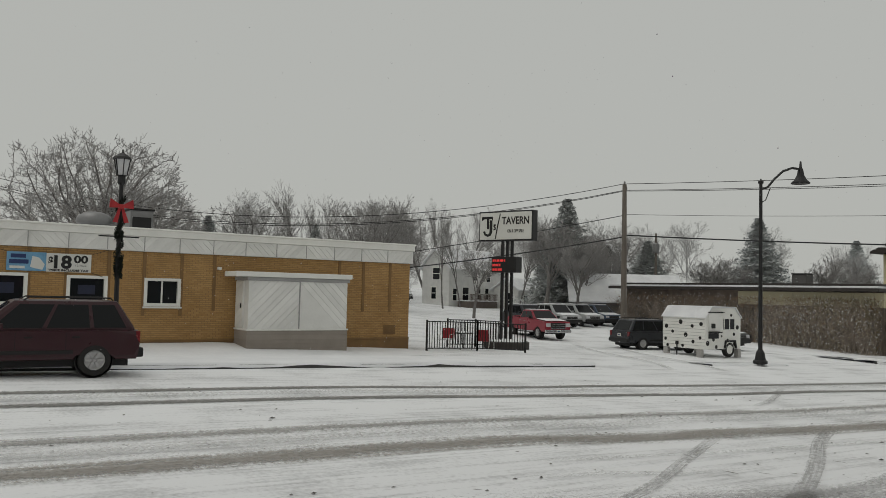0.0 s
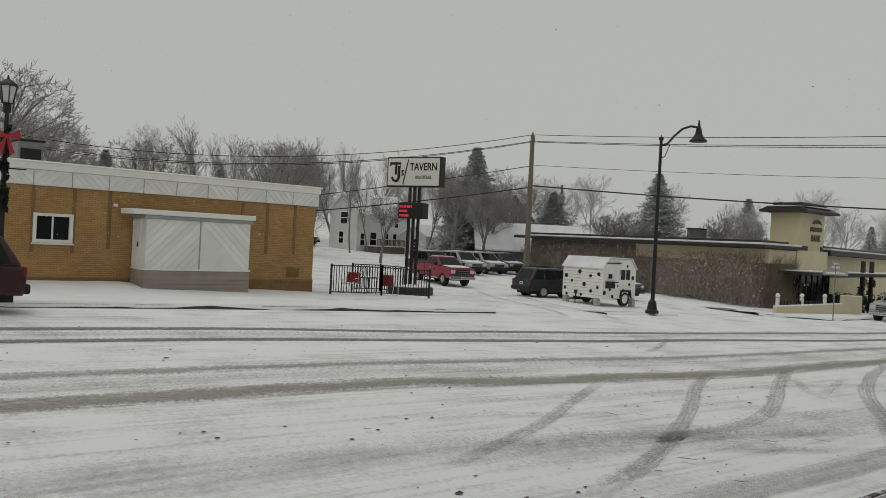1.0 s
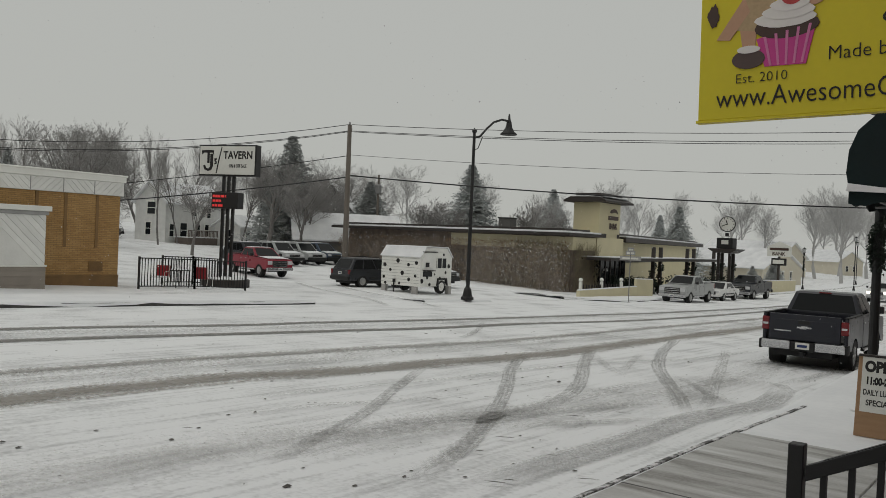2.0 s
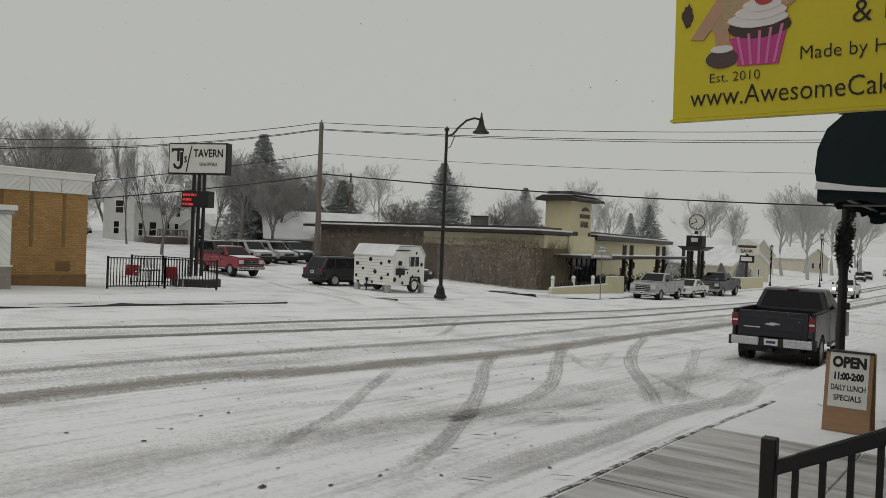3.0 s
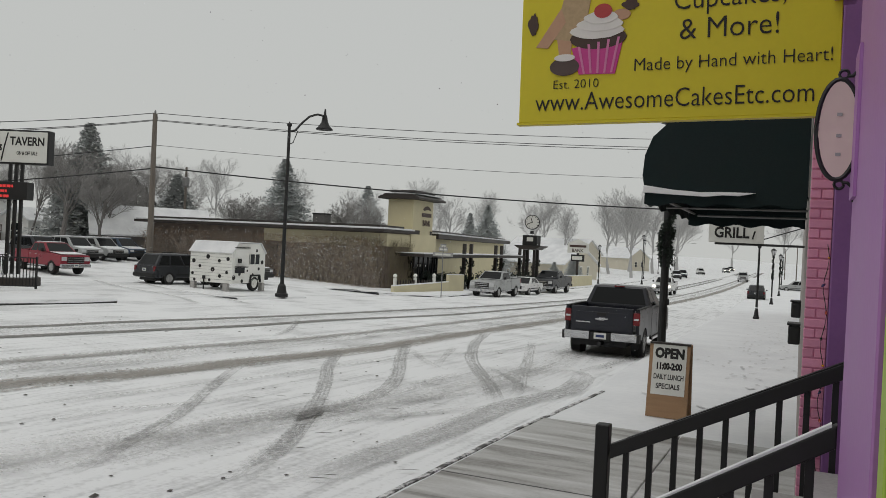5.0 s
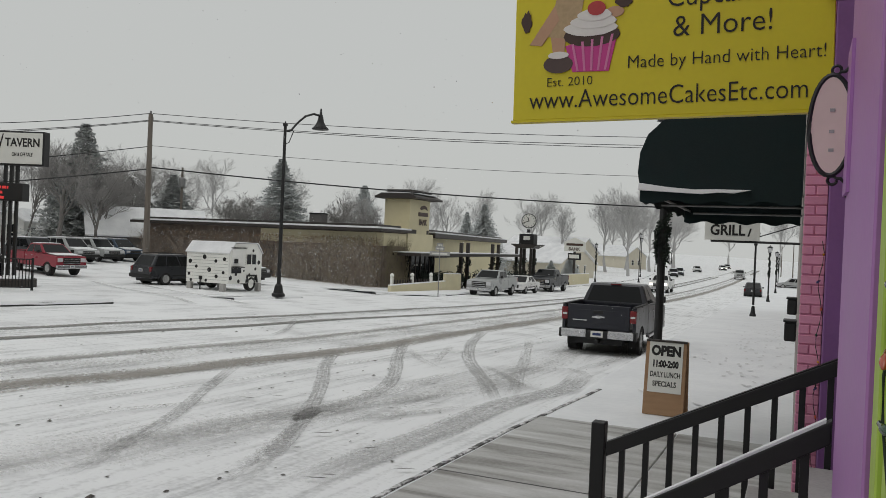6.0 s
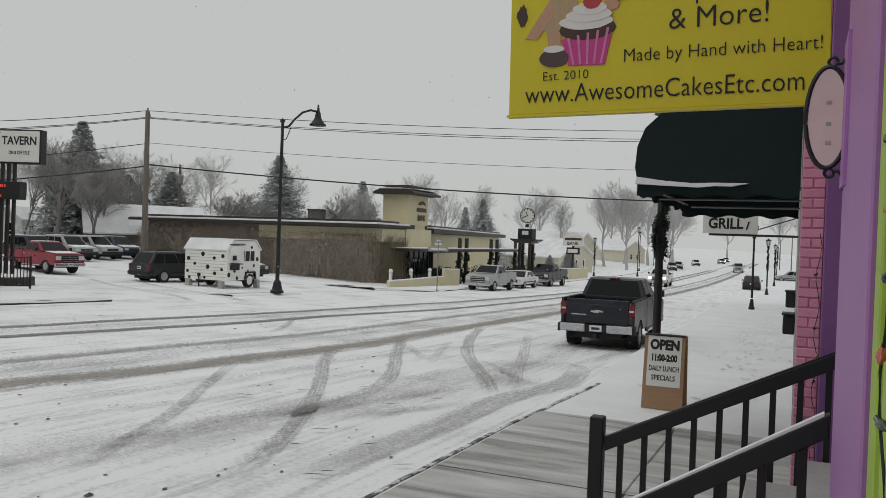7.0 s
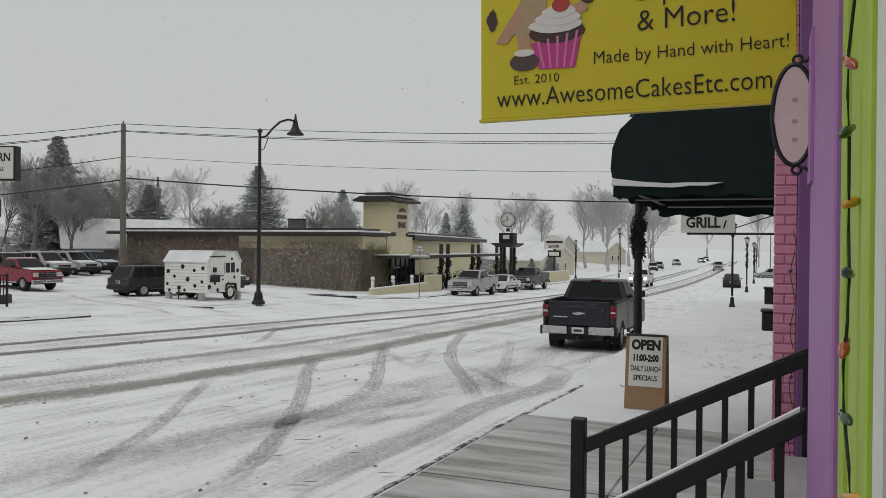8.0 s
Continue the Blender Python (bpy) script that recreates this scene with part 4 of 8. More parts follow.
def tavern_sign():
    """A pole sign turned towards the traffic, with a lit message board below."""
    base = (-29.29, 22.89)
    g = ground_z(*base)
    s = empty("pole_sign", at(*base, g) @ pose(0, 0, 0, 0, 0, 19) @ Matrix.Scale(1.024, 4), "black and white tavern pole sign with a red message board", "sign")
    for x in (-0.25, 0.0, 0.25):
        part("post", box(x - 0.058, x + 0.058, -0.058, 0.058, 0, 4.95, 0.01), M["black_metal"], s)
    cab = part("cabinet", box(-1.42, 1.42, -0.2, 0.2, 4.75, 6.1, 0.03), M["black_metal"], s)
    part("face", box(-1.36, 1.36, -0.225, -0.202, 4.82, 6.03, 0.01), M["sign_white"], cab, "white face with black letters")
    lettering("TAVERN", 0.46, at(-0.18, -0.229, 5.5) @ FACE_S, M["black_paint"], cab, width=1.42, bold=0.012)
    lettering("ON & OFF SALE", 0.2, at(0.12, -0.229, 5.12) @ FACE_S, M["black_paint"], cab, width=0.85, bold=0.004)
    part("swash", prism([(-0.54, 4.86), (-0.48, 4.86), (-0.38, 5.38), (-0.24, 5.98), (-0.29, 5.98), (-0.43, 5.43)], -0.232, -0.226), M["black_paint"], cab)
    mono = prism([(-1.26, 5.86), (-0.66, 5.86), (-0.66, 5.66), (-0.72, 5.75), (-0.86, 5.75), (-0.86, 5.30), (-0.98, 5.30), (-0.98, 5.75), (-1.14, 5.75), (-1.26, 5.66)], -0.232, -0.226)
    part("monogram_t", mono, M["black_paint"], cab)
    part("monogram_j", prism([(-0.83, 5.70), (-0.68, 5.70), (-0.68, 5.16), (-0.76, 5.00), (-0.93, 4.95), (-1.10, 5.02), (-1.18, 5.18), (-1.08, 5.22), (-1.02, 5.10), (-0.92, 5.06), (-0.83, 5.14)], -0.236, -0.2325), M["black_paint"], cab)
    part("monogram_s", prism([(-0.62, 5.51), (-0.50, 5.51), (-0.50, 5.45), (-0.57, 5.43), (-0.50, 5.37), (-0.50, 5.27), (-0.62, 5.24), (-0.62, 5.30), (-0.56, 5.32), (-0.62, 5.40)], -0.232, -0.226), M["black_paint"], cab)
    board = part("message_board", box(-0.68, 0.62, -0.24, 0.24, 3.35, 4.05, 0.02), M["black_metal"], s, "black message board with red lit lines")
    for z, spans in ((3.88, ((0, 0.1), (0.13, 0.2), (0.23, 0.36), (0.4, 0.56), (0.6, 0.66))), (3.68, ((0, 0.12), (0.15, 0.3), (0.33, 0.42))), (3.48, ((0, 0.08), (0.11, 0.24), (0.28, 0.5)))):
        for a, c in spans:
            part("lit_line", box(-0.62 + a, -0.62 + c, -0.25, -0.241, z - 0.055, z + 0.05), M["led_red"], board)
    part("planter", lathe(((1.05, -0.1), (1.05, 0.28), (0.98, 0.32), (0.9, 0.3), (0.02, 0.3)), 20), M["brown_trim"], s, "round timber planter under snow")
    part("planter_snow", lathe(((0.95, 0.3), (0.8, 0.37), (0.3, 0.42), (0.02, 0.42)), 20), M["snow"], s, smooth=True)


tavern_sign()


def fence():
    """Two runs of black patio railing that meet at a corner post."""
    f = empty("patio_railing", at(0, 0, 0), "black metal patio railing with upright bars", "railing")

    def run(x0, y0, x1, y1, n, posts=True):
        gz0, gz1 = ground_z(x0, y0) + 0.03, ground_z(x1, y1) + 0.03
        for zz in (0.08, 1.16):
            part("rail", swept([(x0, y0, gz0 + zz), (x1, y1, gz1 + zz)], 0.022, 4), M["black_metal"], f)
        for k in range(n + 1):
            u = k / n
            x, y, z = x0 + (x1 - x0) * u, y0 + (y1 - y0) * u, gz0 + (gz1 - gz0) * u
            r = 0.032 if k in (0, n) else 0.0125
            part("post" if k in (0, n) else "bar", box(x - r, x + r, y - r, y + r, z - 0.03 if k in (0, n) else z + 0.08, z + (1.22 if k in (0, n) else 1.15)), M["black_metal"], f)

    run(-27.8, 17.69, -27.86, 20.26, 20)
    run(-27.86, 20.26, -26.88, 22.06, 18)
    run(-30.13, 21.79, -29.08, 22.43, 10)
    run(-30.13, 21.79, -30.07, 20.22, 10)


fence()


def patio_chair(m):
    c = empty("patio_chair", m, "red patio chair with a white frame dusted with snow", "chair", "chairs on the patio")
    part("backrest", moved(box(-0.27, 0.27, 0.22, 0.26, 0.42, 0.92, 0.03), pose(0, 0, 0, -8)), M["ball_red"], c, "red slatted backrest")
    part("seat", box(-0.27, 0.27, -0.27, 0.24, 0.40, 0.45, 0.015), M["snow"], c, "snow-covered seat")
    for x in (-0.26, 0.26):
        part("leg", swept([(x, -0.3, 0), (x, -0.25, 0.4), (x, -0.2, 0.63), (x, 0.25, 0.64)], 0.016, 6), M["white_paint"], c)
        part("leg", swept([(x, 0.35, 0), (x, 0.22, 0.4), (x, 0.3, 0.9)], 0.016, 6), M["white_paint"], c)


patio_chair(at(-28.67, 19.2, ground_z(-28.67, 19.2)) @ pose(0, 0, 0, 0, 0, 35))
patio_chair(at(-28.27, 21.02, ground_z(-28.27, 21.02)) @ pose(0, 0, 0, 0, 0, -150))
tb = empty("patio_table", at(-28.57, 19.97, ground_z(-28.57, 19.97)), "small dark patio table with snow on top", "table")
part("tabletop", box(-0.35, 0.35, -0.35, 0.35, 0.68, 0.72, 0.01), M["brown_trim"], tb)
part("snow_cover", box(-0.34, 0.34, -0.34, 0.34, 0.722, 0.75, 0.012), M["snow"], tb)
for sx in (-0.3, 0.3):
    for sy in (-0.3, 0.3):
        part("leg", tube((sx, sy, 0), (sx, sy, 0.68), 0.02), M["brown_trim"], tb)


def snow_drift():
    """Snow banked against the tavern's front, sinking towards its far corner."""
    bm = bmesh.new()
    rows = []
    for k in range(75):
        y = -20 + k * 0.5
        hi = 0.29 if y < 9 else 0.29 - (y - 9) * 0.047
        hi += 0.03 * noise.noise((y * 0.8, 0, 9))
        row = []
        for f, x in ((1.0, -28.31), (0.93, -28.0), (0.7, -27.3), (0.35, -26.2), (0.0, -25.0)):
            g = ground_z(x, y)
            row.append(bm.verts.new((x, y, g - 0.03 + f * max(hi - g + 0.03, 0))))
        rows.append(row)
    for A_, B_ in zip(rows, rows[1:]):
        for i in range(4):
            bm.faces.new((A_[i], A_[i + 1], B_[i + 1], B_[i]))
    tagged(finish(bm, "snow_drift", M["snow"], smooth=True), "smooth snow banked against the tavern wall", "snow", kind="structure")


snow_drift()


# ---- street lamps ----
def tall_lamp():
    x, y = -21.13, 30.02
    s = empty("tall_street_lamp", at(x, y, ground_z(x, y) + 0.1) @ Matrix.Scale(1.13, 4), "tall black street lamp with a curved arm and bell shade", "street lamp")
    part("base", lathe(((0.26, 0), (0.26, 0.1), (0.2, 0.14), (0.15, 0.42), (0.1, 0.5))), M["black_metal"], s)
    part("pole", tube((0, 0, 0.48), (0, 0, 6.75), 0.08, 0.058, 12), M["black_metal"], s)
    part("finial", lathe(((0.1, 6.72), (0.1, 6.8), (0.03, 6.84), (0.015, 6.9))), M["black_metal"], s)
    part("arm", swept([(0, 0, 6.5), (0.04, 0.35, 6.6), (0.1, 0.7, 6.95), (0.15, 1.15, 7.28), (0.2, 1.65, 7.45), (0.26, 2.12, 7.45)], 0.045, 8), M["black_metal"], s)
    part("scroll", swept([(0, 0, 6.0), (0.03, 0.25, 6.1), (0.06, 0.5, 6.6)], 0.018, 6), M["black_metal"], s)
    sh = lathe(((0.03, 7.75), (0.06, 7.5), (0.1, 7.42), (0.14, 7.2), (0.24, 7.02), (0.35, 6.92), (0.35, 6.88), (0.1, 6.9)), 18)
    part("shade", moved(sh, at(0.26, 2.12, 0)), M["black_metal"], s, "black bell-shaped shade", smooth=True)


tall_lamp()


def leafy_rope(points, r, count, size, seed):
    """A garland: many small flat needles set round a line."""
    rnd = random.Random(seed)
    bm = bmesh.new()
    for _ in range(count):
        u = rnd.random() * (len(points) - 1)
        i = min(int(u), len(points) - 2)
        p = Vector(points[i]).lerp(Vector(points[i + 1]), u - i)
        d = Vector((rnd.gauss(0, 1), rnd.gauss(0, 1), rnd.gauss(0, 0.7))).normalized()
        q = p + d * r * rnd.uniform(0.35, 1.0)
        a = d.orthogonal().normalized() * size * 0.5
        tip = q + d * size * rnd.uniform(0.5, 1.1) + Vector((0, 0, -0.3 * size))
        bm.faces.new([bm.verts.new(v) for v in (q - a, q + a, tip)])
    return bm


def decorated_lamp(x, y, high=5.35, bow=True, garland=True, group="garlanded street lamps", lean=0.0):
    s = empty("street_lamp", at(x, y, ground_z(x, y) + 0.12), "black lantern street lamp wound with a dark garland", "street lamp", group)
    part("base", lathe(((0.17, 0), (0.17, 0.1), (0.13, 0.18), (0.09, 0.5), (0.07, 0.6)), 12), M["black_metal"], s)
    part("pole", tube((0, 0, 0.65), (0, 0, high - 0.85), 0.066, 0.052, 12), M["black_metal"], s)
    lan = part("lantern", lathe(((0.06, high - 0.85), (0.1, high - 0.8), (0.1, high - 0.62), (0.17, high - 0.6)), 8), M["black_metal"], s)
    part("lantern_glass", lathe(((0.12, high - 0.598), (0.2, high - 0.18)), 6), M["lens"], lan, "pale lantern glass")
    for k in range(6):
        a = 2 * math.pi * k / 6
        part("lantern_bar", tube((0.13 * math.cos(a), 0.13 * math.sin(a), high - 0.6), (0.21 * math.cos(a), 0.21 * math.sin(a), high - 0.17), 0.014, n=5), M["black_metal"], lan)
    part("lantern_roof", lathe(((0.25, high - 0.175), (0.22, high - 0.12), (0.08, high - 0.02), (0.03, high), (0.015, high + 0.09)), 8), M["black_metal"], lan)
    part("banner_arm", tube((0, -0.5, 3.25), (0, 0.5, 3.25), 0.018, n=6), M["black_metal"], s)
    if garland:
        pts = [(0.07 * math.cos(k * 0.9), 0.07 * math.sin(k * 0.9), 2.35 + k * 0.085) for k in range(24)]
        part("garland", leafy_rope(pts, 0.062, 2400, 0.034, 3), M["garland"], s, "dark evergreen garland")
        part("garland_bush", leafy_rope([(0.02, 0.02, 2.2), (-0.03, 0.0, 2.5), (0.03, 0.03, 2.75)], 0.105, 1500, 0.038, 4), M["garland"], s)
        part("garland_bush", leafy_rope([(0, 0, 3.2), (0, 0, 3.4)], 0.105, 800, 0.038, 6), M["garland"], s)
    if bow:
        bw = bmesh.new()
        for sgn in (-1, 1):
            prism([(0, 4.05), (sgn * 0.28, 4.22), (sgn * 0.3, 3.98), (0, 4.0)], 0.1, 0.17, "x", bm=bw)
            prism([(0, 4.0), (sgn * 0.06, 4.0), (sgn * 0.2, 3.62), (sgn * 0.08, 3.6)], 0.1, 0.12, "x", bm=bw)
        add_box(bw, 0.09, 0.19, -0.06, 0.06, 3.96, 4.08, 0.02)
        part("bow", bw, M["red_ribbon"], s, "red ribbon bow")
    return s


decorated_lamp(-22.35, 4.62, 5.45)
first = decorated_lamp(-1.93, 12.58, 4.95, bow=False)
decorated_lamp(-2.2, 48.3, 4.8, bow=False, garland=False)
for x, y in ((-2.3, 77.1), (-2.3, 103.7), (-2.6, 131), (-3.4, 158), (-23.6, 102.4), (-22.9, 164.8)):
    copy_thing(first, at(x, y, ground_z(x, y) + 0.12))
plain = decorated_lamp(-19.7, 111.4, 6.7, bow=False, garland=False)
for x, y in ((-24.5, 140), (-30, 190)):
    copy_thing(plain, at(x, y, ground_z(x, y) + 0.12))


# ---- power line ----
def power_line():
    px, py = -33.92, 35.26
    s = empty("utility_pole", at(px, py, ground_z(px, py)) @ pose(0, 0, 0, 1.0, 0.6, 0) @ Matrix.Scale(1.028, 4), "weathered wooden utility pole with a bracket", "utility pole")
    part("shaft", tube((0, 0, -0.3), (0, 0, 9.05), 0.19, 0.12, 10), M["pole_wood"], s)
    part("bracket", box(-0.06, 0.06, 0.1, 0.6, 6.1, 6.17), M["black_metal"], s)
    part("insulator", lathe(((0.04, 9.05), (0.06, 9.1), (0.05, 9.2), (0.02, 9.24)), 8), M["grey_metal"], s)
    part("insulator", moved(lathe(((0.04, 0), (0.06, 0.05), (0.05, 0.15), (0.02, 0.18)), 8), at(0, 0.14, 8.75)), M["grey_metal"], s)

    def wire(a, b, sag, r, n=28):
        pts = []
        for k in range(n + 1):
            u = k / n
            p = Vector(a).lerp(Vector(b), u)
            p.z -= sag * 4 * u * (1 - u)
            pts.append(p)
        w = finish(swept(pts, r, 5), "overhead_wire", M["black_metal"])
        tagged(w, "thin dark overhead wire strung between poles", "wire", "overhead wires")

    for z0, z1, r in ((8.9, 9.34, 0.018), (8.52, 8.84, 0.018), (8.47, 8.66, 0.018), (7.08, 6.93, 0.012), (5.85, 5.06, 0.04)):
        wire((px, py + 0.1, z0), (-0.51, 51.3 if z0 > 6 else 52.02, z1 - 0.05), 0.4, r)
    for z0, z1, r in ((8.9, 14.33, 0.02), (8.52, 13.71, 0.02), (8.47, 13.51, 0.018)):
        wire((px, py, z0), (-77.1, -5.14, z1), 4.32, r)
    wire((px, py, 7.03), (-45.23, 21.07, 3.74), 0.15, 0.022)
    wire((px, py, 5.75), (-47.29, 22.62, 3.12), 0.2, 0.035)


power_line()


# ---- the bank ----
def bank():
    b = empty("bank_building", at(0, 0, -0.444) @ Matrix.Scale(1.2, 4), "low brown and tan bank with flat roofs and a tower", "building")
    xe, ys = -22.3, 42.0
    part("wall", box(-40.1, xe, ys, ys + 2.95, -1.2, 2.775), M["vine_wall"], b, "dark stone wall grown over with bare vines")
    part("rear_block", box(-40.1, -28, ys + 2.96, ys + 16, -1.2, 2.775), M["vine_wall"], b)
    part("band", box(-31.0, xe + 0.06, ys - 0.06, ys + 2.9, 1.95, 2.72), M["tan_wall"], b, "tan stucco band under the eaves")
    part("roof_edge", box(-41, xe + 0.25, ys - 0.9, ys + 3.4, 2.78, 2.95, 0.02), M["brown_trim"], b)
    part("rear_roof", box(-41, -27.2, ys + 3.41, ys + 16.5, 2.78, 3.02), M["brown_trim"], b)
    part("roof_snow", box(-40.9, xe + 0.22, ys - 0.87, ys + 3.3, 2.952, 3.06, 0.03), M["roof_snow"], b, "snow on the flat roof")
    part("parapet", box(-40, xe - 0.4, ys - 0.2, ys + 3.0, 3.062, 3.2), M["brown_trim"], b)
    for x in (-30.2, -26.6, -33.4):
        w = part("slit_window", box(x - 0.25, x + 0.25, ys - 0.05, ys - 0.01, -0.3, 1.7), M["dark_glass"], b)
        part("window_frame", box(x - 0.3, x - 0.25, ys - 0.09, ys - 0.01, -0.35, 1.75), M["brown_trim"], w)
        part("window_frame", box(x + 0.25, x + 0.3, ys - 0.09, ys - 0.01, -0.35, 1.75), M["brown_trim"], w)
    # entrance side, facing the street
    part("porch_wall", box(-25.5, -22.0, 45.0, 48.75, -1.2, 1.45), M["dark_glass"], b, "dark glazed entrance wall")
    part("upper_wall", box(-25.5, -22.2, 45.0, 48.75, 1.455, 2.78), M["tan_wall"], b)
    lettering("ATM", 0.22, at(-21.99, 45.6, 0.75) @ FACE_E, M["sign_white"], b, width=0.55)
    for k in range(6):
        part("glazing_bar", box(-22.0, -21.95, 45.1 + k * 0.7, 45.16 + k * 0.7, -0.8, 1.4), M["brown_trim"], b)
    # tower
    tw = part("tower", box(-25.9, -24.0, 48.8, 52.0, -1, 5.15), M["tan_wall"], b, "square tan stucco tower")
    part("tower_eave", prism([(-26.4, 5.16), (-23.3, 5.16), (-23.3, 5.28), (-23.8, 5.5), (-25.9, 5.5), (-26.4, 5.28)], 48.2, 52.6), M["brown_trim"], tw)
    part("tower_snow", box(-26.1, -23.6, 48.5, 52.3, 5.505, 5.58, 0.03), M["roof_snow"], tw)
    part("tower_cap", box(-25.8, -23.9, 48.8, 52.0, 5.585, 5.78, 0.02), M["brown_trim"], tw)
    part("tower_slot", box(-24.05, -23.97, 48.9, 49.9, 0.9, 3.1), M["brown_trim"], tw, "dark upright slot window")
    part("tower_slot", box(-24.05, -23.97, 51.6, 51.9, 1.0, 3.1), M["brown_trim"], tw)
    part("emblem", prism([(50.3, 4.55), (50.6, 4.75), (51.0, 4.83), (51.4, 4.72), (51.6, 4.5), (51.2, 4.58), (50.9, 4.56), (50.6, 4.5)], -23.995, -23.96, "x"), M["brown_paint"], tw, "dark leaf-like emblem")
    part("name_bar", box(-23.995, -23.96, 50.15, 51.65, 4.05, 4.32), M["brown_paint"], tw, "dark sign letters")
    lettering("BANK", 0.55, at(-23.965, 50.3, 3.45) @ FACE_E, M["brown_paint"], tw, width=1.25, bold=0.02)
    # long wing, set at an angle to the street
    wing = empty("bank_wing", at(-29.16, 62.88, -0.444) @ pose(0, 0, 0, 0, 0, 10.5) @ Matrix.Scale(1.2, 4), "low tan bank wing with a dark flat roof edge", "building")
    part("wall", box(-9, 0, 0, 33, -1.4, 2.6), M["tan_wall"], wing)
    part("band", box(-9, 0.05, 0, 33.05, 1.15, 1.45), M["brown_trim"], wing)
    part("fascia", box(-9.4, 0.6, 0, 33.8, 2.62, 2.95, 0.02), M["brown_trim"], wing)
    part("roof_snow", box(-9.2, 0.57, 0, 33.7, 2.953, 3.06, 0.03), M["roof_snow"], wing)
    part("parapet", box(-9, 0.1, 0.2, 33, 3.062, 3.2), M["brown_trim"], wing)
    # covered walk
    cw = empty("covered_walk", at(-25.08, 51.84, -0.444) @ pose(0, 0, 0, 0, 0, 1.5) @ Matrix.Scale(1.2, 4), "dark flat covered walkway on paired posts", "canopy")
    part("roof", box(-1.6, 0.5, 0, 21.0, 1.42, 1.6, 0.02), M["brown_trim"], cw)
    part("roof_snow", box(-1.5, 0.45, 0.1, 20.9, 1.604, 1.66, 0.02), M["roof_snow"], cw)
    for y in (7.4, 8.7, 14.0, 15.4, 20.2):
        part("post", box(0.1, 0.32, y - 0.11, y + 0.11, -1.0, 2.35, 0.01), M["brown_trim"], cw)
        part("post_garland", leafy_rope([(0.21 + 0.1 * math.cos(k * 1.3), y + 0.1 * math.sin(k * 1.3), -0.9 + k * 0.2) for k in range(12)], 0.16, 260, 0.14, int(y)), M["garland"], cw, "dark garland round the post")
    # low garden walls
    for name, x0, y0, x1, y1, h0, h1 in (("garden_wall", -23.13, 44.62, -23.26, 53.42, 0.4, 0.75), ("garden_wall", -23.26, 53.42, -23, 55.62, 1.28, 1.29), ("garden_wall", -22.69, 59.74, -22.41, 76.91, 1.15, 1.19), ("garden_wall", -22.41, 76.91, -22.92, 95.71, 1.26, 1.28)):
        d = math.atan2(-(x1 - x0), y1 - y0)
        length = math.hypot(x1 - x0, y1 - y0)
        g0, g1 = ground_z(x0, y0), ground_z(x1, y1)
        w = empty(name, at(x0, y0, 0) @ pose(0, 0, 0, 0, 0, math.degrees(d)), "low cream garden wall with snow on top", "wall")
        part("masonry", prism([(0, g0 - 0.2), (length, g1 - 0.2), (length, g1 + h1), (0, g0 + h0)], -0.12, 0.12, "x"), M["tan_wall"], w)
        part("snow_cap", prism([(0.02, g0 + h0), (length - 0.02, g1 + h1), (length - 0.02, g1 + h1 + 0.06), (0.02, g0 + h0 + 0.06)], -0.11, 0.11, "x"), M["snow"], w)


bank()


def small_fence():
    f = empty("picket_fence", at(-23.91, 46.41, ground_z(-23.91, 48.41) - 0.05) @ pose(0, 0, 0, 0, 0, -8) @ Matrix.Scale(1.172, 4), "low picket fence with pale round-topped posts", "fence")
    for k in range(16):
        part("picket", box(-0.02, 0.02, k * 0.27 - 0.04, k * 0.27 + 0.04, 0.1, 0.72), M["brown_trim"], f)
    part("rail", box(-0.05, -0.02, -0.1, 4.2, 0.25, 0.32), M["brown_trim"], f)
    for y in (0.0, 2.0, 4.0):
        p = part("post", box(-0.07, 0.07, y - 0.07, y + 0.07, 0, 0.86), M["white_paint"], f, "pale post with a round top")
        part("knob", moved(lathe(((0.03, 0), (0.1, 0.04), (0.12, 0.11), (0.09, 0.19), (0.02, 0.23)), 10), at(0, y, 0.865)), M["white_paint"], p, smooth=True)


small_fence()


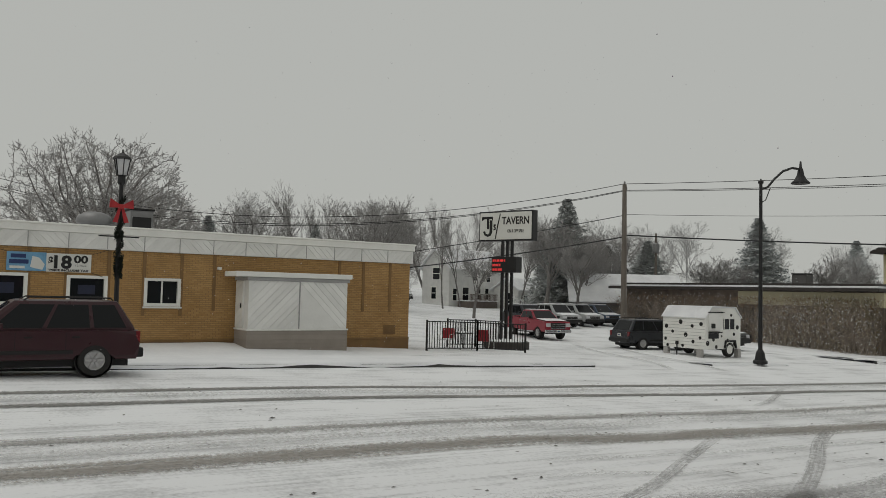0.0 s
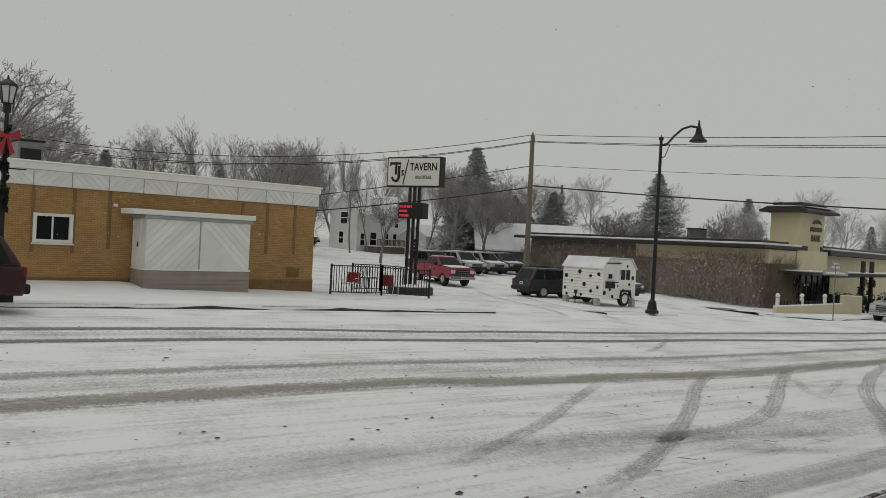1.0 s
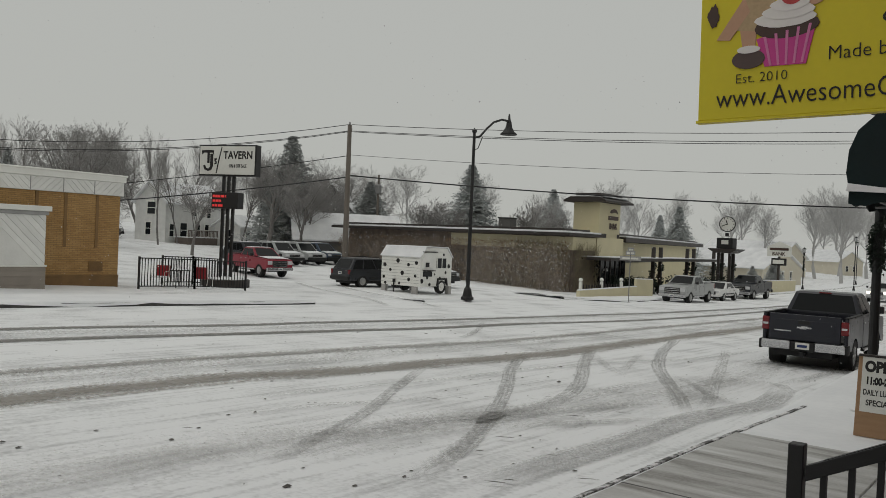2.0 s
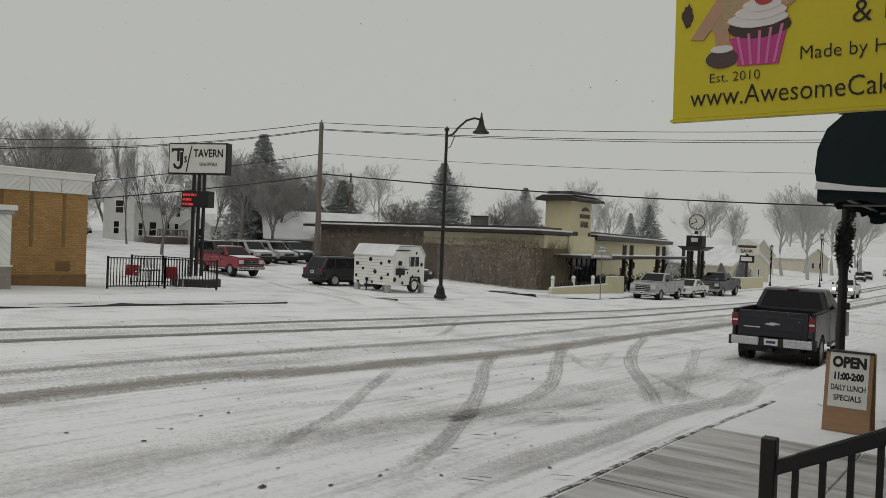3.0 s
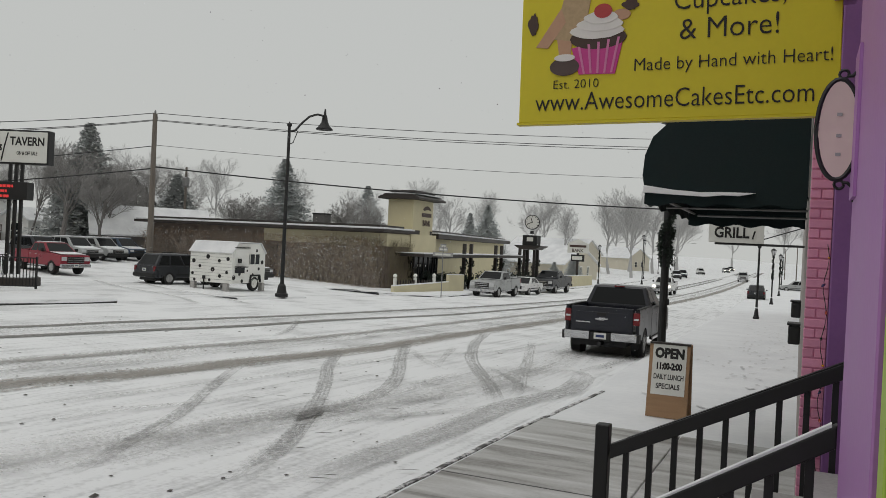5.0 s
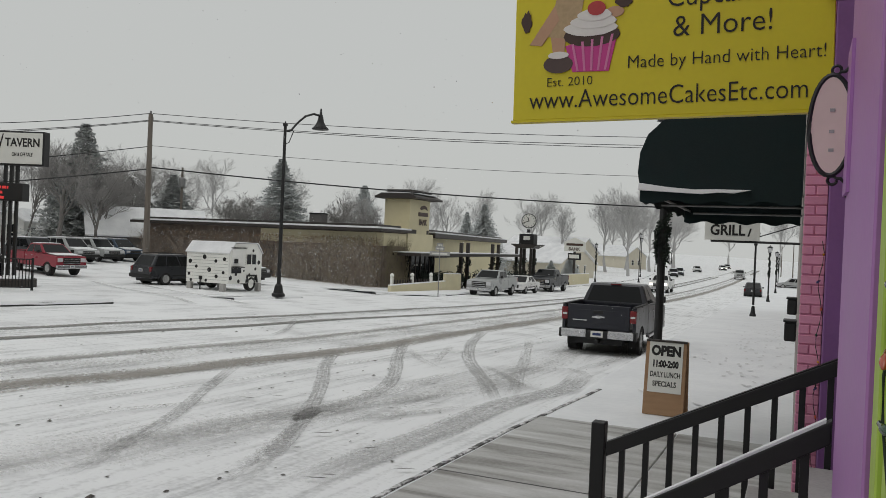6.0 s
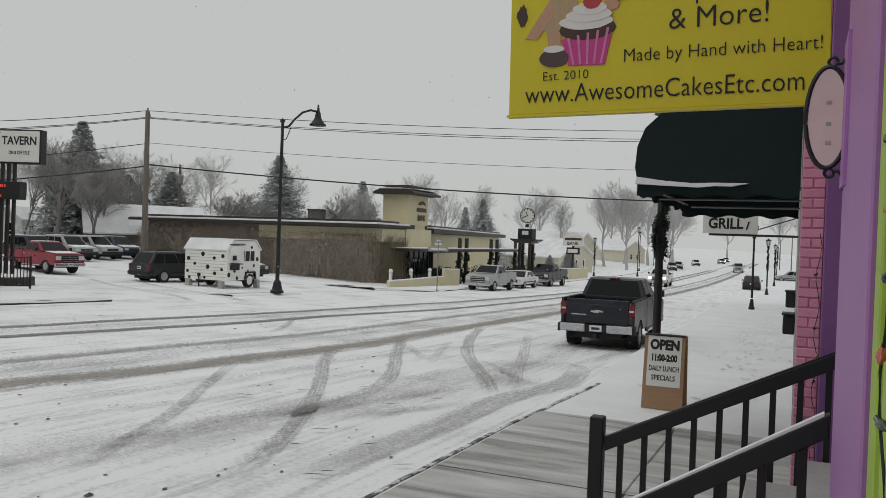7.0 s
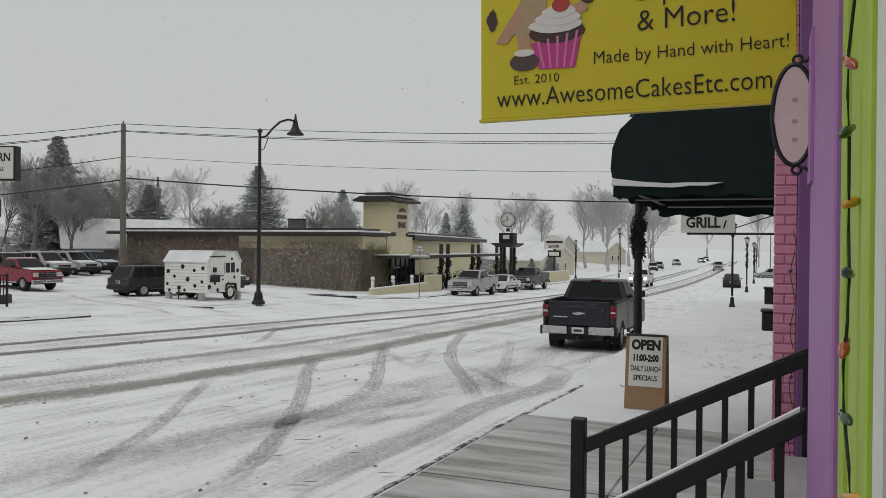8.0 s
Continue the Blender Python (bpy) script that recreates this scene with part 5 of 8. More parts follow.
def street_clock():
    x, y = -22.57, 70.59
    g = ground_z(x, y)
    c = empty("street_clock", at(x, y, g + 0.1) @ Matrix.Scale(1.312, 4), "round street clock on a dark tower of four columns", "clock")
    for sx in (-0.36, 0.36):
        for sy in (-0.36, 0.36):
            p = part("column", box(sx - 0.09, sx + 0.09, sy - 0.09, sy + 0.09, 0, 2.75, 0.01), M["brown_trim"], c)
            part("garland", leafy_rope([(sx + 0.1 * math.cos(k * 1.3), sy + 0.1 * math.sin(k * 1.3), 0.2 + k * 0.17) for k in range(12)], 0.13, 160, 0.12, int(sx * 10 + sy * 30)), M["garland"], p)
    part("plinth", box(-0.6, 0.6, -0.6, 0.6, 0, 0.35, 0.02), M["tan_wall"], c)
    part("shelf", prism([(-0.5, 2.755), (0.5, 2.755), (0.92, 2.98), (0.92, 3.04), (-0.92, 3.04), (-0.92, 2.98)], -0.9, 0.9), M["brown_trim"], c)
    part("message_box", box(-0.52, 0.52, -0.45, 0.45, 3.045, 3.75, 0.03), M["black_plastic"], c, "dark message box with a pale print")
    part("print", box(-0.2, 0.25, -0.475, -0.452, 3.33, 3.6), M["sign_white"], c)
    part("neck", lathe(((0.2, 3.85), (0.14, 3.9), (0.12, 4.08)), 10), M["black_metal"], c)
    turn = at(0, 0, 4.66) @ pose(0, 0, 0, 90, 0, 14) @ Matrix.Scale(0.78, 4)
    head = part("dial", moved(lathe(((0.66, -0.2), (0.66, 0.2), (0.6, 0.21)), 28), turn), M["black_metal"], c, "round clock head with a white dial")
    part("face", moved(lathe(((0.59, 0.205), (0.59, 0.22)), 28), turn), M["sign_white"], head)
    for k in range(12):
        a = 2 * math.pi * k / 12
        part("hour_mark", moved(box(-0.025, 0.025, 0.45, 0.56, 0.221, 0.23), turn @ pose(0, 0, 0, 0, 0, math.degrees(a))), M["black_paint"], head)
    part("hour_hand", moved(box(-0.035, 0.035, -0.05, 0.36, 0.224, 0.236), turn @ pose(0, 0, 0, 0, 0, 20)), M["black_paint"], head)
    part("minute_hand", moved(box(-0.03, 0.03, -0.05, 0.5, 0.237, 0.248), turn @ pose(0, 0, 0, 0, 0, 112)), M["black_paint"], head)


street_clock()


def bank_pole_sign():
    x, y = -25.79, 100.02
    s = empty("bank_sign", at(x, y, ground_z(x, y)) @ pose(0, 0, 0, 0, 0, 4) @ Matrix.Scale(1.316, 4), "white pole sign of the bank with a dark price board", "sign")
    part("post", box(-0.1, 0.1, -0.1, 0.1, 0, 3.0), M["brown_trim"], s)
    part("panel", prism([(-1.0, 2.95), (1.0, 2.95), (1.0, 3.85), (0, 4.3), (-1.0, 3.85)], -0.15, 0.15), M["sign_white"], s)
    lettering("BANK", 0.42, at(-0.55, -0.16, 3.05) @ FACE_S, M["brown_paint"], s, width=1.1, bold=0.01)
    part("name_bar", box(-0.8, 0.8, -0.17, -0.152, 3.5, 3.72), M["brown_paint"], s)
    part("lower_board", box(-0.62, 0.62, -0.14, 0.14, 2.15, 2.8), M["black_plastic"], s)
    part("lower_print", box(-0.5, 0.45, -0.155, -0.142, 2.3, 2.65), M["sign_white"], s)


bank_pole_sign()


# ---- the near shop front ----
def shop_front():
    w = empty("shop_wall", at(0, 0, 0), "shop front painted purple, lime and pink", "wall", kind="structure")
    part("purple_pier", box(0.128, 0.55, 2.02, 3.35, -0.2, 6.0, 0.006), M["purple"], w, "purple painted timber pier")
    lime = part("lime_trim", box(0.15, 0.55, 1.31, 2.0, -0.2, 6.0), M["lime"], w, "lime green window trim with moulded edges")
    for y0, y1, d in ((1.33, 1.42, 0.018), (1.44, 1.50, 0.008), (1.53, 1.70, 0.012), (1.74, 1.79, 0.020), (1.82, 1.98, 0.010)):
        part("moulding", box(0.15 - d, 0.149, y0, y1, -0.2, 6.0, 0.004), M["lime"], lime)
    part("white_frame", box(0.14, 0.55, 1.215, 1.305, -0.2, 6.0, 0.004), M["white_paint"], w, "white window frame")
    part("shop_window", box(0.2, 0.24, -6.0, 1.21, 0.5, 4.0), M["dark_glass"], w, "dark shop window pane")
    part("stall_riser", box(0.17, 0.55, -6.0, 1.165, -0.2, 0.495), M["purple_dark"], w)
    part("shop_header", box(0.17, 0.55, -6.0, 1.165, 4.005, 6.0), M["purple_dark"], w)
    part("recess_wall", box(0.55, 0.8, 3.355, 5.9, -0.2, 6.0), M["purple_dark"], w)
    part("far_pier", box(0.145, 0.8, 5.905, 6.25, -0.2, 6.0, 0.006), M["purple_dark"], w, "plum pier with chipped paint")
    part("building_core", box(0.9, 14, -14, 60, -0.6, 7.0), M["terrace_brick"], w)
    part("terrace_wall", box(0.004, 0.89, 6.28, 60, -0.7, 6.5), M["terrace_brick"], w, "grey-brown brick terrace wall")
    # pink brick pier seen end on
    pier = part("pink_pier", box(0.004, 0.142, 6.0, 6.275, -0.2, 6.0), M["pink_mortar"], w, "pink painted brick pier")
    course = 0.0678
    for k in range(64):
        z = 0.15 + k * course
        spans = ((0.0, 0.142),) if k % 2 == 0 else ((0.0, 0.065), (0.075, 0.142))
        for a, c in spans:
            part("brick", box(a - 0.002, c, 5.988, 6.05, z + 0.005, z + course - 0.005, 0.004), M["pink_brick"], pier)


shop_front()


def yellow_sign():
    s = empty("projecting_sign", pose(0.041, 4.35, 0.022, 0, -0.8), "yellow bakery sign with a painted cupcake and curly lettering", "sign")
    part("panel", box(-1.56, 0.1, 0, 0.05, 2.943, 4.2, 0.004), M["yellow"], s)
    part("edge_trim", box(-1.57, 0.105, -0.004, 0.054, 2.93, 2.944), M["yellow"], s)
    part("bracket", box(0.06, 0.16, -0.05, 0.09, 3.5, 3.56), M["purple_dark"], s)

    def words(text, x0, x1, z, size):
        m_ = at(x0, -0.003, z) @ FACE_S
        lettering(text, size, m_, M["black_paint"], s, width=x1 - x0, extrude=0.0015, bold=-0.0012, split=True)

    words("www.AwesomeCakesEtc.com", -1.463, -0.016, 3.005, 0.145)
    words("Est. 2010", -1.36, -1.104, 3.128, 0.072)
    words("Made by Hand with Heart!", -0.91, 0.062, 3.205, 0.1)
    words("& More!", -0.677, -0.19, 3.36, 0.16)
    words("Cupcakes,", -0.71, -0.16, 3.52, 0.16)
    y0, y1 = -0.004, 0.004

    def flat(poly, mt, name, d=0.0):
        part(name, prism(poly, y0 - d, y1 - d), M[mt], s)

    def blob(cx, cz, rx, rz, mt, name, d=0.0, n=18, wob=0.0):
        flat([(cx + rx * math.cos(2 * math.pi * k / n) * (1 + wob * math.sin(5 * k)), cz + rz * math.sin(2 * math.pi * k / n) * (1 + wob * math.cos(3 * k))) for k in range(n)], mt, name, d)

    # cupcake
    flat([(-1.217, 3.203), (-1.015, 3.198), (-0.972, 3.405), (-1.262, 3.35)], "pink_paint", "paper_cup", 0.002)
    for k in range(5):
        u0 = 0.12 + k * 0.19
        a, b_ = -1.217 + u0 * 0.2, -1.262 + u0 * 0.29
        zt = 3.35 + u0 * 0.055
        flat([(a, 3.205), (a + 0.012, 3.205), (b_ + 0.014, zt), (b_, zt)], "pink_stripe", "cup_stripe", 0.004)
    blob(-1.115, 3.40, 0.158, 0.062, "brown_paint", "cake", 0.003)
    blob(-1.12, 3.44, 0.15, 0.045, "icing", "icing", 0.005, wob=0.05)
    blob(-1.105, 3.475, 0.128, 0.04, "icing", "icing", 0.007, wob=0.05)
    blob(-1.10, 3.51, 0.095, 0.035, "icing", "icing", 0.009, wob=0.05)
    blob(-1.09, 3.545, 0.05, 0.04, "red_paint", "berry", 0.011)
    # plain painted shapes beside it
    blob(-1.30, 3.25, 0.085, 0.05, "shoe_paint", "painted_shape", 0.0042)
    blob(-1.30, 3.30, 0.06, 0.02, "icing", "painted_shape", 0.0062)
    flat([(-1.33, 3.29), (-1.27, 3.29), (-1.26, 3.42), (-1.35, 3.42)], "skin_tone_paint", "painted_shape", 0.0006)
    flat([(-1.37, 3.41), (-1.2, 3.38), (-1.15, 3.7), (-1.3, 3.7)], "tan_paint", "painted_shape", 0.0012)
    flat([(-1.47, 3.37), (-1.4, 3.36), (-1.3, 3.5), (-1.33, 3.58)], "skin_tone_paint", "painted_shape", 0.0018)
    blob(-1.49, 3.5, 0.03, 0.06, "brown_paint", "painted_shape", 0.002, wob=0.2)
    blob(-0.99, 3.52, 0.05, 0.03, "skin_tone_paint", "painted_shape", 0.002)
    blob(-0.94, 3.57, 0.045, 0.03, "brown_paint", "painted_shape", 0.003, wob=0.2)


yellow_sign()


def oval_sign():
    s = empty("oval_hanging_sign", at(0.066, 3.30, 2.727), "blank pale oval sign in a black scrolled iron frame", "sign")
    n = 32
    ring = [(0.074 * math.cos(2 * math.pi * k / n), 0, 0.188 * math.sin(2 * math.pi * k / n)) for k in range(n)]
    part("frame", swept(ring, 0.0105, 6, closed=True), M["black_metal"], s)
    part("face", prism([(x * 0.97, z * 0.97) for x, _, z in ring], -0.006, 0.006), M["oval_face"], s, "pale faded oval board")
    for k, z in enumerate((0.05, -0.03, -0.1)):
        part("faded_mark", box(-0.006, 0.012, -0.0085, -0.0065, z, z + 0.012), M["grey_trim"], s)
    for sg in (1, -1):
        loop = [(0.012 + 0.016 * math.cos(a), 0, sg * (0.207 + 0.016 * math.sin(a))) for a in (2 * math.pi * k / 12 for k in range(12))]
        part("scroll", swept(loop, 0.006, 5, closed=True), M["black_metal"], s)
        part("scroll_arm", swept([(0.025, 0, sg * 0.2), (0.04, 0.0, sg * 0.2), (0.055, 0.0, sg * 0.215), (0.062, 0, sg * 0.24), (0.062, 0.0, sg * 0.27)], 0.007, 6), M["black_metal"], s)
    part("back_board", box(0.05, 0.0615, -0.20, 0.04, -0.265, 0.275), M["purple"], s, "purple mounting board")


oval_sign()


def stair_rails():
    for y, x0, z0, x1, z1, x_low in ((5.3, -1.13, 0.96, 0.50, 1.77, -1.19), (3.58, -1.13, 0.80, 0.127, 1.575, -1.19)):
        r = empty("stair_railing", at(0, y, 0), "black metal stair railing with square bars", "railing", "stair railings")
        slope = (z1 - z0) / (x1 - x0)
        part("top_rail", prism([(x0, z0 - 0.095), (x1, z1 - 0.095), (x1, z1), (x0, z0)], -0.035, 0.035, bevel=0.006), M["black_metal"], r)
        part("snow_line", prism([(x0 + 0.1, z0 + slope * 0.1), (x1 - 0.02, z1 - slope * 0.02), (x1 - 0.02, z1 + 0.002), (x0 + 0.1, z0 + slope * 0.1 + 0.004)], -0.022, 0.022), M["roof_snow"] if y < 4 else M["black_metal"], r)
        part("bottom_rail", prism([(x0, z0 - 0.86), (x1, z1 - 0.86), (x1, z1 - 0.82), (x0, z0 - 0.82)], -0.02, 0.02), M["black_metal"], r)
        part("newel_post", box(-1.232, -1.14, -0.046, 0.046, -0.02, 1.085 if y > 4 else 0.87, 0.006), M["black_metal"], r)
        n = int((x1 - x0) / 0.152)
        for k in range(n):
            x = x0 + 0.10 + k * 0.152
            z = z0 + slope * (x - x0)
            part("baluster", box(x - 0.018, x + 0.018, -0.018, 0.018, z - 0.85, z - 0.09), M["black_metal"], r)
    st = empty("entrance_steps", at(0, 0, 0), "plain concrete entrance steps", "stairs", kind="structure")
    for k in range(4):
        part("step", box(-1.15 + k * 0.3, 0.5, 3.66, 5.22, -0.05 if k == 0 else 0.15 + 0.17 * k, 0.15 + 0.17 * (k + 1), 0.008), M["concrete"], st)
    part("landing", box(0.05, 0.545, 3.66, 5.22, 0.832, 0.99), M["concrete"], st)


stair_rails()


def light_string(points, name_label, count, seed):
    s = empty("light_string", at(0, 0, 0), name_label, "string lights", "festive light strings")
    part("cable", swept(points, 0.0028, 5), M["garland"], s)
    rnd = random.Random(seed)
    cols = [M["bulb_amber"], M["bulb_blue"], M["bulb_red"], M["bulb_green"]]
    for k in range(count):
        u = (k + 0.5) / count * (len(points) - 1)
        i = min(int(u), len(points) - 2)
        p = Vector(points[i]).lerp(Vector(points[i + 1]), u - i)
        bulb = lathe(((0.006, -0.016), (0.0065, -0.002), (0.0095, 0.010), (0.0088, 0.022), (0.0035, 0.036), (0.001, 0.039)), 10)
        side = rnd.choice((-1, 1))
        m_ = at(*p) @ pose(0, 0, 0, 0, side * rnd.uniform(70, 125), rnd.uniform(60, 120))
        b_ = part("bulb", moved(bulb, m_), cols[k % 4], s, smooth=True)


for nm, c in (("bulb_amber", (0.75, 0.36, 0.03)), ("bulb_blue", (0.05, 0.06, 0.14)), ("bulb_red", (0.42, 0.07, 0.03)), ("bulb_green", (0.02, 0.06, 0.03))):
    M[nm] = mat(nm, c, None, 30.0, 0.22, coat=0.6)
light_string([(0.118 + 0.004 * math.sin(k), 1.44 - 0.05 * math.sin(k * 0.33) - 0.03 * math.sin(k * 1.7), 3.3 - k * 0.075) for k in range(34)], "string of coloured bulbs hung down the lime trim", 21, 5)
light_string([(0.12 + 0.015 * math.sin(k * 1.3), 5.95, 2.35 - k * 0.08) for k in range(26)], "dark string of bulbs down the pink brick pier", 11, 8)


def awning():
    y0, y1 = 8.0, 11.4
    a = empty("awning", at(0, 0, 0), "dark green cloth awning with a rounded front and snow", "awning")
    prof = [(-0.01, 3.78), (-0.5, 3.74), (-0.95, 3.66), (-1.25, 3.54), (-1.42, 3.38), (-1.49, 3.2), (-1.505, 3.0), (-1.475, 2.84)]
    bm = bmesh.new()
    rows = []
    for k in range(9):
        y = y0 + (y1 - y0) * k / 8
        rows.append([bm.verts.new((x, y, z - (0.02 * math.sin(k * 2.1) if 0 < k < 8 else 0))) for x, z in prof])
    for A, B in zip(rows, rows[1:]):
        for i in range(len(prof) - 1):
            bm.faces.new((A[i], A[i + 1], B[i + 1], B[i]))
    part("cloth", bm, M["awning"], a, smooth=True)
    for y in (y0, y1):
        end = prof + [(-0.01, 2.80)]
        part("end_panel", prism(end, y - 0.006, y + 0.006), M["awning"], a)
    bm = bmesh.new()
    # hanging valance with a soft wave
    pts = [(-1.475 + 1.46 * k / 20, y0 - 0.01, 2.835, 2.72 - 0.02 * math.sin(k * 1.1) + 0.0 * k) for k in range(21)]
    top = [bm.verts.new((x, y, zt)) for x, y, zt, zb in pts]
    low = [bm.verts.new((x, y, zb)) for x, y, zt, zb in pts]
    for i in range(20):
        bm.faces.new((top[i], top[i + 1], low[i + 1], low[i]))
    top = [bm.verts.new((-1.48, y0 + (y1 - y0) * k / 20, 2.84)) for k in range(21)]
    low = [bm.verts.new((-1.46 + 0.012 * math.sin(k * 1.9), y0 + (y1 - y0) * k / 20, 2.72 - 0.02 * math.sin(k * 1.3))) for k in range(21)]
    for i in range(20):
        bm.faces.new((top[i], top[i + 1], low[i + 1], low[i]))
    top = [bm.verts.new((-1.475 + 1.46 * k / 20, y1 + 0.01, 2.84)) for k in range(21)]
    low = [bm.verts.new((-1.475 + 1.46 * k / 20, y1 + 0.01, 2.66 - 0.02 * math.sin(k * 1.3))) for k in range(21)]
    for i in range(20):
        bm.faces.new((top[i], top[i + 1], low[i + 1], low[i]))
    part("valance", bm, M["awning"], a)
    for z, r in ((2.80, 0.016), (2.74, 0.012)):
        part("frame_bar", tube((-1.4, y0 + 0.9 if z < 2.78 else y0 + 0.05, z), (0.0, y0 + 0.9 if z < 2.78 else y0 + 0.05, z), r), M["grey_metal"], a)
    part("frame_bar", tube((-1.3, y1 - 0.5, 2.76), (0.0, y1 - 0.5, 2.76), 0.014), M["grey_metal"], a)
    part("frame_bar", tube((-1.4, y0, 2.81), (-1.4, y1, 2.81), 0.016), M["grey_metal"], a)
    drift = [(-1.49, 2.83), (-1.2, 2.815), (-0.9, 2.80), (-0.75, 2.815), (-0.6, 2.81), (-0.45, 2.84), (-0.75, 2.845), (-0.95, 2.84), (-1.2, 2.86), (-1.48, 2.90)]
    part("snow_ridge", prism(drift, y0 - 0.06, y0 - 0.007, bevel=0.006), M["snow"], a, "thin ridge of snow along the edge")


awning()


def grill_sign():
    y = 16.0
    s = empty("grill_sign", at(0, y, 0), "white hanging grill sign on a dark wall bar", "sign")
    part("panel", box(-1.66, -0.69, -0.04, 0.04, 2.52, 3.1), M["sign_white"], s)
    part("bar", tube((-1.55, 0, 2.5), (0.02, 0, 2.5), 0.022), M["black_metal"], s)
    part("stay", tube((-0.85, 0, 2.55), (0.0, 0, 2.85), 0.01), M["black_metal"], s)
    lettering("GRILL", 0.27, at(-1.56, -0.045, 2.62) @ FACE_S, M["black_paint"], s, width=0.62, bold=0.008)
    part("small_mark", prism([(-0.9, 2.6), (-0.87, 2.6), (-0.83, 2.75), (-0.86, 2.75)], -0.045, -0.041), M["black_paint"], s)


grill_sign()


def sandwich_board():
    x0, x1, y = -1.969, -1.403, 11.68
    s = empty("sandwich_board", at((x0 + x1) / 2, y, ground_z(-1.7, y) + 0.135), "timber sandwich board with a white lunch notice", "sign board")
    s.matrix_basis = s.matrix_basis @ Matrix.Scale(1.1, 4)
    w = (x1 - x0) / 2 / 1.1
    lean = pose(0, 0, 0, -9, 0, 0)
    front = part("front_panel", moved(box(-w, w, -0.012, 0.012, 0, 0.96, 0.004), at(0, 0, 0) @ lean), M["plywood"], s)
    part("back_panel", moved(box(-w, w, -0.012, 0.012, 0, 0.96, 0.004), at(0.02, 0.31, 0) @ pose(0, 0, 0, 9, 0, 0)), M["plywood"], s)
    part("hinge", box(-w, w, 0.12, 0.19, 0.93, 0.955), M["brown_trim"], s)
    notice = part("notice", moved(box(-w + 0.045, w - 0.045, -0.018, -0.0125, 0.29, 0.94), lean), M["sign_white"], front, "white notice with hand-painted black words")
    for text, z, h, x_, wd, bd in (("OPEN", 0.77, 0.17, -0.185, 0.37, 0.010), ("11:00-2:00", 0.62, 0.115, -0.155, 0.32, 0.007), ("DAILY LUNCH", 0.49, 0.095, -0.185, 0.375, 0.002), ("SPECIALS", 0.37, 0.095, -0.15, 0.30, 0.002)):
        lettering(text, h, lean @ at(x_, -0.019, z) @ FACE_S, M["black_paint"], notice, width=wd, extrude=0.001, bold=bd)


sandwich_board()


def near_pavement():
    line = [(-3.2, -30), (-3.2, 9.2), (-3.14, 11.5), (-3.36, 16.5), (-4.5, 60), (-5.2, 95), (-6.9, 140), (-9.5, 200)]
    top, rows = bmesh.new(), []
    for (xa, ya), (xb, yb) in zip(line, line[1:]):
        n = max(1, int((yb - ya) / 1.0))
        for k in range(n):
            u = k / n
            x, y = xa + (xb - xa) * u, ya + (yb - ya) * u
            row = []
            for f in (0, 0.02, 0.1, 0.3, 0.5, 0.75, 1.0):
                xx = x + (0.9 - x) * f
                row.append(top.verts.new((xx, y, ground_z(xx, y) + 0.126 + (0.012 * noise.noise((xx * 2, y * 0.9, 7))))))
            low = top.verts.new((x - 0.01, y, ground_z(x, y) - 0.1))
            rows.append([low, *row])
    for A, B in zip(rows, rows[1:]):
        for k in range(7):
            top.faces.new((A[k], A[k + 1], B[k + 1], B[k]))
    tagged(finish(top, "pavement_near", M["snow"], smooth=True), "pavement along the shops under trodden snow", "pavement", kind="structure")
    bare = empty("bare_pavement", pose(0, 0, 0.108, -1.547), "swept wet concrete pavement slabs with snow streaks", "pavement", kind="structure")
    ys = [-6.6 + 3.4 * k for k in range(6)]
    for j, (ya, yb) in enumerate(zip(ys, ys[1:])):
        for xa, xb in ((-3.08, -1.32), (-1.30, 0.55)):
            yb2 = min(yb, 10.45)
            if yb2 - ya < 0.3:
                continue
            s = part("slab", box(xa, xb, ya + 0.005, yb2 - 0.005, 0.06, 0.153, 0.006), M["wet_concrete"], bare)
        part("joint", box(-3.08, 0.3, ya - 0.011, ya + 0.011, 0.08, 0.1555), M["kerb_stone"], bare)
    kerb = bmesh.new()
    k_rows = []
    for k in range(50):
        y = -6 + k * 0.4
        g = ground_z(-2.8, y)
        e = -0.33 + 0.06 * max(y - 9.2, 0) - 0.0243 * max(y - 9.2, 0)
        wob = 0.03 * noise.noise((y * 2.5, 0, 0)) + 0.02 * noise.noise((y * 7, 2, 0))
        k_rows.append([kerb.verts.new(v) for v in ((e - 2.875 + wob, y, g - 0.1), (e - 2.87 + wob, y, g + 0.125), (e - 2.855 + wob, y, g + 0.14), (e - 2.80 + wob * 1.5, y, g + 0.143), (e - 2.79 + wob * 1.5, y, g - 0.1))])
    for A, B in zip(k_rows, k_rows[1:]):
        for i in range(4):
            kerb.faces.new((A[i], A[i + 1], B[i + 1], B[i]))
    tagged(finish(kerb, "kerb_near", M["kerb_wet"]), "dark wet concrete kerb with crumbs of snow", "kerb", kind="structure")


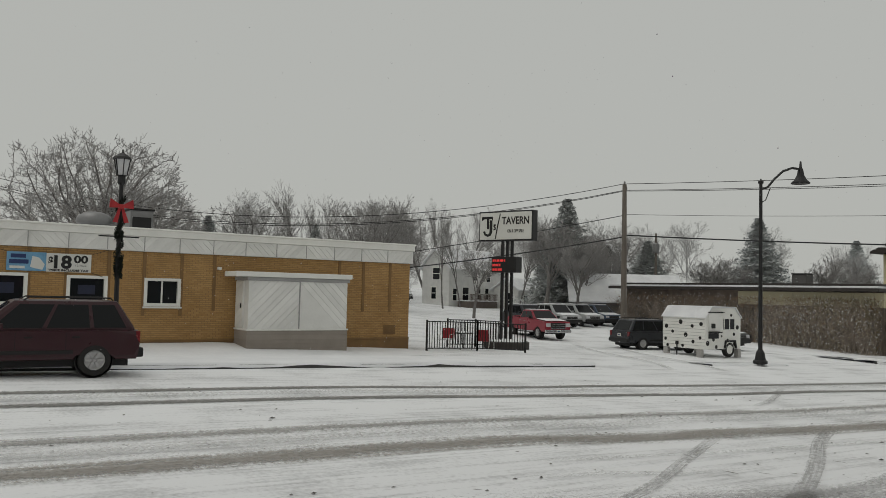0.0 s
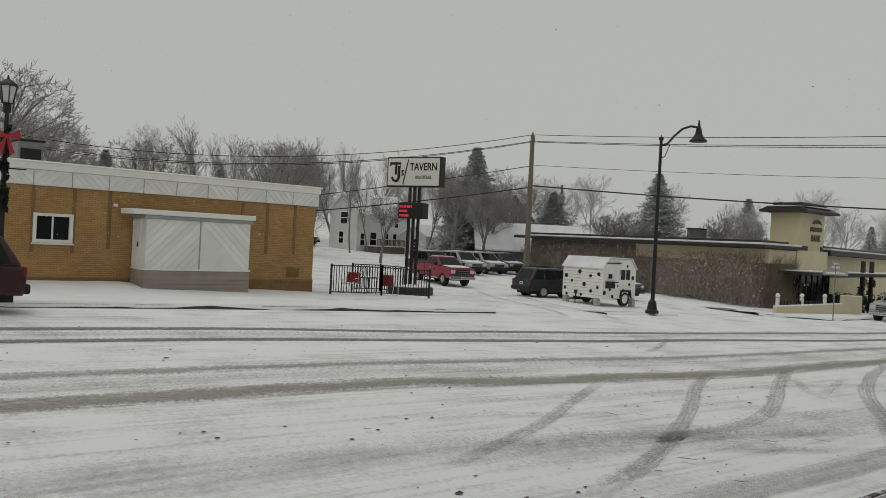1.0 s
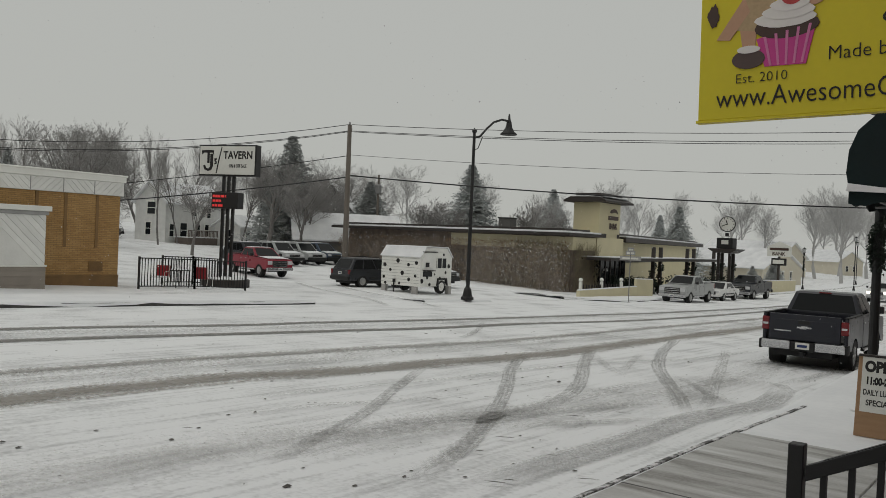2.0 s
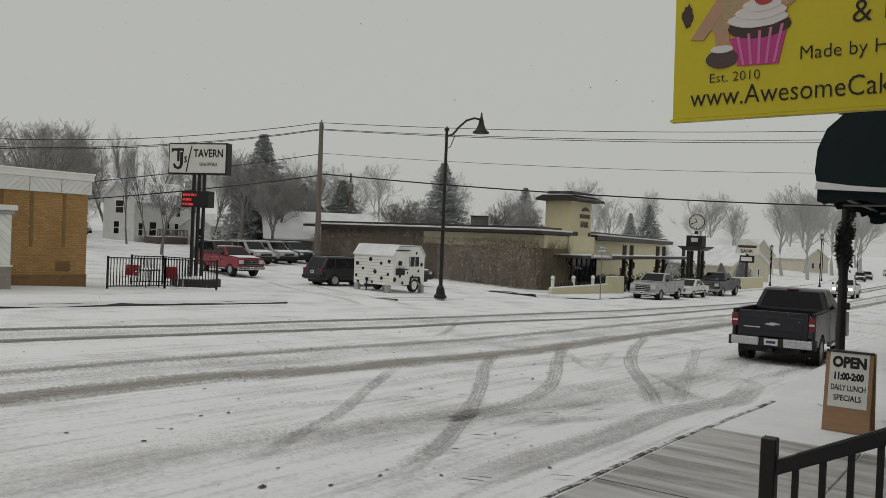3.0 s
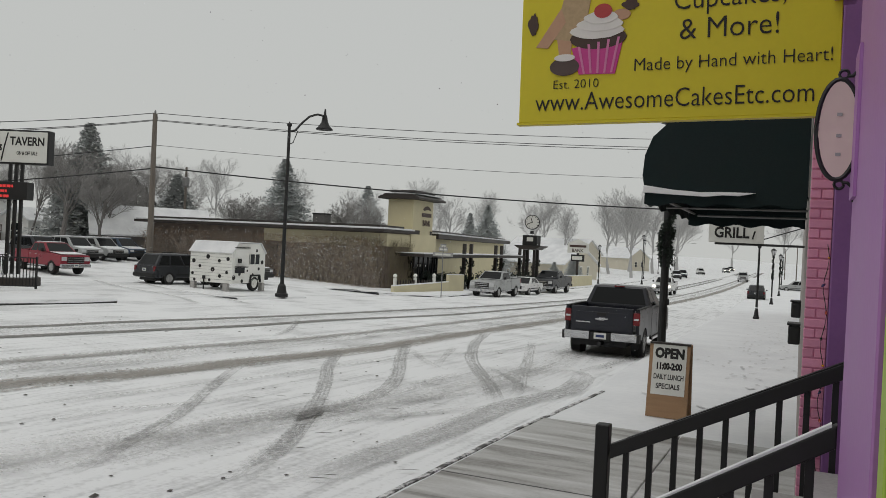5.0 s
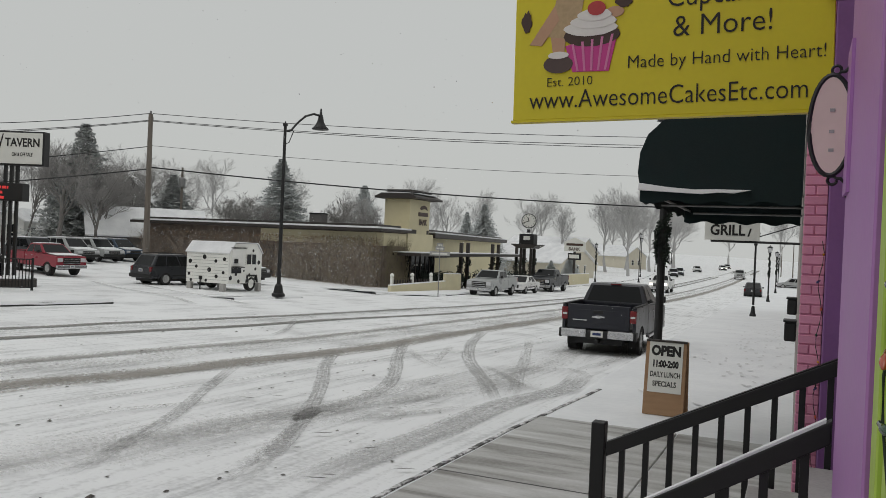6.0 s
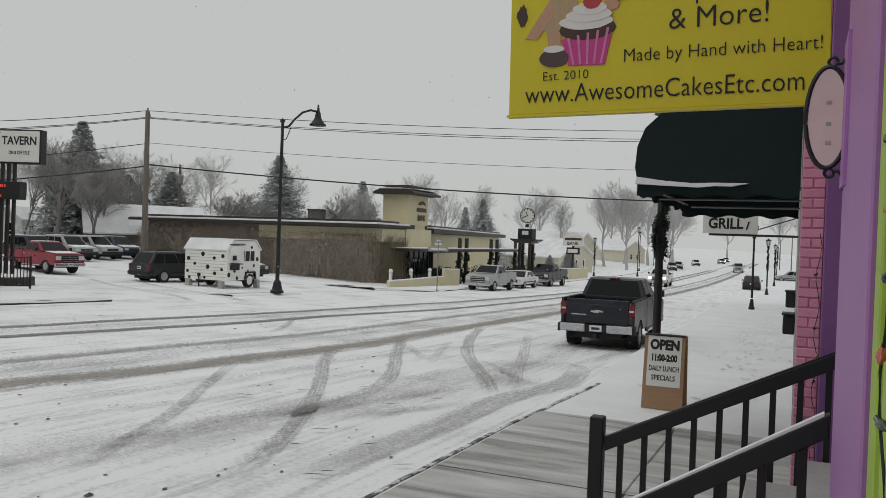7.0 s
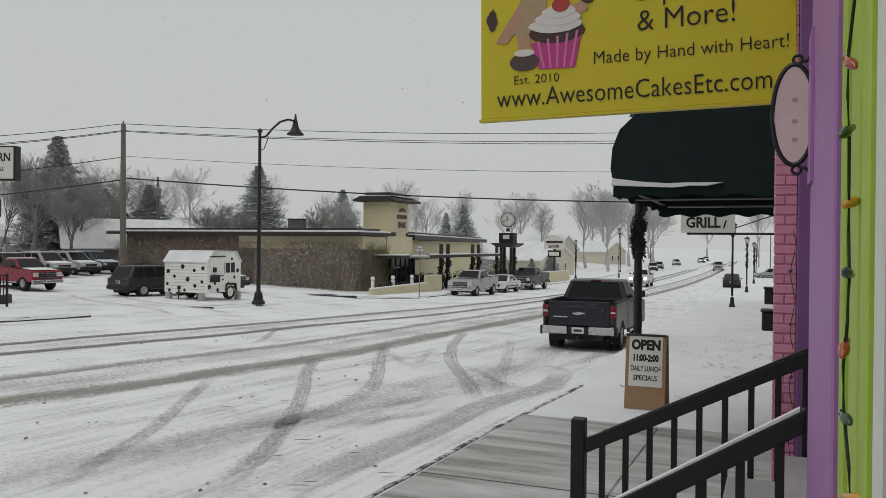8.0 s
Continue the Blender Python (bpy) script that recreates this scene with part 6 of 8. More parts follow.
def wet_concrete(name):
    """Swept concrete: grey slabs with streaks of thin snow drawn across by the broom."""
    m, n, l, p = shader(name)
    tc, mp = n.new("ShaderNodeTexCoord"), n.new("ShaderNodeMapping")
    mp.inputs["Rotation"].default_value = (0, 0, radians(24))
    mp.inputs["Scale"].default_value = (0.5, 3.4, 1)
    l.new(tc.outputs["Object"], mp.inputs[0])
    st, gr = n.new("ShaderNodeTexNoise"), n.new("ShaderNodeTexNoise")
    st.inputs["Scale"].default_value, st.inputs["Detail"].default_value, st.inputs["Distortion"].default_value = 1.0, 7.0, 0.6
    gr.inputs["Scale"].default_value, gr.inputs["Detail"].default_value = 30.0, 5.0
    l.new(mp.outputs[0], st.inputs[0])
    l.new(tc.outputs["Object"], gr.inputs[0])
    ad = n.new("ShaderNodeMath")
    ad.operation, ad.inputs[1].default_value = "MULTIPLY_ADD", 0.15
    l.new(gr.outputs["Fac"], ad.inputs[0])
    l.new(st.outputs["Fac"], ad.inputs[2])
    rp = n.new("ShaderNodeValToRGB")
    e = rp.color_ramp.elements
    e[0].position, e[0].color = 0.40, (0.20, 0.19, 0.175, 1)
    e[1].position, e[1].color = 0.78, (0.62, 0.62, 0.615, 1)
    mid = e.new(0.56)
    mid.color = (0.42, 0.415, 0.40, 1)
    l.new(ad.outputs[0], rp.inputs[0])
    l.new(rp.outputs[0], p.inputs["Base Color"])
    p.inputs["Roughness"].default_value = 0.5
    bump = n.new("ShaderNodeBump")
    bump.inputs["Strength"].default_value, bump.inputs["Distance"].default_value = 0.25, 0.01
    l.new(ad.outputs[0], bump.inputs["Height"])
    l.new(bump.outputs[0], p.inputs["Normal"])
    return m


M["wet_concrete"] = wet_concrete("wet_concrete")
M["kerb_wet"] = mat("kerb_wet", (0.70, 0.705, 0.71), (0.055, 0.053, 0.05), 3.2, 0.7, bump=0.5, fine=24, spread=0.12)
near_pavement()
for yy, zz in ((17.5, 1.12), (14.2, 0.9)):
    mb = empty("wall_box", at(-0.06, yy, zz), "small black metal box fixed to the pink wall", "mailbox")
    part("body", box(-0.12, 0.06, -0.18, 0.18, 0, 0.3, 0.03), M["black_metal"], mb)
    part("lid", box(-0.14, 0.06, -0.2, 0.2, 0.305, 0.34, 0.01), M["black_metal"], mb)


# ---- vehicles (local axes: x forward, y to its left, z up from the ground) ----
def arc(cx, r, z, n=9):
    return [(cx + r * math.cos(a), max(z, 0.36 + r * math.sin(a))) for a in (math.pi * k / (n - 1) for k in range(n))]


def cabin(bm, bottom, top, wb, wt, zb, zt, bevel=0.05):
    """A glasshouse block: bottom and top spans in x, half widths below and above."""
    (a, b), (c, d) = bottom, top
    v = [bm.verts.new(p) for p in ((a, -wb, zb), (b, -wb, zb), (b, wb, zb), (a, wb, zb), (c, -wt, zt), (d, -wt, zt), (d, wt, zt), (c, wt, zt))]
    for f in ((0, 3, 2, 1), (4, 5, 6, 7), (0, 1, 5, 4), (1, 2, 6, 5), (2, 3, 7, 6), (3, 0, 4, 7)):
        bm.faces.new([v[i] for i in f])
    bmesh.ops.bevel(bm, geom=bm.edges[:], offset=bevel, segments=2, affect="EDGES", profile=0.6)
    return bm


def pane_on(corners, u0, u1, v0, v1, lift=0.012, lean0=0.0, lean1=0.0):
    """A thin pane on the patch of four corners (low left, low right, high right, high left)."""
    a, b, c, d = (Vector(p) for p in corners)
    n = (b - a).cross(d - a).normalized()
    P = lambda u, v: (a.lerp(b, u)).lerp(d.lerp(c, u), v)
    q = [P(u0, v0), P(u1, v0), P(u1 + lean1, v1), P(u0 + lean0, v1)]
    bm = bmesh.new()
    lo, hi = [bm.verts.new(p - n * 0.02) for p in q], [bm.verts.new(p + n * lift) for p in q]
    bm.faces.new(hi)
    bm.faces.new(lo[::-1])
    for i in range(4):
        j = (i + 1) % 4
        bm.faces.new((lo[i], lo[j], hi[j], hi[i]))
    return bm


def wheel(parent, x, y, r, w=0.25, rim=None):
    s = 1 if y > 0 else -1
    turn = at(x, y, r) @ pose(0, 0, 0, -90 * s, 0, 0)
    tyre = part("wheel", moved(lathe(((r * 0.62, -w / 2), (r * 0.95, -w / 2), (r, -w / 4), (r, w / 4), (r * 0.95, w / 2), (r * 0.64, w / 2), (r * 0.62, w / 2 - 0.08), (0.02, w / 2 - 0.08)), 24), turn), M["rubber"], parent)
    part("rim", moved(lathe(((r * 0.62, 0.0), (r * 0.63, w / 2 - 0.01), (r * 0.56, w / 2 - 0.03), (r * 0.2, w / 2 - 0.05), (r * 0.12, w / 2 - 0.01), (0.01, w / 2 - 0.01)), 20), turn), rim or M["rim_grey"], tyre, "grey metal rim")
    for k in range(6):
        part("spoke", moved(box(r * 0.14, r * 0.58, -0.03, 0.03, w / 2 - 0.045, w / 2 - 0.005), turn @ pose(0, 0, 0, 0, 0, 60 * k)), M["rim_grey"], tyre)
    part("wheel_well", moved(lathe(((0.05, -w / 2 - 0.03), (r * 1.16, -w / 2 - 0.03), (r * 1.16, w / 2 - 0.09), (r * 1.12, w / 2 - 0.09), (r * 1.1, -w / 2), (0.05, -w / 2)), 20), turn), M["black_plastic"], tyre)


def plate(parent, x, y0, z, facing):
    p = part("number_plate", box(x - 0.008, x + 0.008, y0 - 0.16, y0 + 0.16, z - 0.08, z + 0.08), M["sign_white"], parent, "pale number plate")
    part("plate_bar", box(x + facing * 0.008 - 0.003, x + facing * 0.008 + 0.003, y0 - 0.11, y0 + 0.11, z - 0.035, z + 0.03), M["navy_paint"], p)


def pickup(m, skin, label, lit=False, chrome_bumper=True, snow=False, group="", scale=1.0):
    c = empty("pickup_truck", m @ Matrix.Scale(scale, 4), label, "pickup truck", group)
    r, xf, xr, w = 0.405, 1.85, -1.8, 0.98
    # lower body: bonnet and cab in one side outline
    low = [(-0.72, 0.5), *[p for p in arc(xf, 0.5, 0.5)[::-1]], (2.75, 0.5), (2.86, 0.62), (2.88, 1.0), (2.8, 1.16), (1.25, 1.28), (-0.72, 1.33)]
    part("body", prism(low, -w, w, bevel=0.05), skin, c)
    # bed: sides with arches, floor, tailgate
    side = [(-2.82, 0.55), *[p for p in arc(xr, 0.5, 0.55)[::-1]], (-0.735, 0.55), (-0.735, 1.36), (-2.82, 1.36)]
    for s in (-1, 1):
        part("bed_side", prism(side, s * w - (0.0 if s > 0 else -0.0), s * (w - 0.09), bevel=0.02), skin, c)
        part("bed_rail", box(-2.82, -0.74, s * w - 0.05 - 0.05 * s, s * w + 0.05 - 0.05 * s, 1.362, 1.39, 0.006), M["black_plastic"], c)
    part("bed_floor", box(-2.75, -0.74, -w + 0.1, w - 0.1, 0.72, 0.78), M["black_plastic"], c)
    gate = part("tailgate", box(-2.885, -2.81, -w + 0.16, w - 0.16, 0.74, 1.385, 0.02), skin, c)
    part("tailgate_panel", box(-2.895, -2.886, -w + 0.28, w - 0.28, 0.9, 1.25, 0.004), skin, gate)
    part("tailgate_handle", box(-2.91, -2.896, -0.13, 0.13, 1.16, 1.24, 0.004), M["black_plastic"], gate)
    part("badge", prism([(-0.17, 1.055), (-0.06, 1.055), (-0.06, 1.035), (0.09, 1.035), (0.09, 1.05), (0.17, 1.05), (0.15, 1.09), (0.06, 1.09), (0.06, 1.11), (-0.09, 1.11), (-0.09, 1.095), (-0.17, 1.095)], -2.905, -2.896, "x"), M["chrome"], gate, "small chrome badge")
    part("badge_bar", box(-2.898, -2.894, 0.3, 0.68, 0.955, 0.985), M["chrome"], gate)
    for s in (-1, 1):
        tl = part("tail_light", box(-2.87, -2.72, s * w - 0.085 - 0.075 * s, s * w + 0.085 - 0.075 * s, 0.96, 1.29, 0.02), M["tail_red"], c, "red tail light")
        part("reverse_lens", box(-2.876, -2.868, s * (w - 0.08) - 0.06, s * (w - 0.08) + 0.06, 1.09, 1.14), M["lens"], tl)
    bump = part("rear_bumper", box(-3.02, -2.83, -w + 0.02, -0.28, 0.52, 0.74, 0.04), M["chrome"] if chrome_bumper else M["black_plastic"], c, "chrome rear bumper")
    part("bumper_half", box(-3.02, -2.83, 0.28, w - 0.02, 0.52, 0.74, 0.04), M["chrome"] if chrome_bumper else M["black_plastic"], bump)
    part("bumper_centre", box(-2.99, -2.83, -0.278, 0.278, 0.5, 0.72, 0.02), M["black_plastic"], bump)
    plate(c, -2.998, 0.0, 0.63, -1)
    for s in (-1, 1):
        part("bumper_corner", box(-2.99, -2.72, s * w - 0.04, s * w + 0.04, 0.5, 0.73, 0.02), M["black_plastic"], bump)
    part("tow_hitch", box(-3.08, -2.7, -0.05, 0.05, 0.38, 0.48, 0.01), M["black_metal"], c)
    part("rear_axle", swept([(xr, -0.8, 0.42), (xr, 0, 0.4), (xr, 0.8, 0.42)], 0.07, 8), M["black_metal"], c)
    part("underbody", box(-2.7, 2.6, -0.62, 0.62, 0.34, 0.6), M["black_plastic"], c)
    # cab
    bm = cabin(bmesh.new(), (-0.74, 1.42), (-0.5, 0.62), 0.95, 0.74, 1.3, 1.88, 0.06)
    cab = part("cab", bm, skin, c)
    S = lambda s: ((-0.74, s * 0.95, 1.3), (1.42, s * 0.95, 1.3), (0.62, s * 0.74, 1.88), (-0.5, s * 0.74, 1.88))
    for s in (-1, 1):
        k = S(s)
        q = k if s < 0 else (k[1], k[0], k[3], k[2])
        a0, a1 = (0.08, 0.42) if s < 0 else (0.58, 0.92)
        b0, b1 = (0.455, 0.90) if s < 0 else (0.10, 0.545)
        part("side_window", pane_on(q, a0, a1, 0.1, 0.86, 0.008), M["car_glass"], cab)
        part("side_window", pane_on(q, b0, b1, 0.1, 0.86, 0.008), M["car_glass"], cab)
        part("door_handle", box(0.02, 0.2, s * w - 0.012, s * w + 0.025, 1.13, 1.17, 0.006), M["chrome"], c)
        part("door_handle", box(-0.62, -0.46, s * w - 0.012, s * w + 0.025, 1.13, 1.17, 0.006), M["chrome"], c)
        part("door_seam", box(0.27, 0.282, s * w - 0.004, s * w + 0.003, 0.58, 1.27), M["black_plastic"], c)
        part("side_mirror", box(1.0, 1.14, s * 1.12 - 0.09, s * 1.12 + 0.09, 1.33, 1.52, 0.03), M["black_plastic"], c)
        part("rocker_step", box(-0.7, 1.3, s * w - 0.06, s * w + 0.05, 0.42, 0.5, 0.015), M["chrome"] if chrome_bumper else M["black_plastic"], c)
    part("rear_window", pane_on(((-0.74, 0.95, 1.3), (-0.74, -0.95, 1.3), (-0.5, -0.74, 1.88), (-0.5, 0.74, 1.88)), 0.07, 0.93, 0.13, 0.9, 0.008), M["car_glass"], cab)
    part("windscreen", pane_on(((1.42, -0.95, 1.3), (1.42, 0.95, 1.3), (0.62, 0.74, 1.88), (0.62, -0.74, 1.88)), 0.06, 0.94, 0.08, 0.92, 0.008), M["car_glass"], cab)
    part("brake_light", box(-0.54, -0.5, -0.15, 0.15, 1.85, 1.885), M["tail_red"], cab)
    if snow:
        part("roof_snow", box(-0.42, 0.55, -0.66, 0.66, 1.885, 1.93, 0.02), M["snow"], cab)
        part("bonnet_snow", moved(box(1.4, 2.65, -0.8, 0.8, 0, 0.02, 0.008), at(0, 0, 1.42) @ pose(0, 0, 0, 0, 4.4, 0)), M["snow"], c)
    # front
    g = part("grille", box(2.87, 2.915, -0.55, 0.55, 0.68, 1.08, 0.015), M["black_plastic"], c)
    for z in (0.74, 0.87, 1.0):
        part("grille_bar", box(2.915, 2.93, -0.54, 0.54, z - 0.022, z + 0.022), M["chrome"], g)
    for s in (-1, 1):
        part("headlight", box(2.78, 2.9, s * 0.75 - 0.17, s * 0.75 + 0.17, 0.82, 1.06, 0.02), M["headlight"] if lit else M["lens"], c, "clear headlight")
    part("front_bumper", box(2.8, 2.98, -w, w, 0.42, 0.64, 0.04), M["chrome"] if chrome_bumper else skin, c)
    plate(c, 2.985, 0.0, 0.54, 1)
    for x in (xf, xr):
        for s in (-1, 1):
            wheel(c, x, s * (w - 0.13), r)
    return c


def car(m, skin, label, kind="suv", lit=False, snow=True, name="car", group="", length=4.5, width=1.84, rack=False, rim=None, scale=1.0):
    """A closed car: suv (upright tail) or sedan (boot)."""
    c = empty(name, m @ Matrix.Scale(scale, 4), label, "car", group)
    h, w, r = length / 2, width / 2, 0.35 if kind == "suv" else 0.32
    xf, xr = h - 0.9, -h + 0.95
    belt = 1.02 if kind == "suv" else 0.92
    a_ = r + 0.075
    low = [(-h + 0.05, 0.36), *arc_at(xr, a_, 0.36, r)[::-1], *arc_at(xf, a_, 0.36, r)[::-1], (h - 0.12, 0.36), (h, 0.5), (h, 0.74), (h - 0.1, 0.86), (h - 1.15, belt), (-h + 0.9, belt), (-h + 0.03, belt - (0.0 if kind == "suv" else 0.02)), (-h, 0.72), (-h, 0.5)]
    part("body", prism(low, -w, w, bevel=0.09), skin, c)
    roof = 1.68 if kind == "suv" else 1.42
    bot, top = ((-h + 0.05, h - 1.12), (-h + 0.48, h - 1.95)) if kind == "suv" else ((-h + 0.62, h - 1.2), (-h + 1.35, h - 2.1))
    wt = w - (0.2 if kind == "suv" else 0.26)
    wb = w - 0.05
    cab = part("cabin", cabin(bmesh.new(), bot, top, wb, wt, belt - 0.03, roof, 0.1), skin, c)
    zb = belt - 0.03
    for s in (-1, 1):
        k = ((bot[0], s * wb, zb), (bot[1], s * wb, zb), (top[1], s * wt, roof), (top[0], s * wt, roof))
        q = k if s < 0 else (k[1], k[0], k[3], k[2])
        spans = ((0.06, 0.27), (0.30, 0.57), (0.60, 0.90)) if kind == "suv" else ((0.16, 0.5), (0.53, 0.86))
        for u0, u1 in spans:
            if s > 0:
                u0, u1 = 1 - u1, 1 - u0
            part("side_window", pane_on(q, u0, u1, 0.12, 0.86, 0.008), M["car_glass"], cab)
        part("side_mirror", box(h - 1.75, h - 1.62, s * (w + 0.1) - 0.09, s * (w + 0.1) + 0.09, belt + 0.02, belt + 0.16, 0.025), skin, c)
        for x in (-0.05, -1.0):
            part("door_handle", box(x, x + 0.16, s * w - 0.012, s * w + 0.022, belt - 0.17, belt - 0.135, 0.006), M["black_plastic"], c)
        for x in (0.28, -0.72):
            part("door_seam", box(x - 0.006, x + 0.006, s * w - 0.004, s * w + 0.003, 0.45, belt - 0.05), M["black_plastic"], c)
        part("side_trim", box(xr + 0.45, xf - 0.45, s * w - 0.01, s * w + 0.018, 0.5, 0.58, 0.006), M["black_plastic"], c)
        part("tail_light", box(-h - 0.012, -h + 0.1, s * (w - 0.1) - 0.09, s * (w - 0.1) + 0.09, 0.74, 1.0 if kind == "suv" else 0.88, 0.02), M["tail_red"], c, "red tail light")
        part("headlight", box(h - 0.12, h + 0.012, s * (w - 0.25) - 0.17, s * (w - 0.25) + 0.17, 0.64, 0.8, 0.02), M["headlight"] if lit else M["lens"], c, "clear headlight")
        if rack:
            part("roof_rail", swept([(top[0] + 0.1, s * (wt - 0.08), roof), (top[0] + 0.15, s * (wt - 0.08), roof + 0.06), (top[1] - 0.3, s * (wt - 0.08), roof + 0.06), (top[1] - 0.2, s * (wt - 0.08), roof)], 0.018, 6), M["black_plastic"], c)
    part("rear_window", pane_on(((bot[0], wb, zb), (bot[0], -wb, zb), (top[0], -wt, roof), (top[0], wt, roof)), 0.09, 0.91, 0.14, 0.88, 0.008), M["car_glass"], cab)
    part("windscreen", pane_on(((bot[1], -wb, zb), (bot[1], wb, zb), (top[1], wt, roof), (top[1], -wt, roof)), 0.07, 0.93, 0.08, 0.92, 0.008), M["car_glass"], cab)
    g = part("grille", box(h - 0.02, h + 0.02, -w + 0.45, w - 0.45, 0.6, 0.78, 0.01), M["black_plastic"], c)
    part("grille_bar", box(h + 0.02, h + 0.03, -w + 0.46, w - 0.46, 0.68, 0.7), M["chrome"], g)
    part("rear_bumper", box(-h - 0.1, -h + 0.1, -w + 0.02, w - 0.02, 0.4, 0.62, 0.05), M["black_plastic"], c)
    part("front_bumper", box(h - 0.1, h + 0.08, -w + 0.02, w - 0.02, 0.34, 0.56, 0.05), M["black_plastic"] if kind == "suv" else skin, c)
    plate(c, -h - 0.012 if kind == "suv" else -h - 0.105, 0.0, 0.8 if kind == "suv" else 0.52, -1)
    part("underbody", box(-h + 0.2, h - 0.2, -w + 0.25, w - 0.25, 0.2, 0.42), M["black_plastic"], c)
    if snow:
        part("roof_snow", box(top[0] + 0.06, top[1] - 0.04, -wt + 0.05, wt - 0.05, roof + 0.003, roof + 0.045, 0.018), M["snow"], cab)
        part("bonnet_snow", moved(box(0, 0.95, -w + 0.12, w - 0.12, 0, 0.025, 0.008), at(h - 1.12, 0, belt + 0.004) @ pose(0, 0, 0, 0, math.degrees(math.atan2(belt - 0.86, 1.05)), 0)), M["snow"], c)
    for x in (xf, xr):
        for s in (-1, 1):
            wheel(c, x, s * (w - 0.1), r, 0.22, rim)
    return c


def arc_at(cx, r, z, axle, n=9):
    return [(cx + r * math.cos(a), max(z, axle + r * math.sin(a))) for a in (math.pi * k / (n - 1) for k in range(n))]


def park(x, y, heading):
    """heading in degrees from +x, counter-clockwise."""
    return at(x, y, ground_z(x, y) + 0.012) @ pose(0, 0, 0, 0, 0, heading)


NAVY, SILVER, CHARCOAL = paint("navy_car_paint", (0.005, 0.006, 0.014)), paint("silver_car_paint", (0.36, 0.37, 0.37)), paint("charcoal_car_paint", (0.018, 0.020, 0.025))
RED, MAROON, WHITE, BLUE = paint("red_car_paint", (0.26, 0.013, 0.03)), paint("maroon_car_paint", (0.034, 0.006, 0.010), 0.06), paint("white_car_paint", (0.68, 0.68, 0.67)), paint("blue_car_paint", (0.05, 0.075, 0.12))
BLACKP = paint("black_car_paint", (0.012, 0.012, 0.013))
pickup(park(-4.64, 23.09, 91), NAVY, "dark navy crew-cab pickup parked at the kerb, tail lights off", scale=0.96)
pickup(park(-19.67, 53.79, -91), SILVER, "silver pickup parked before the bank, facing the traffic", scale=0.93)
pickup(park(-20.24, 69.74, -91), CHARCOAL, "dark grey pickup parked before the bank", scale=1.02)
pickup(park(-37.6, 31.7, -10), RED, "red crew-cab pickup with a chrome bumper in the lot", snow=True, scale=0.86)
car(park(-20.1, 61.5, -91), WHITE, "white saloon car parked between two pickups", "sedan", snow=False, name="saloon_car", scale=0.95)
car(park(-20.55, 2.37, -92.5), MAROON, "dark maroon estate car parked at the far kerb", "suv", snow=False, rack=True, length=4.55, width=1.75, rim=M["rim_grey"])
car(park(-29.1, 32.3, 80), CHARCOAL, "dark grey off-road car parked beside the white trailer", "suv", snow=False, rack=True, rim=M["rim_grey"], scale=0.9)
car(park(-30.1, 37.7, 8), BLACKP, "black off-road car behind the trailer", "suv", snow=True)
car(park(-43.89, 36.17, -8), CHARCOAL, "dark off-road car with snow on its roof", "suv", group="cars in the lot", scale=0.94)
car(park(-46.01, 40.72, -8), SILVER, "silver off-road car with snow on its roof", "suv", group="cars in the lot", scale=0.95)
car(park(-47.03, 43.98, -8), SILVER, "pale silver car with snow on its bonnet", "suv", group="cars in the lot", scale=0.95)
car(park(-48.14, 47.12, -8), BLUE, "dark blue car with snow on its roof", "suv", group="cars in the lot", scale=0.95)
car(park(-50.7, 45.61, 10), WHITE, "white car with a snowy roof", "sedan", group="cars in the lot", scale=0.95)
car(park(-4.1, 89.4, 91), CHARCOAL, "dark off-road car parked at the kerb, seen from behind", "suv", snow=False, scale=0.92)
pickup(park(-10.4, 169.5, -86), SILVER, "silver pickup coming up the far lane", scale=0.97)
pickup(park(-12.9, 86.5, -89), WHITE, "white pickup with lit headlights on the street", lit=True, scale=0.95)
for x, y, hd, sk, lb, li in ((-22.2, 172, -80, BLUE, "dark blue car parked far down the street", False), (-21.5, 158, -80, CHARCOAL, "dark car parked far down the street", False), (-23.5, 216, -75, WHITE, "white car parked far down the street", False), (-21.0, 262, -74, SILVER, "car with lit headlights far down the street", True), (-22.5, 300, -74, CHARCOAL, "dark car with lit headlights far down the street", True), (-0.6, 129, 180, SILVER, "silver car turning out of a side street", False), (-68.5, 37.3, 10, SILVER, "silver car parked beside the white house", False), (-70.6, 40.8, 10, CHARCOAL, "dark car parked beside the white house", False)):
    car(park(x, y, hd), sk, lb, "suv", lit=li, scale=0.93, group="cars down the street" if x > -50 else "cars by the house")


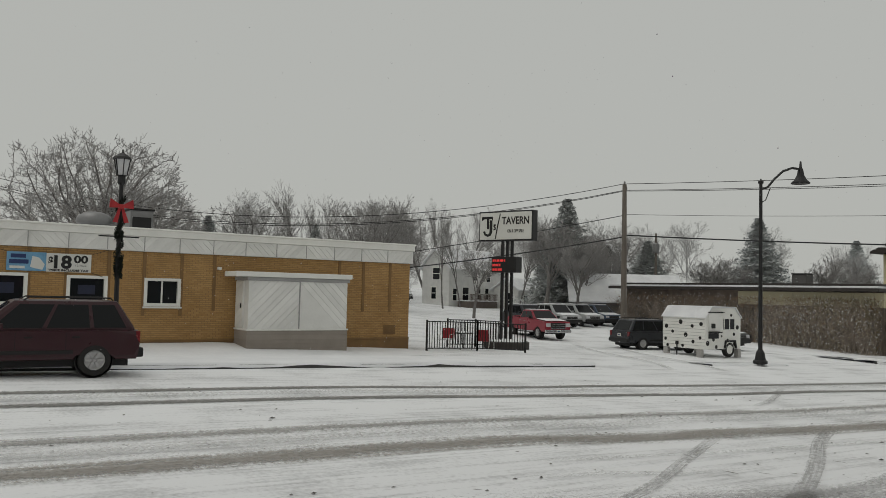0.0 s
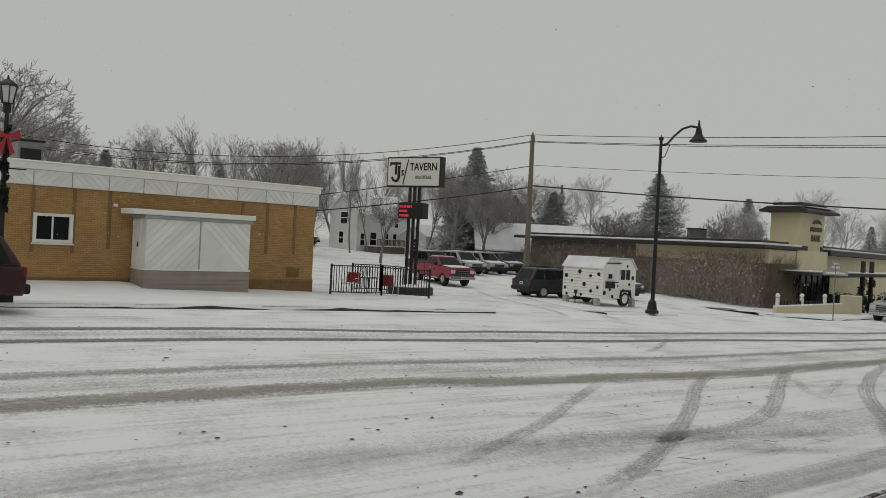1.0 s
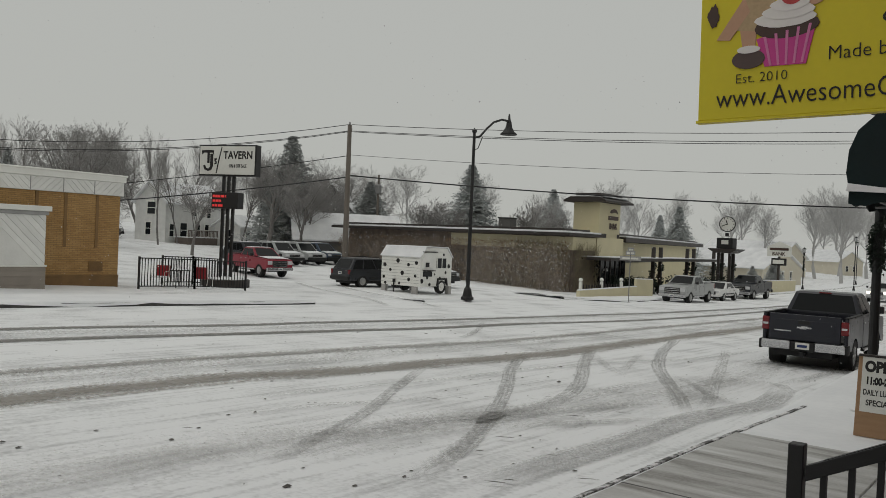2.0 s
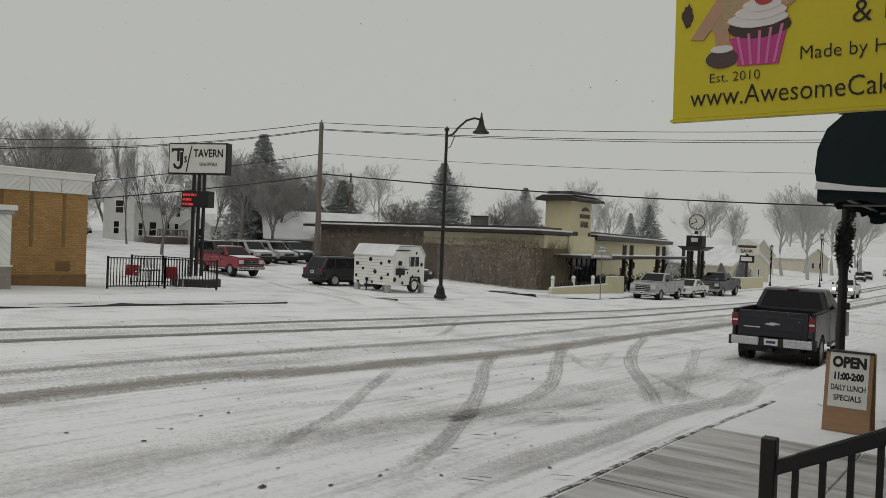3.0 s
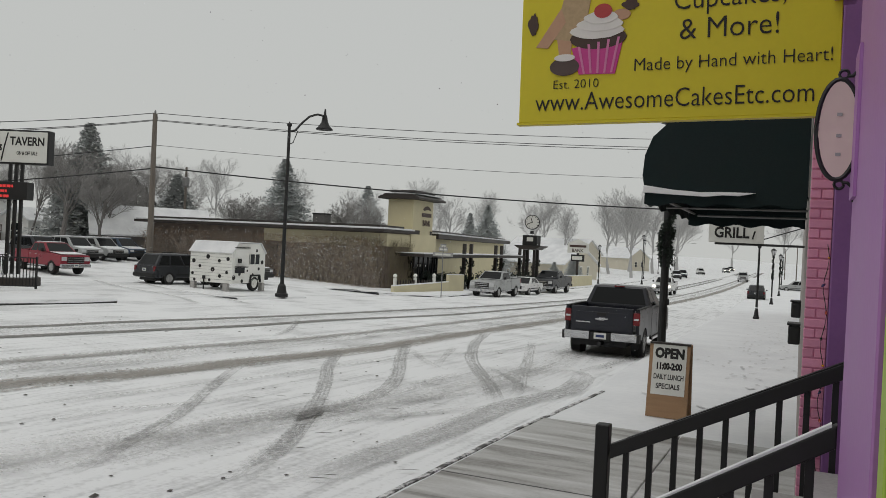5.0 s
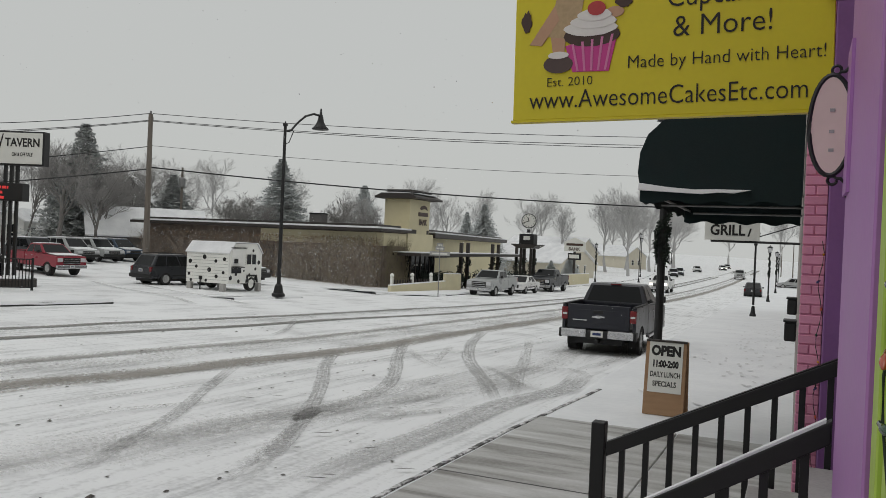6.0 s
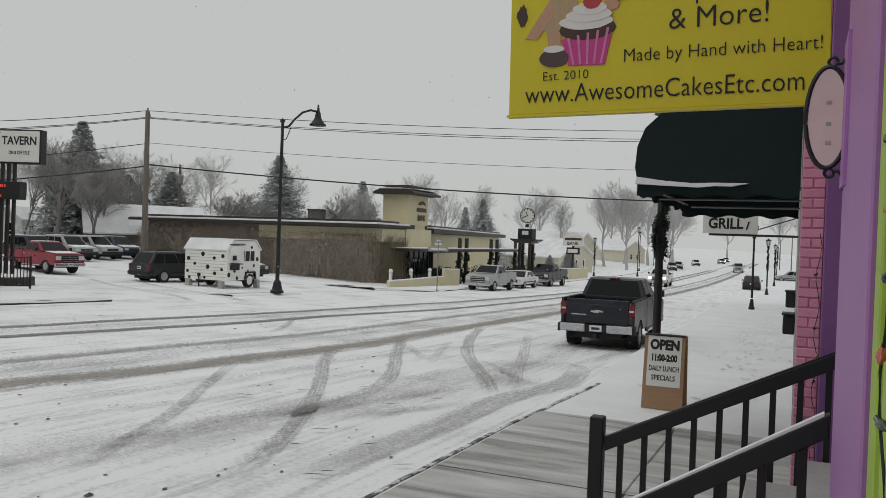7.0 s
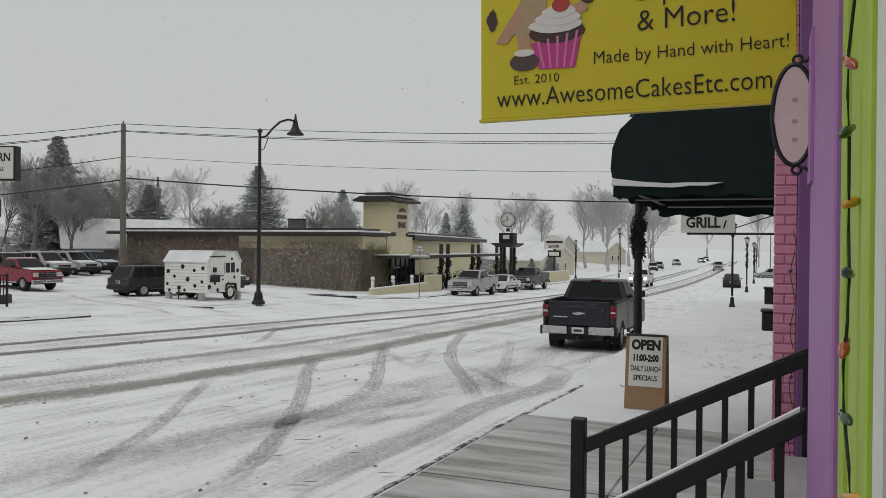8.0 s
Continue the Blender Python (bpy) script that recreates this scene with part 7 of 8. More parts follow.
def trailer():
    x0, x1, y0, y1 = -25.3, -22.95, 28.8, 31.2
    g = -0.324
    t = empty("concession_trailer", at(0, 0, -0.151) @ Matrix.Scale(1.068, 4), "white concession trailer with black spots and a serving hatch", "trailer")
    prof = [(y0, g + 0.36), (y1, g + 0.36), (y1, 1.38), (y1 - 0.42, 1.83), (y0 + 0.42, 1.83), (y0, 1.38)]
    part("body", prism(prof, x0, x1, "x", bevel=0.02), M["white_paint"], t)
    part("roof_sheet", prism([(y0 - 0.05, 1.37), (y0 + 0.4, 1.85), (y1 - 0.4, 1.85), (y1 + 0.05, 1.37), (y1 + 0.05, 1.40), (y1 - 0.38, 1.885), (y0 + 0.38, 1.885), (y0 - 0.05, 1.40)], x0 - 0.06, x1 + 0.05, "x"), M["roof_snow"], t, "folded roof under a skin of snow")
    for k in range(9):
        z = g + 0.5 + k * 0.142
        part("siding_seam", box(x0 + 0.03, x1 - 0.03, y0 - 0.006, y0 - 0.001, z, z + 0.012), M["grey_trim"], t)
    part("corner_trim", box(x1 - 0.03, x1 + 0.012, y0 - 0.012, y0 + 0.03, g + 0.36, 1.38), M["white_paint"], t)
    rnd = random.Random(4)
    for u, z, r in ((0.09, 0.96, 0.1), (0.43, 1.18, 0.105), (0.24, 0.74, 0.075), (0.55, 0.62, 0.105), (0.70, 1.02, 0.08), (0.07, 0.40, 0.075), (0.72, 0.34, 0.085), (0.88, 0.52, 0.075), (0.48, 0.14, 0.07), (0.9, 1.12, 0.09), (0.12, 0.12, 0.07)):
        part("spot", moved(lathe(((r, 0), (r * 0.98, 0.007), (0.01, 0.008)), 14), at(x0 + u * (x1 - x0), y0 - 0.002, z) @ pose(0, 0, 0, 90)), M["black_paint"], t)
    for u, z, r in ((0.06, 0.3, 0.11), (0.22, 0.46, 0.085), (0.9, 0.98, 0.1), (0.8, 0.68, 0.075), (0.62, 0.42, 0.07), (0.82, 0.26, 0.1), (0.3, 0.14, 0.085), (0.72, 1.52, 0.07), (0.45, 0.6, 0.05)):
        part("spot", moved(lathe(((r, 0), (r * 0.98, 0.007), (0.01, 0.008)), 14), at(x1 + 0.002, y0 + u * (y1 - y0), z) @ pose(0, 0, 0, 90, 0, 90)), M["black_paint"], t)
    w = part("window", box(x1, x1 + 0.02, 30.0, 30.75, 0.9, 1.35), M["dark_glass"], t)
    for y in (30.0, 30.37, 30.72):
        part("window_frame", box(x1, x1 + 0.035, y, y + 0.04, 0.88, 1.37), M["white_paint"], w)
    hatch = part("serving_hatch", box(x1, x1 + 0.03, 28.98, 29.75, 0.82, 1.6, 0.005), M["white_board"], t, "closed white hatch board")
    part("hatch_box", box(x1 + 0.03, x1 + 0.09, 29.15, 29.35, 0.95, 1.15), M["black_plastic"], hatch)
    part("counter", box(x1, x1 + 0.2, 28.98, 29.7, 0.76, 0.8), M["black_plastic"], hatch)
    part("opening", box(x1, x1 + 0.012, 29.0, 29.68, 0.5, 0.74), M["dark_glass"], hatch)
    part("rain_bar", box(x1, x1 + 0.06, 28.95, 30.0, 1.62, 1.66), M["black_plastic"], t)
    for xx, sg in ((x1 - 0.1, 1), (x0 + 0.1, -1)):
        turn = at(xx, 30.45, g + 0.33) @ pose(0, 0, 0, 0, 90 * sg, 0)
        tyre = part("wheel", moved(lathe(((0.2, -0.1), (0.31, -0.1), (0.33, -0.05), (0.33, 0.05), (0.31, 0.1), (0.21, 0.1), (0.2, 0.04), (0.02, 0.04)), 22), turn), M["rubber"], t)
        part("rim", moved(lathe(((0.2, 0.05), (0.2, 0.09), (0.16, 0.075), (0.06, 0.07), (0.04, 0.1), (0.01, 0.1)), 18), turn), M["white_paint"], tyre, "white steel rim")
    part("fender", prism([(30.02, 0.06), (30.1, 0.42), (30.8, 0.42), (30.88, 0.06), (30.8, 0.06), (30.74, 0.34), (30.16, 0.34), (30.1, 0.06)], x1 - 0.01, x1 + 0.06, "x"), M["black_plastic"], t)
    for xx, yy in ((x0 + 0.15, y0 + 0.1), (x1 - 0.3, y0 + 0.02), (x1 - 0.06, y1 - 0.15), (x0 + 0.15, y1 - 0.2)):
        part("block", box(xx - 0.12, xx + 0.12, yy - 0.1, yy + 0.1, g - 0.02, g + 0.35, 0.01), M["concrete"], t)
    part("jack", swept([(x0 + 0.85, y0 - 0.05, g), (x0 + 0.85, y0 - 0.05, g + 0.55)], 0.03, 6), M["black_metal"], t)
    part("jack_head", lathe(((0.07, 0), (0.07, 0.14), (0.01, 0.15)), 10), M["black_metal"], t).matrix_local = at(x0 + 0.85, y0 - 0.05, g + 0.5)


trailer()


# ---- trees ----
def grow(bm_t, bm_c, rnd, p, d, length, r, level, most, spread, up, kids):
    """A bent, tapering limb with side limbs; the last two levels go into the crown."""
    n = 4 if level < 2 else 2
    pts, rs = [p.copy()], [r]
    q, dd = p.copy(), d.copy()
    for k in range(n):
        dd = (dd + Vector((rnd.gauss(0, 0.13), rnd.gauss(0, 0.13), rnd.gauss(0, 0.08) + up * 0.06))).normalized()
        q = q + dd * length / n
        pts.append(q.copy())
        rs.append(max(r * (1 - 0.62 * (k + 1) / n), 0.0075))
    bm = bm_t if level <= 1 else bm_c
    sides = 7 if level == 0 else 4 if level == 1 else 3
    rings = []
    for i, a in enumerate(pts):
        e = (pts[min(i + 1, n)] - pts[max(i - 1, 0)]).to_track_quat("Z", "Y").to_matrix()
        rings.append([bm.verts.new(a + e @ Vector((rs[i] * math.cos(t), rs[i] * math.sin(t), 0))) for t in (2 * math.pi * s / sides for s in range(sides))])
    for A, B in zip(rings, rings[1:]):
        for s in range(sides):
            bm.faces.new((A[s], A[(s + 1) % sides], B[(s + 1) % sides], B[s]))
    if level == most:
        return
    count = kids[level]
    for k in range(count):
        u = (0.42 if level == 0 else 0.2) + (0.58 if level == 0 else 0.8) * (k + rnd.random() * 0.8) / count
        i = min(int(u * n), n - 1)
        base = pts[i].lerp(pts[i + 1], min(u * n - i, 1))
        axis = (pts[i + 1] - pts[i]).normalized()
        side = axis.orthogonal().normalized()
        side.rotate(Matrix.Rotation(rnd.random() * 6.283, 3, axis))
        lean = spread * rnd.uniform(0.7, 1.25)
        nd = (axis * math.cos(lean) + side * math.sin(lean) + Vector((0, 0, up * 0.15))).normalized()
        grow(bm_t, bm_c, rnd, base, nd, length * rnd.uniform(0.5, 0.72) * (1.05 - 0.35 * u), rs[i] * rnd.uniform(0.42, 0.6), level + 1, most, spread, up, kids)


def bare_tree(name, m, label, seed, high, spread, up, kids, trunk_len=0.5, twig="twig", thick=0.03, group="", wide=10.0):
    t = empty(name, m, label, "tree", group)
    rnd = random.Random(seed)
    a, b = bmesh.new(), bmesh.new()
    grow(a, b, rnd, Vector((0, 0, -0.2)), Vector((0, 0, 1)), high * trunk_len, high * thick, 0, len(kids), spread, up, kids)
    top = max(v.co.z for v in b.verts)
    reach = sorted(math.hypot(v.co.x, v.co.y) for v in b.verts)[int(len(b.verts) * 0.985)]
    fit_ = Matrix.Diagonal((wide / 2 / reach, wide / 2 / reach, high / top, 1))
    moved(a, fit_)
    moved(b, fit_)
    part("trunk", a, M["bark"] if twig == "twig" else M[twig], t)
    part("crown", b, M[twig], t)
    return t


def broad_tree(name, m, label, seed, high, wide, points=1500, group=""):
    """A broad old crown: limbs that keep forking towards free room inside a dome."""
    t = empty(name, m, label, "tree", group)
    rng = np.random.default_rng(seed)
    d = rng.normal(size=(points, 3))
    d[:, 2] = np.abs(d[:, 2]) - 0.15
    d /= np.linalg.norm(d, axis=1)[:, None]
    d *= (rng.random(points) ** 0.45)[:, None]
    lump = 1 + 0.10 * np.sin(5 * np.arctan2(d[:, 1], d[:, 0]) + seed) + 0.06 * np.sin(11 * d[:, 2])
    free = d * np.array((wide / 2, wide / 2, high * 0.66)) * lump[:, None] + np.array((0, 0, high * 0.36))
    step = 0.028 * high
    nodes = [np.array((0, 0, k * step)) for k in range(8)]
    parent = [max(k - 1, 0) for k in range(8)]
    for _ in range(90):
        N = np.array(nodes)
        gap = np.linalg.norm(free[:, None, :] - N[None, :, :], axis=2)
        near, dist = gap.argmin(axis=1), gap.min(axis=1)
        free, near = free[dist > step * 0.85], near[dist > step * 0.85]
        if not len(free) or len(nodes) > 7500:
            break
        for k in np.unique(near):
            pull = free[near == k] - N[k]
            pull = (pull / np.linalg.norm(pull, axis=1)[:, None]).sum(axis=0) + rng.normal(size=3) * 0.25
            nodes.append(N[k] + pull / (np.linalg.norm(pull) + 1e-6) * step)
            parent.append(int(k))
    n0 = len(nodes)
    for k in range(90, n0):
        # fine twigs off the outer limbs
        for _ in range(2):
            out = nodes[k] - np.array((0, 0, high * 0.3))
            way = out / np.linalg.norm(out) + rng.normal(size=3) * 0.75
            nodes.append(nodes[k] + way / np.linalg.norm(way) * step * rng.uniform(0.7, 1.7))
            parent.append(k)
    load = np.ones(len(nodes))
    for k in range(len(nodes) - 1, 0, -1):
        load[parent[k]] += load[k]
    rad = np.clip(0.0052 * load ** 0.45, 0.0145, high * 0.03)
    a, b = bmesh.new(), bmesh.new()
    for k in range(1, len(nodes)):
        p, q = Vector(nodes[parent[k]]), Vector(nodes[k])
        thick = rad[k] > 0.035
        bm, sides = (a, 5) if thick else (b, 3)
        e = (q - p).to_track_quat("Z", "Y").to_matrix()
        r0 = min(rad[parent[k]], rad[k] * 1.35)
        ring = [[bm.verts.new(c + e @ Vector((r * math.cos(u), r * math.sin(u), 0))) for u in (2 * math.pi * s / sides for s in range(sides))] for c, r in ((p, r0), (q, rad[k]))]
        for s in range(sides):
            bm.faces.new((ring[0][s], ring[0][(s + 1) % sides], ring[1][(s + 1) % sides], ring[1][s]))
    part("trunk", a, M["bark"], t)
    part("crown", b, M["twig"], t)
    return t


def conifer(name, m, label, seed, high, wide, needle="needle", group=""):
    """Whorls of drooping boughs, each a spray of short needle fans."""
    t = empty(name, m, label, "tree", group)
    rnd = random.Random(seed)
    part("trunk", tube((0, 0, -0.2), (0, 0, high * 0.97), high * 0.02, 0.02, 7), M["bark"], t)
    bm = bmesh.new()
    for i in range(70):
        u = i / 70
        z = high * (0.04 + 0.95 * u)
        reach = wide / 2 * (1 - u) ** 0.85 * rnd.uniform(0.82, 1.12) + 0.05
        for k in range(int(40 - 27 * u)):
            a = rnd.random() * 6.283
            R = reach * rnd.uniform(0.65, 1.12)
            d = Vector((math.cos(a), math.sin(a), 0))
            s = Vector((-d.y, d.x, 0))
            drop = R * rnd.uniform(0.0, 0.35)
            n = max(3, int(R / 0.28))
            for j in range(n):
                f = (j + rnd.random()) / n
                p = Vector((0, 0, z - drop * f * f)) + d * R * f
                for sg in (-1, 1):
                    tip = p + s * sg * rnd.uniform(0.18, 0.4) + d * rnd.uniform(0.05, 0.26) + Vector((0, 0, rnd.uniform(-0.2, 0.14)))
                    q = p + d * 0.22 + Vector((0, 0, rnd.uniform(-0.12, 0.12)))
                    bm.faces.new([bm.verts.new(v) for v in (p, q, tip)])
    part("crown", bm, M[needle], t)
    return t


def placed(x, y, scale=1.0, turn=0.0, lift=0.0, wide=1.0):
    return at(x, y, ground_z(x, y) + lift) @ pose(0, 0, 0, 0, 0, turn) @ Matrix.Diagonal((scale * wide, scale * wide, scale, 1))


ROUND = (9, 6, 5, 4, 3)
big = broad_tree("bare_tree", placed(-59.75, 11.0, 1.0, 0), "large bare broad-crowned tree behind the tavern roof", 11, 11.1, 14.0, 3600)
tall = bare_tree("bare_tree", placed(-78.85, 51.2, 1.024), "tall slender bare tree with ascending limbs", 23, 11.5, 0.5, 1.6, (9, 6, 5, 4), 0.62, thick=0.012, wide=5.5)
small = bare_tree("bare_tree", placed(-51.21, 36.88, 1.016), "small bare garden tree before the white house", 31, 6.0, 0.7, 1.0, (8, 6, 6, 5), 0.5, thick=0.016, wide=5.0)
# trunk and crown both wear the twig colour paled for haze
hazy = bare_tree("bare_tree", placed(-27.31, 143.86, 1.332), "bare street tree in a pale grey that imitates distance haze", 47, 12.5, 0.62, 1.2, (9, 7, 6, 4), 0.5, twig="haze_twig", thick=0.013, group="distant bare trees", wide=8.0)
for o, x, y, s, r, w in (
    (big, -58.81, 31.43, 0.79, 80, 0.75), (big, -71.35, 25.81, 0.74, 150, 1.0), (big, -72.58, 17.14, 0.8, 220, 1.0), (small, -53.14, 49.57, 1.26, 60, 1.2), (small, -51.8, 64.23, 1.12, 10, 1.35), (small, -49.31, 65.91, 1.07, 130, 1.3),
    (tall, -73.3, 43.77, 0.82, 40, 1.2), (tall, -69.77, 53.35, 0.8, 90, 1.2), (tall, -72.1, 58.71, 0.85, 140, 1.2), (tall, -62.1, 41.23, 0.85, 200, 1.3), (tall, -65.15, 45.3, 0.8, 300, 1.3), (tall, -58.48, 54.38, 0.75, 250, 1.3), (tall, -81.28, 36.58, 0.89, 20, 1.3), (tall, -85.51, 44.79, 0.94, 70, 1.3), (tall, -62.16, 63.2, 0.76, 20, 1.3), (small, -54.48, 55.0, 1.37, 200, 1.1),
(tall, -78, 33, 0.95, 10, 2.3), (tall, -75, 40, 0.95, 120, 2.3), (tall, -82, 40, 1.0, 220, 2.3), (tall, -74, 47, 0.95, 310, 2.3), (tall, -79, 55, 0.95, 60, 2.3), (tall, -66, 56, 0.85, 170, 2.3), (tall, -62, 52, 0.8, 20, 1.6), (tall, -59, 47.5, 0.8, 100, 1.5), (big, -84, 47, 0.95, 40, 0.9), (big, -66, 61, 0.72, 100, 0.8), (small, -54, 46.5, 1.5, 90, 1.3),
    (small, -46.02, 74.27, 1.24, 30, 1.4), (small, -45.78, 86.11, 1.23, 100, 1.4), (tall, -54.39, 75.31, 0.74, 180, 1.4), (tall, -49.31, 90.05, 0.73, 260, 1.4), (big, -70.99, 73.08, 0.83, 20, 1.2), (small, -48.86, 45.61, 1.2, 300, 1.0),
):
    copy_thing(o, placed(x, y, s, r, wide=w))
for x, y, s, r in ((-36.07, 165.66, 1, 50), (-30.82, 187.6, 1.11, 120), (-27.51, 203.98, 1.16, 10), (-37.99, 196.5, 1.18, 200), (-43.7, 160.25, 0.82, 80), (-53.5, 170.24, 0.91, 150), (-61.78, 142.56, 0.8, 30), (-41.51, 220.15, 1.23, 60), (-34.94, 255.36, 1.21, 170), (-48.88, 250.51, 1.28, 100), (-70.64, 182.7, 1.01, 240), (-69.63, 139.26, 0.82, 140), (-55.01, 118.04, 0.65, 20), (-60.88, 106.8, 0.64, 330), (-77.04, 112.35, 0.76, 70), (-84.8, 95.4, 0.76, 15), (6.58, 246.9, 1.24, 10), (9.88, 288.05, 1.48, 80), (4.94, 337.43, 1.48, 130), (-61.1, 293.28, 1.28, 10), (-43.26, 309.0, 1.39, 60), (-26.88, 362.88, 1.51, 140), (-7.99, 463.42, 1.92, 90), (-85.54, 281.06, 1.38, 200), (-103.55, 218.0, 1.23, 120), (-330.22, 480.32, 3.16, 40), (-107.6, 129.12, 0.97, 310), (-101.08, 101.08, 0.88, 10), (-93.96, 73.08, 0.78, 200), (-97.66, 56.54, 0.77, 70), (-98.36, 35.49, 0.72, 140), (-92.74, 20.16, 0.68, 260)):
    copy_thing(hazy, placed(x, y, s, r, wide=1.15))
spruce = conifer("conifer", placed(-56.6, 51.3, 1.024), "tall dark spruce behind the parked cars", 5, 10.9, 9.4)
for x, y, s, w, r in ((-67.57, 21.01, 0.62, 1.0, 40), (-64.57, 29.45, 0.62, 0.75, 90), (-59.48, 65.39, 0.73, 1.25, 10)):
    copy_thing(spruce, placed(x, y, s, r, wide=w))
# distant spruces: snowfall haze painted as paler needles
far_spruce = conifer("conifer", placed(-51.13, 72.50, 1.044), "grey-green spruce with needles paled to imitate snowfall haze", 9, 10.6, 9.6, "haze_needle", group="distant conifers")
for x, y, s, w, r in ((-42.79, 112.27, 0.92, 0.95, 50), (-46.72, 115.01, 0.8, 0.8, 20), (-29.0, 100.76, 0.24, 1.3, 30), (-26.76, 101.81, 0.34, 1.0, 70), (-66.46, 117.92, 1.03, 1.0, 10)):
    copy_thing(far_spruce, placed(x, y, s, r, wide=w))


# ---- vines and shrubs on the bank ----
M["pale_leaf"] = mat("pale_leaf", (0.46, 0.39, 0.29), (0.30, 0.25, 0.18), 2.0, 0.85, fine=10)
M["rust_leaf"] = mat("rust_leaf", (0.36, 0.22, 0.13), (0.20, 0.12, 0.07), 2.0, 0.85, fine=10)
def tangle(name, count, place, length, wide, seed, material, label, lean=0.35):
    rnd = random.Random(seed)
    bm = bmesh.new()
    for _ in range(count):
        p, out = place(rnd)
        p = Vector(p)
        d = Vector((rnd.gauss(0, lean), rnd.gauss(0, lean), 1)).normalized()
        l_ = length * rnd.uniform(0.4, 1.2)
        for k in range(3):
            q = p + d * l_ / 3
            s = d.cross(Vector(out)).normalized() * wide * (1 - k * 0.28)
            bm.faces.new([bm.verts.new(v) for v in (p - s, p + s, q + s * 0.75, q - s * 0.75)])
            if rnd.random() < 0.7:
                e = (d + Vector((rnd.gauss(0, 0.8), rnd.gauss(0, 0.8), rnd.gauss(0, 0.4)))).normalized() * l_ * 0.35
                bm.faces.new([bm.verts.new(v) for v in (q - s * 0.5, q + s * 0.5, q + e)])
            p, d = q, (d + Vector((rnd.gauss(0, 0.35), rnd.gauss(0, 0.35), 0.1))).normalized()
    return tagged(finish(bm, name, material), label, "vine", kind="stuff")


south = lambda zmax, x0=-48.7, x1=-26.76: (lambda r: ((r.uniform(x0, x1), 50.3 - r.random() ** 2 * 0.6, r.uniform(-1.16, zmax)), (0, -1, 0)))
tangle("vine_cover", 3600, south(1.5), 1.08, 0.016, 1, M["vine"], "bare brown vines over the bank wall")
tangle("vine_cover", 1500, south(1.3), 0.84, 0.024, 2, M["bark"], "dark woody vine stems over the bank wall")
tangle("vine_cover", 1100, south(2.1, -31.5, -26.76), 0.72, 0.02, 3, M["vine_olive"], "dry beige vines at the wall's corner")
tangle("vine_cover", 700, lambda r: ((-26.64 + r.random() * 0.3, r.uniform(50.4, 54.0), r.uniform(-1.16, 1.95)), (1, 0, 0)), 0.7, 0.02, 4, M["vine_olive"], "dry beige vines round the wall's corner")
tangle("vine_leaves", 3600, south(2.4), 0.11, 0.045, 8, M["rust_leaf"], "withered rust-brown leaves left on the vines", 0.9)
tangle("vine_leaves", 2400, south(2.4), 0.10, 0.04, 9, M["pale_leaf"], "withered beige leaves left on the vines", 0.9)
thicket = lambda r: ((r.uniform(-34.5, -26.4), r.uniform(47.9, 49.4), -1.1 + 3.3 * r.random() ** 1.3), (0, -1, 0))
tangle("vine_leaves", 1500, thicket, 0.10, 0.04, 19, M["pale_leaf"], "withered beige leaves hanging in the shrubs", 0.9)
tangle("vine_snow", 800, thicket, 0.10, 0.022, 17, M["snow"], "flecks of snow caught in the shrubs", 0.9)
tangle("vine_snow", 1600, south(2.6), 0.12, 0.024, 7, M["snow"], "flecks of snow caught in the vines", 0.9)


def shrub(x, y, rad, high, seed, count=900):
    rnd = random.Random(seed)
    bm = bmesh.new()
    g = ground_z(x, y)
    for _ in range(count):
        a, b_ = rnd.random() * 6.283, rnd.random()
        p = Vector((rnd.gauss(0, rad * 0.3), rnd.gauss(0, rad * 0.2), 0))
        d = Vector((math.cos(a) * 0.5 * b_, math.sin(a) * 0.5 * b_, 1)).normalized()
        l_ = high * rnd.uniform(0.5, 1.0)
        for k in range(4):
            q = p + d * l_ / 4
            s = d.orthogonal().normalized() * 0.011 * (1 - 0.2 * k)
            bm.faces.new([bm.verts.new(v) for v in (p - s, p + s, q + s * 0.8, q - s * 0.8)])
            for _k in range(7):
                e = (d * 0.6 + Vector((rnd.gauss(0, 0.9), rnd.gauss(0, 0.9), rnd.gauss(0, 0.5)))).normalized() * l_ * 0.24
                bm.faces.new([bm.verts.new(v) for v in (q - s * 0.5, q + s * 0.5, q + e)])
            p, d = q, (d + Vector((math.cos(a) * 0.16 + rnd.gauss(0, 0.22), math.sin(a) * 0.16 + rnd.gauss(0, 0.22), rnd.gauss(0, 0.1)))).normalized()
    s_ = empty("bare_shrub", at(x, y, g), "dense bare brown shrub in front of the bank", "shrub", "shrubs along the bank")
    part("thicket", bm, M["vine"], s_)


for i, (x, y, rd, hi) in enumerate(((-28.0, 48.6, 1.7, 3.7), (-30.2, 49.0, 1.5, 3.6), (-32.6, 49.1, 1.3, 3.2), (-27.0, 48.7, 1.2, 1.9), (-36.6, 49.3, 1.2, 2.2), (-40.0, 49.3, 1.3, 3.1), (-43.4, 49.3, 1.4, 3.3), (-46.6, 49.3, 1.4, 3.0))):
    shrub(x, y, rd, hi, 60 + i, 64)


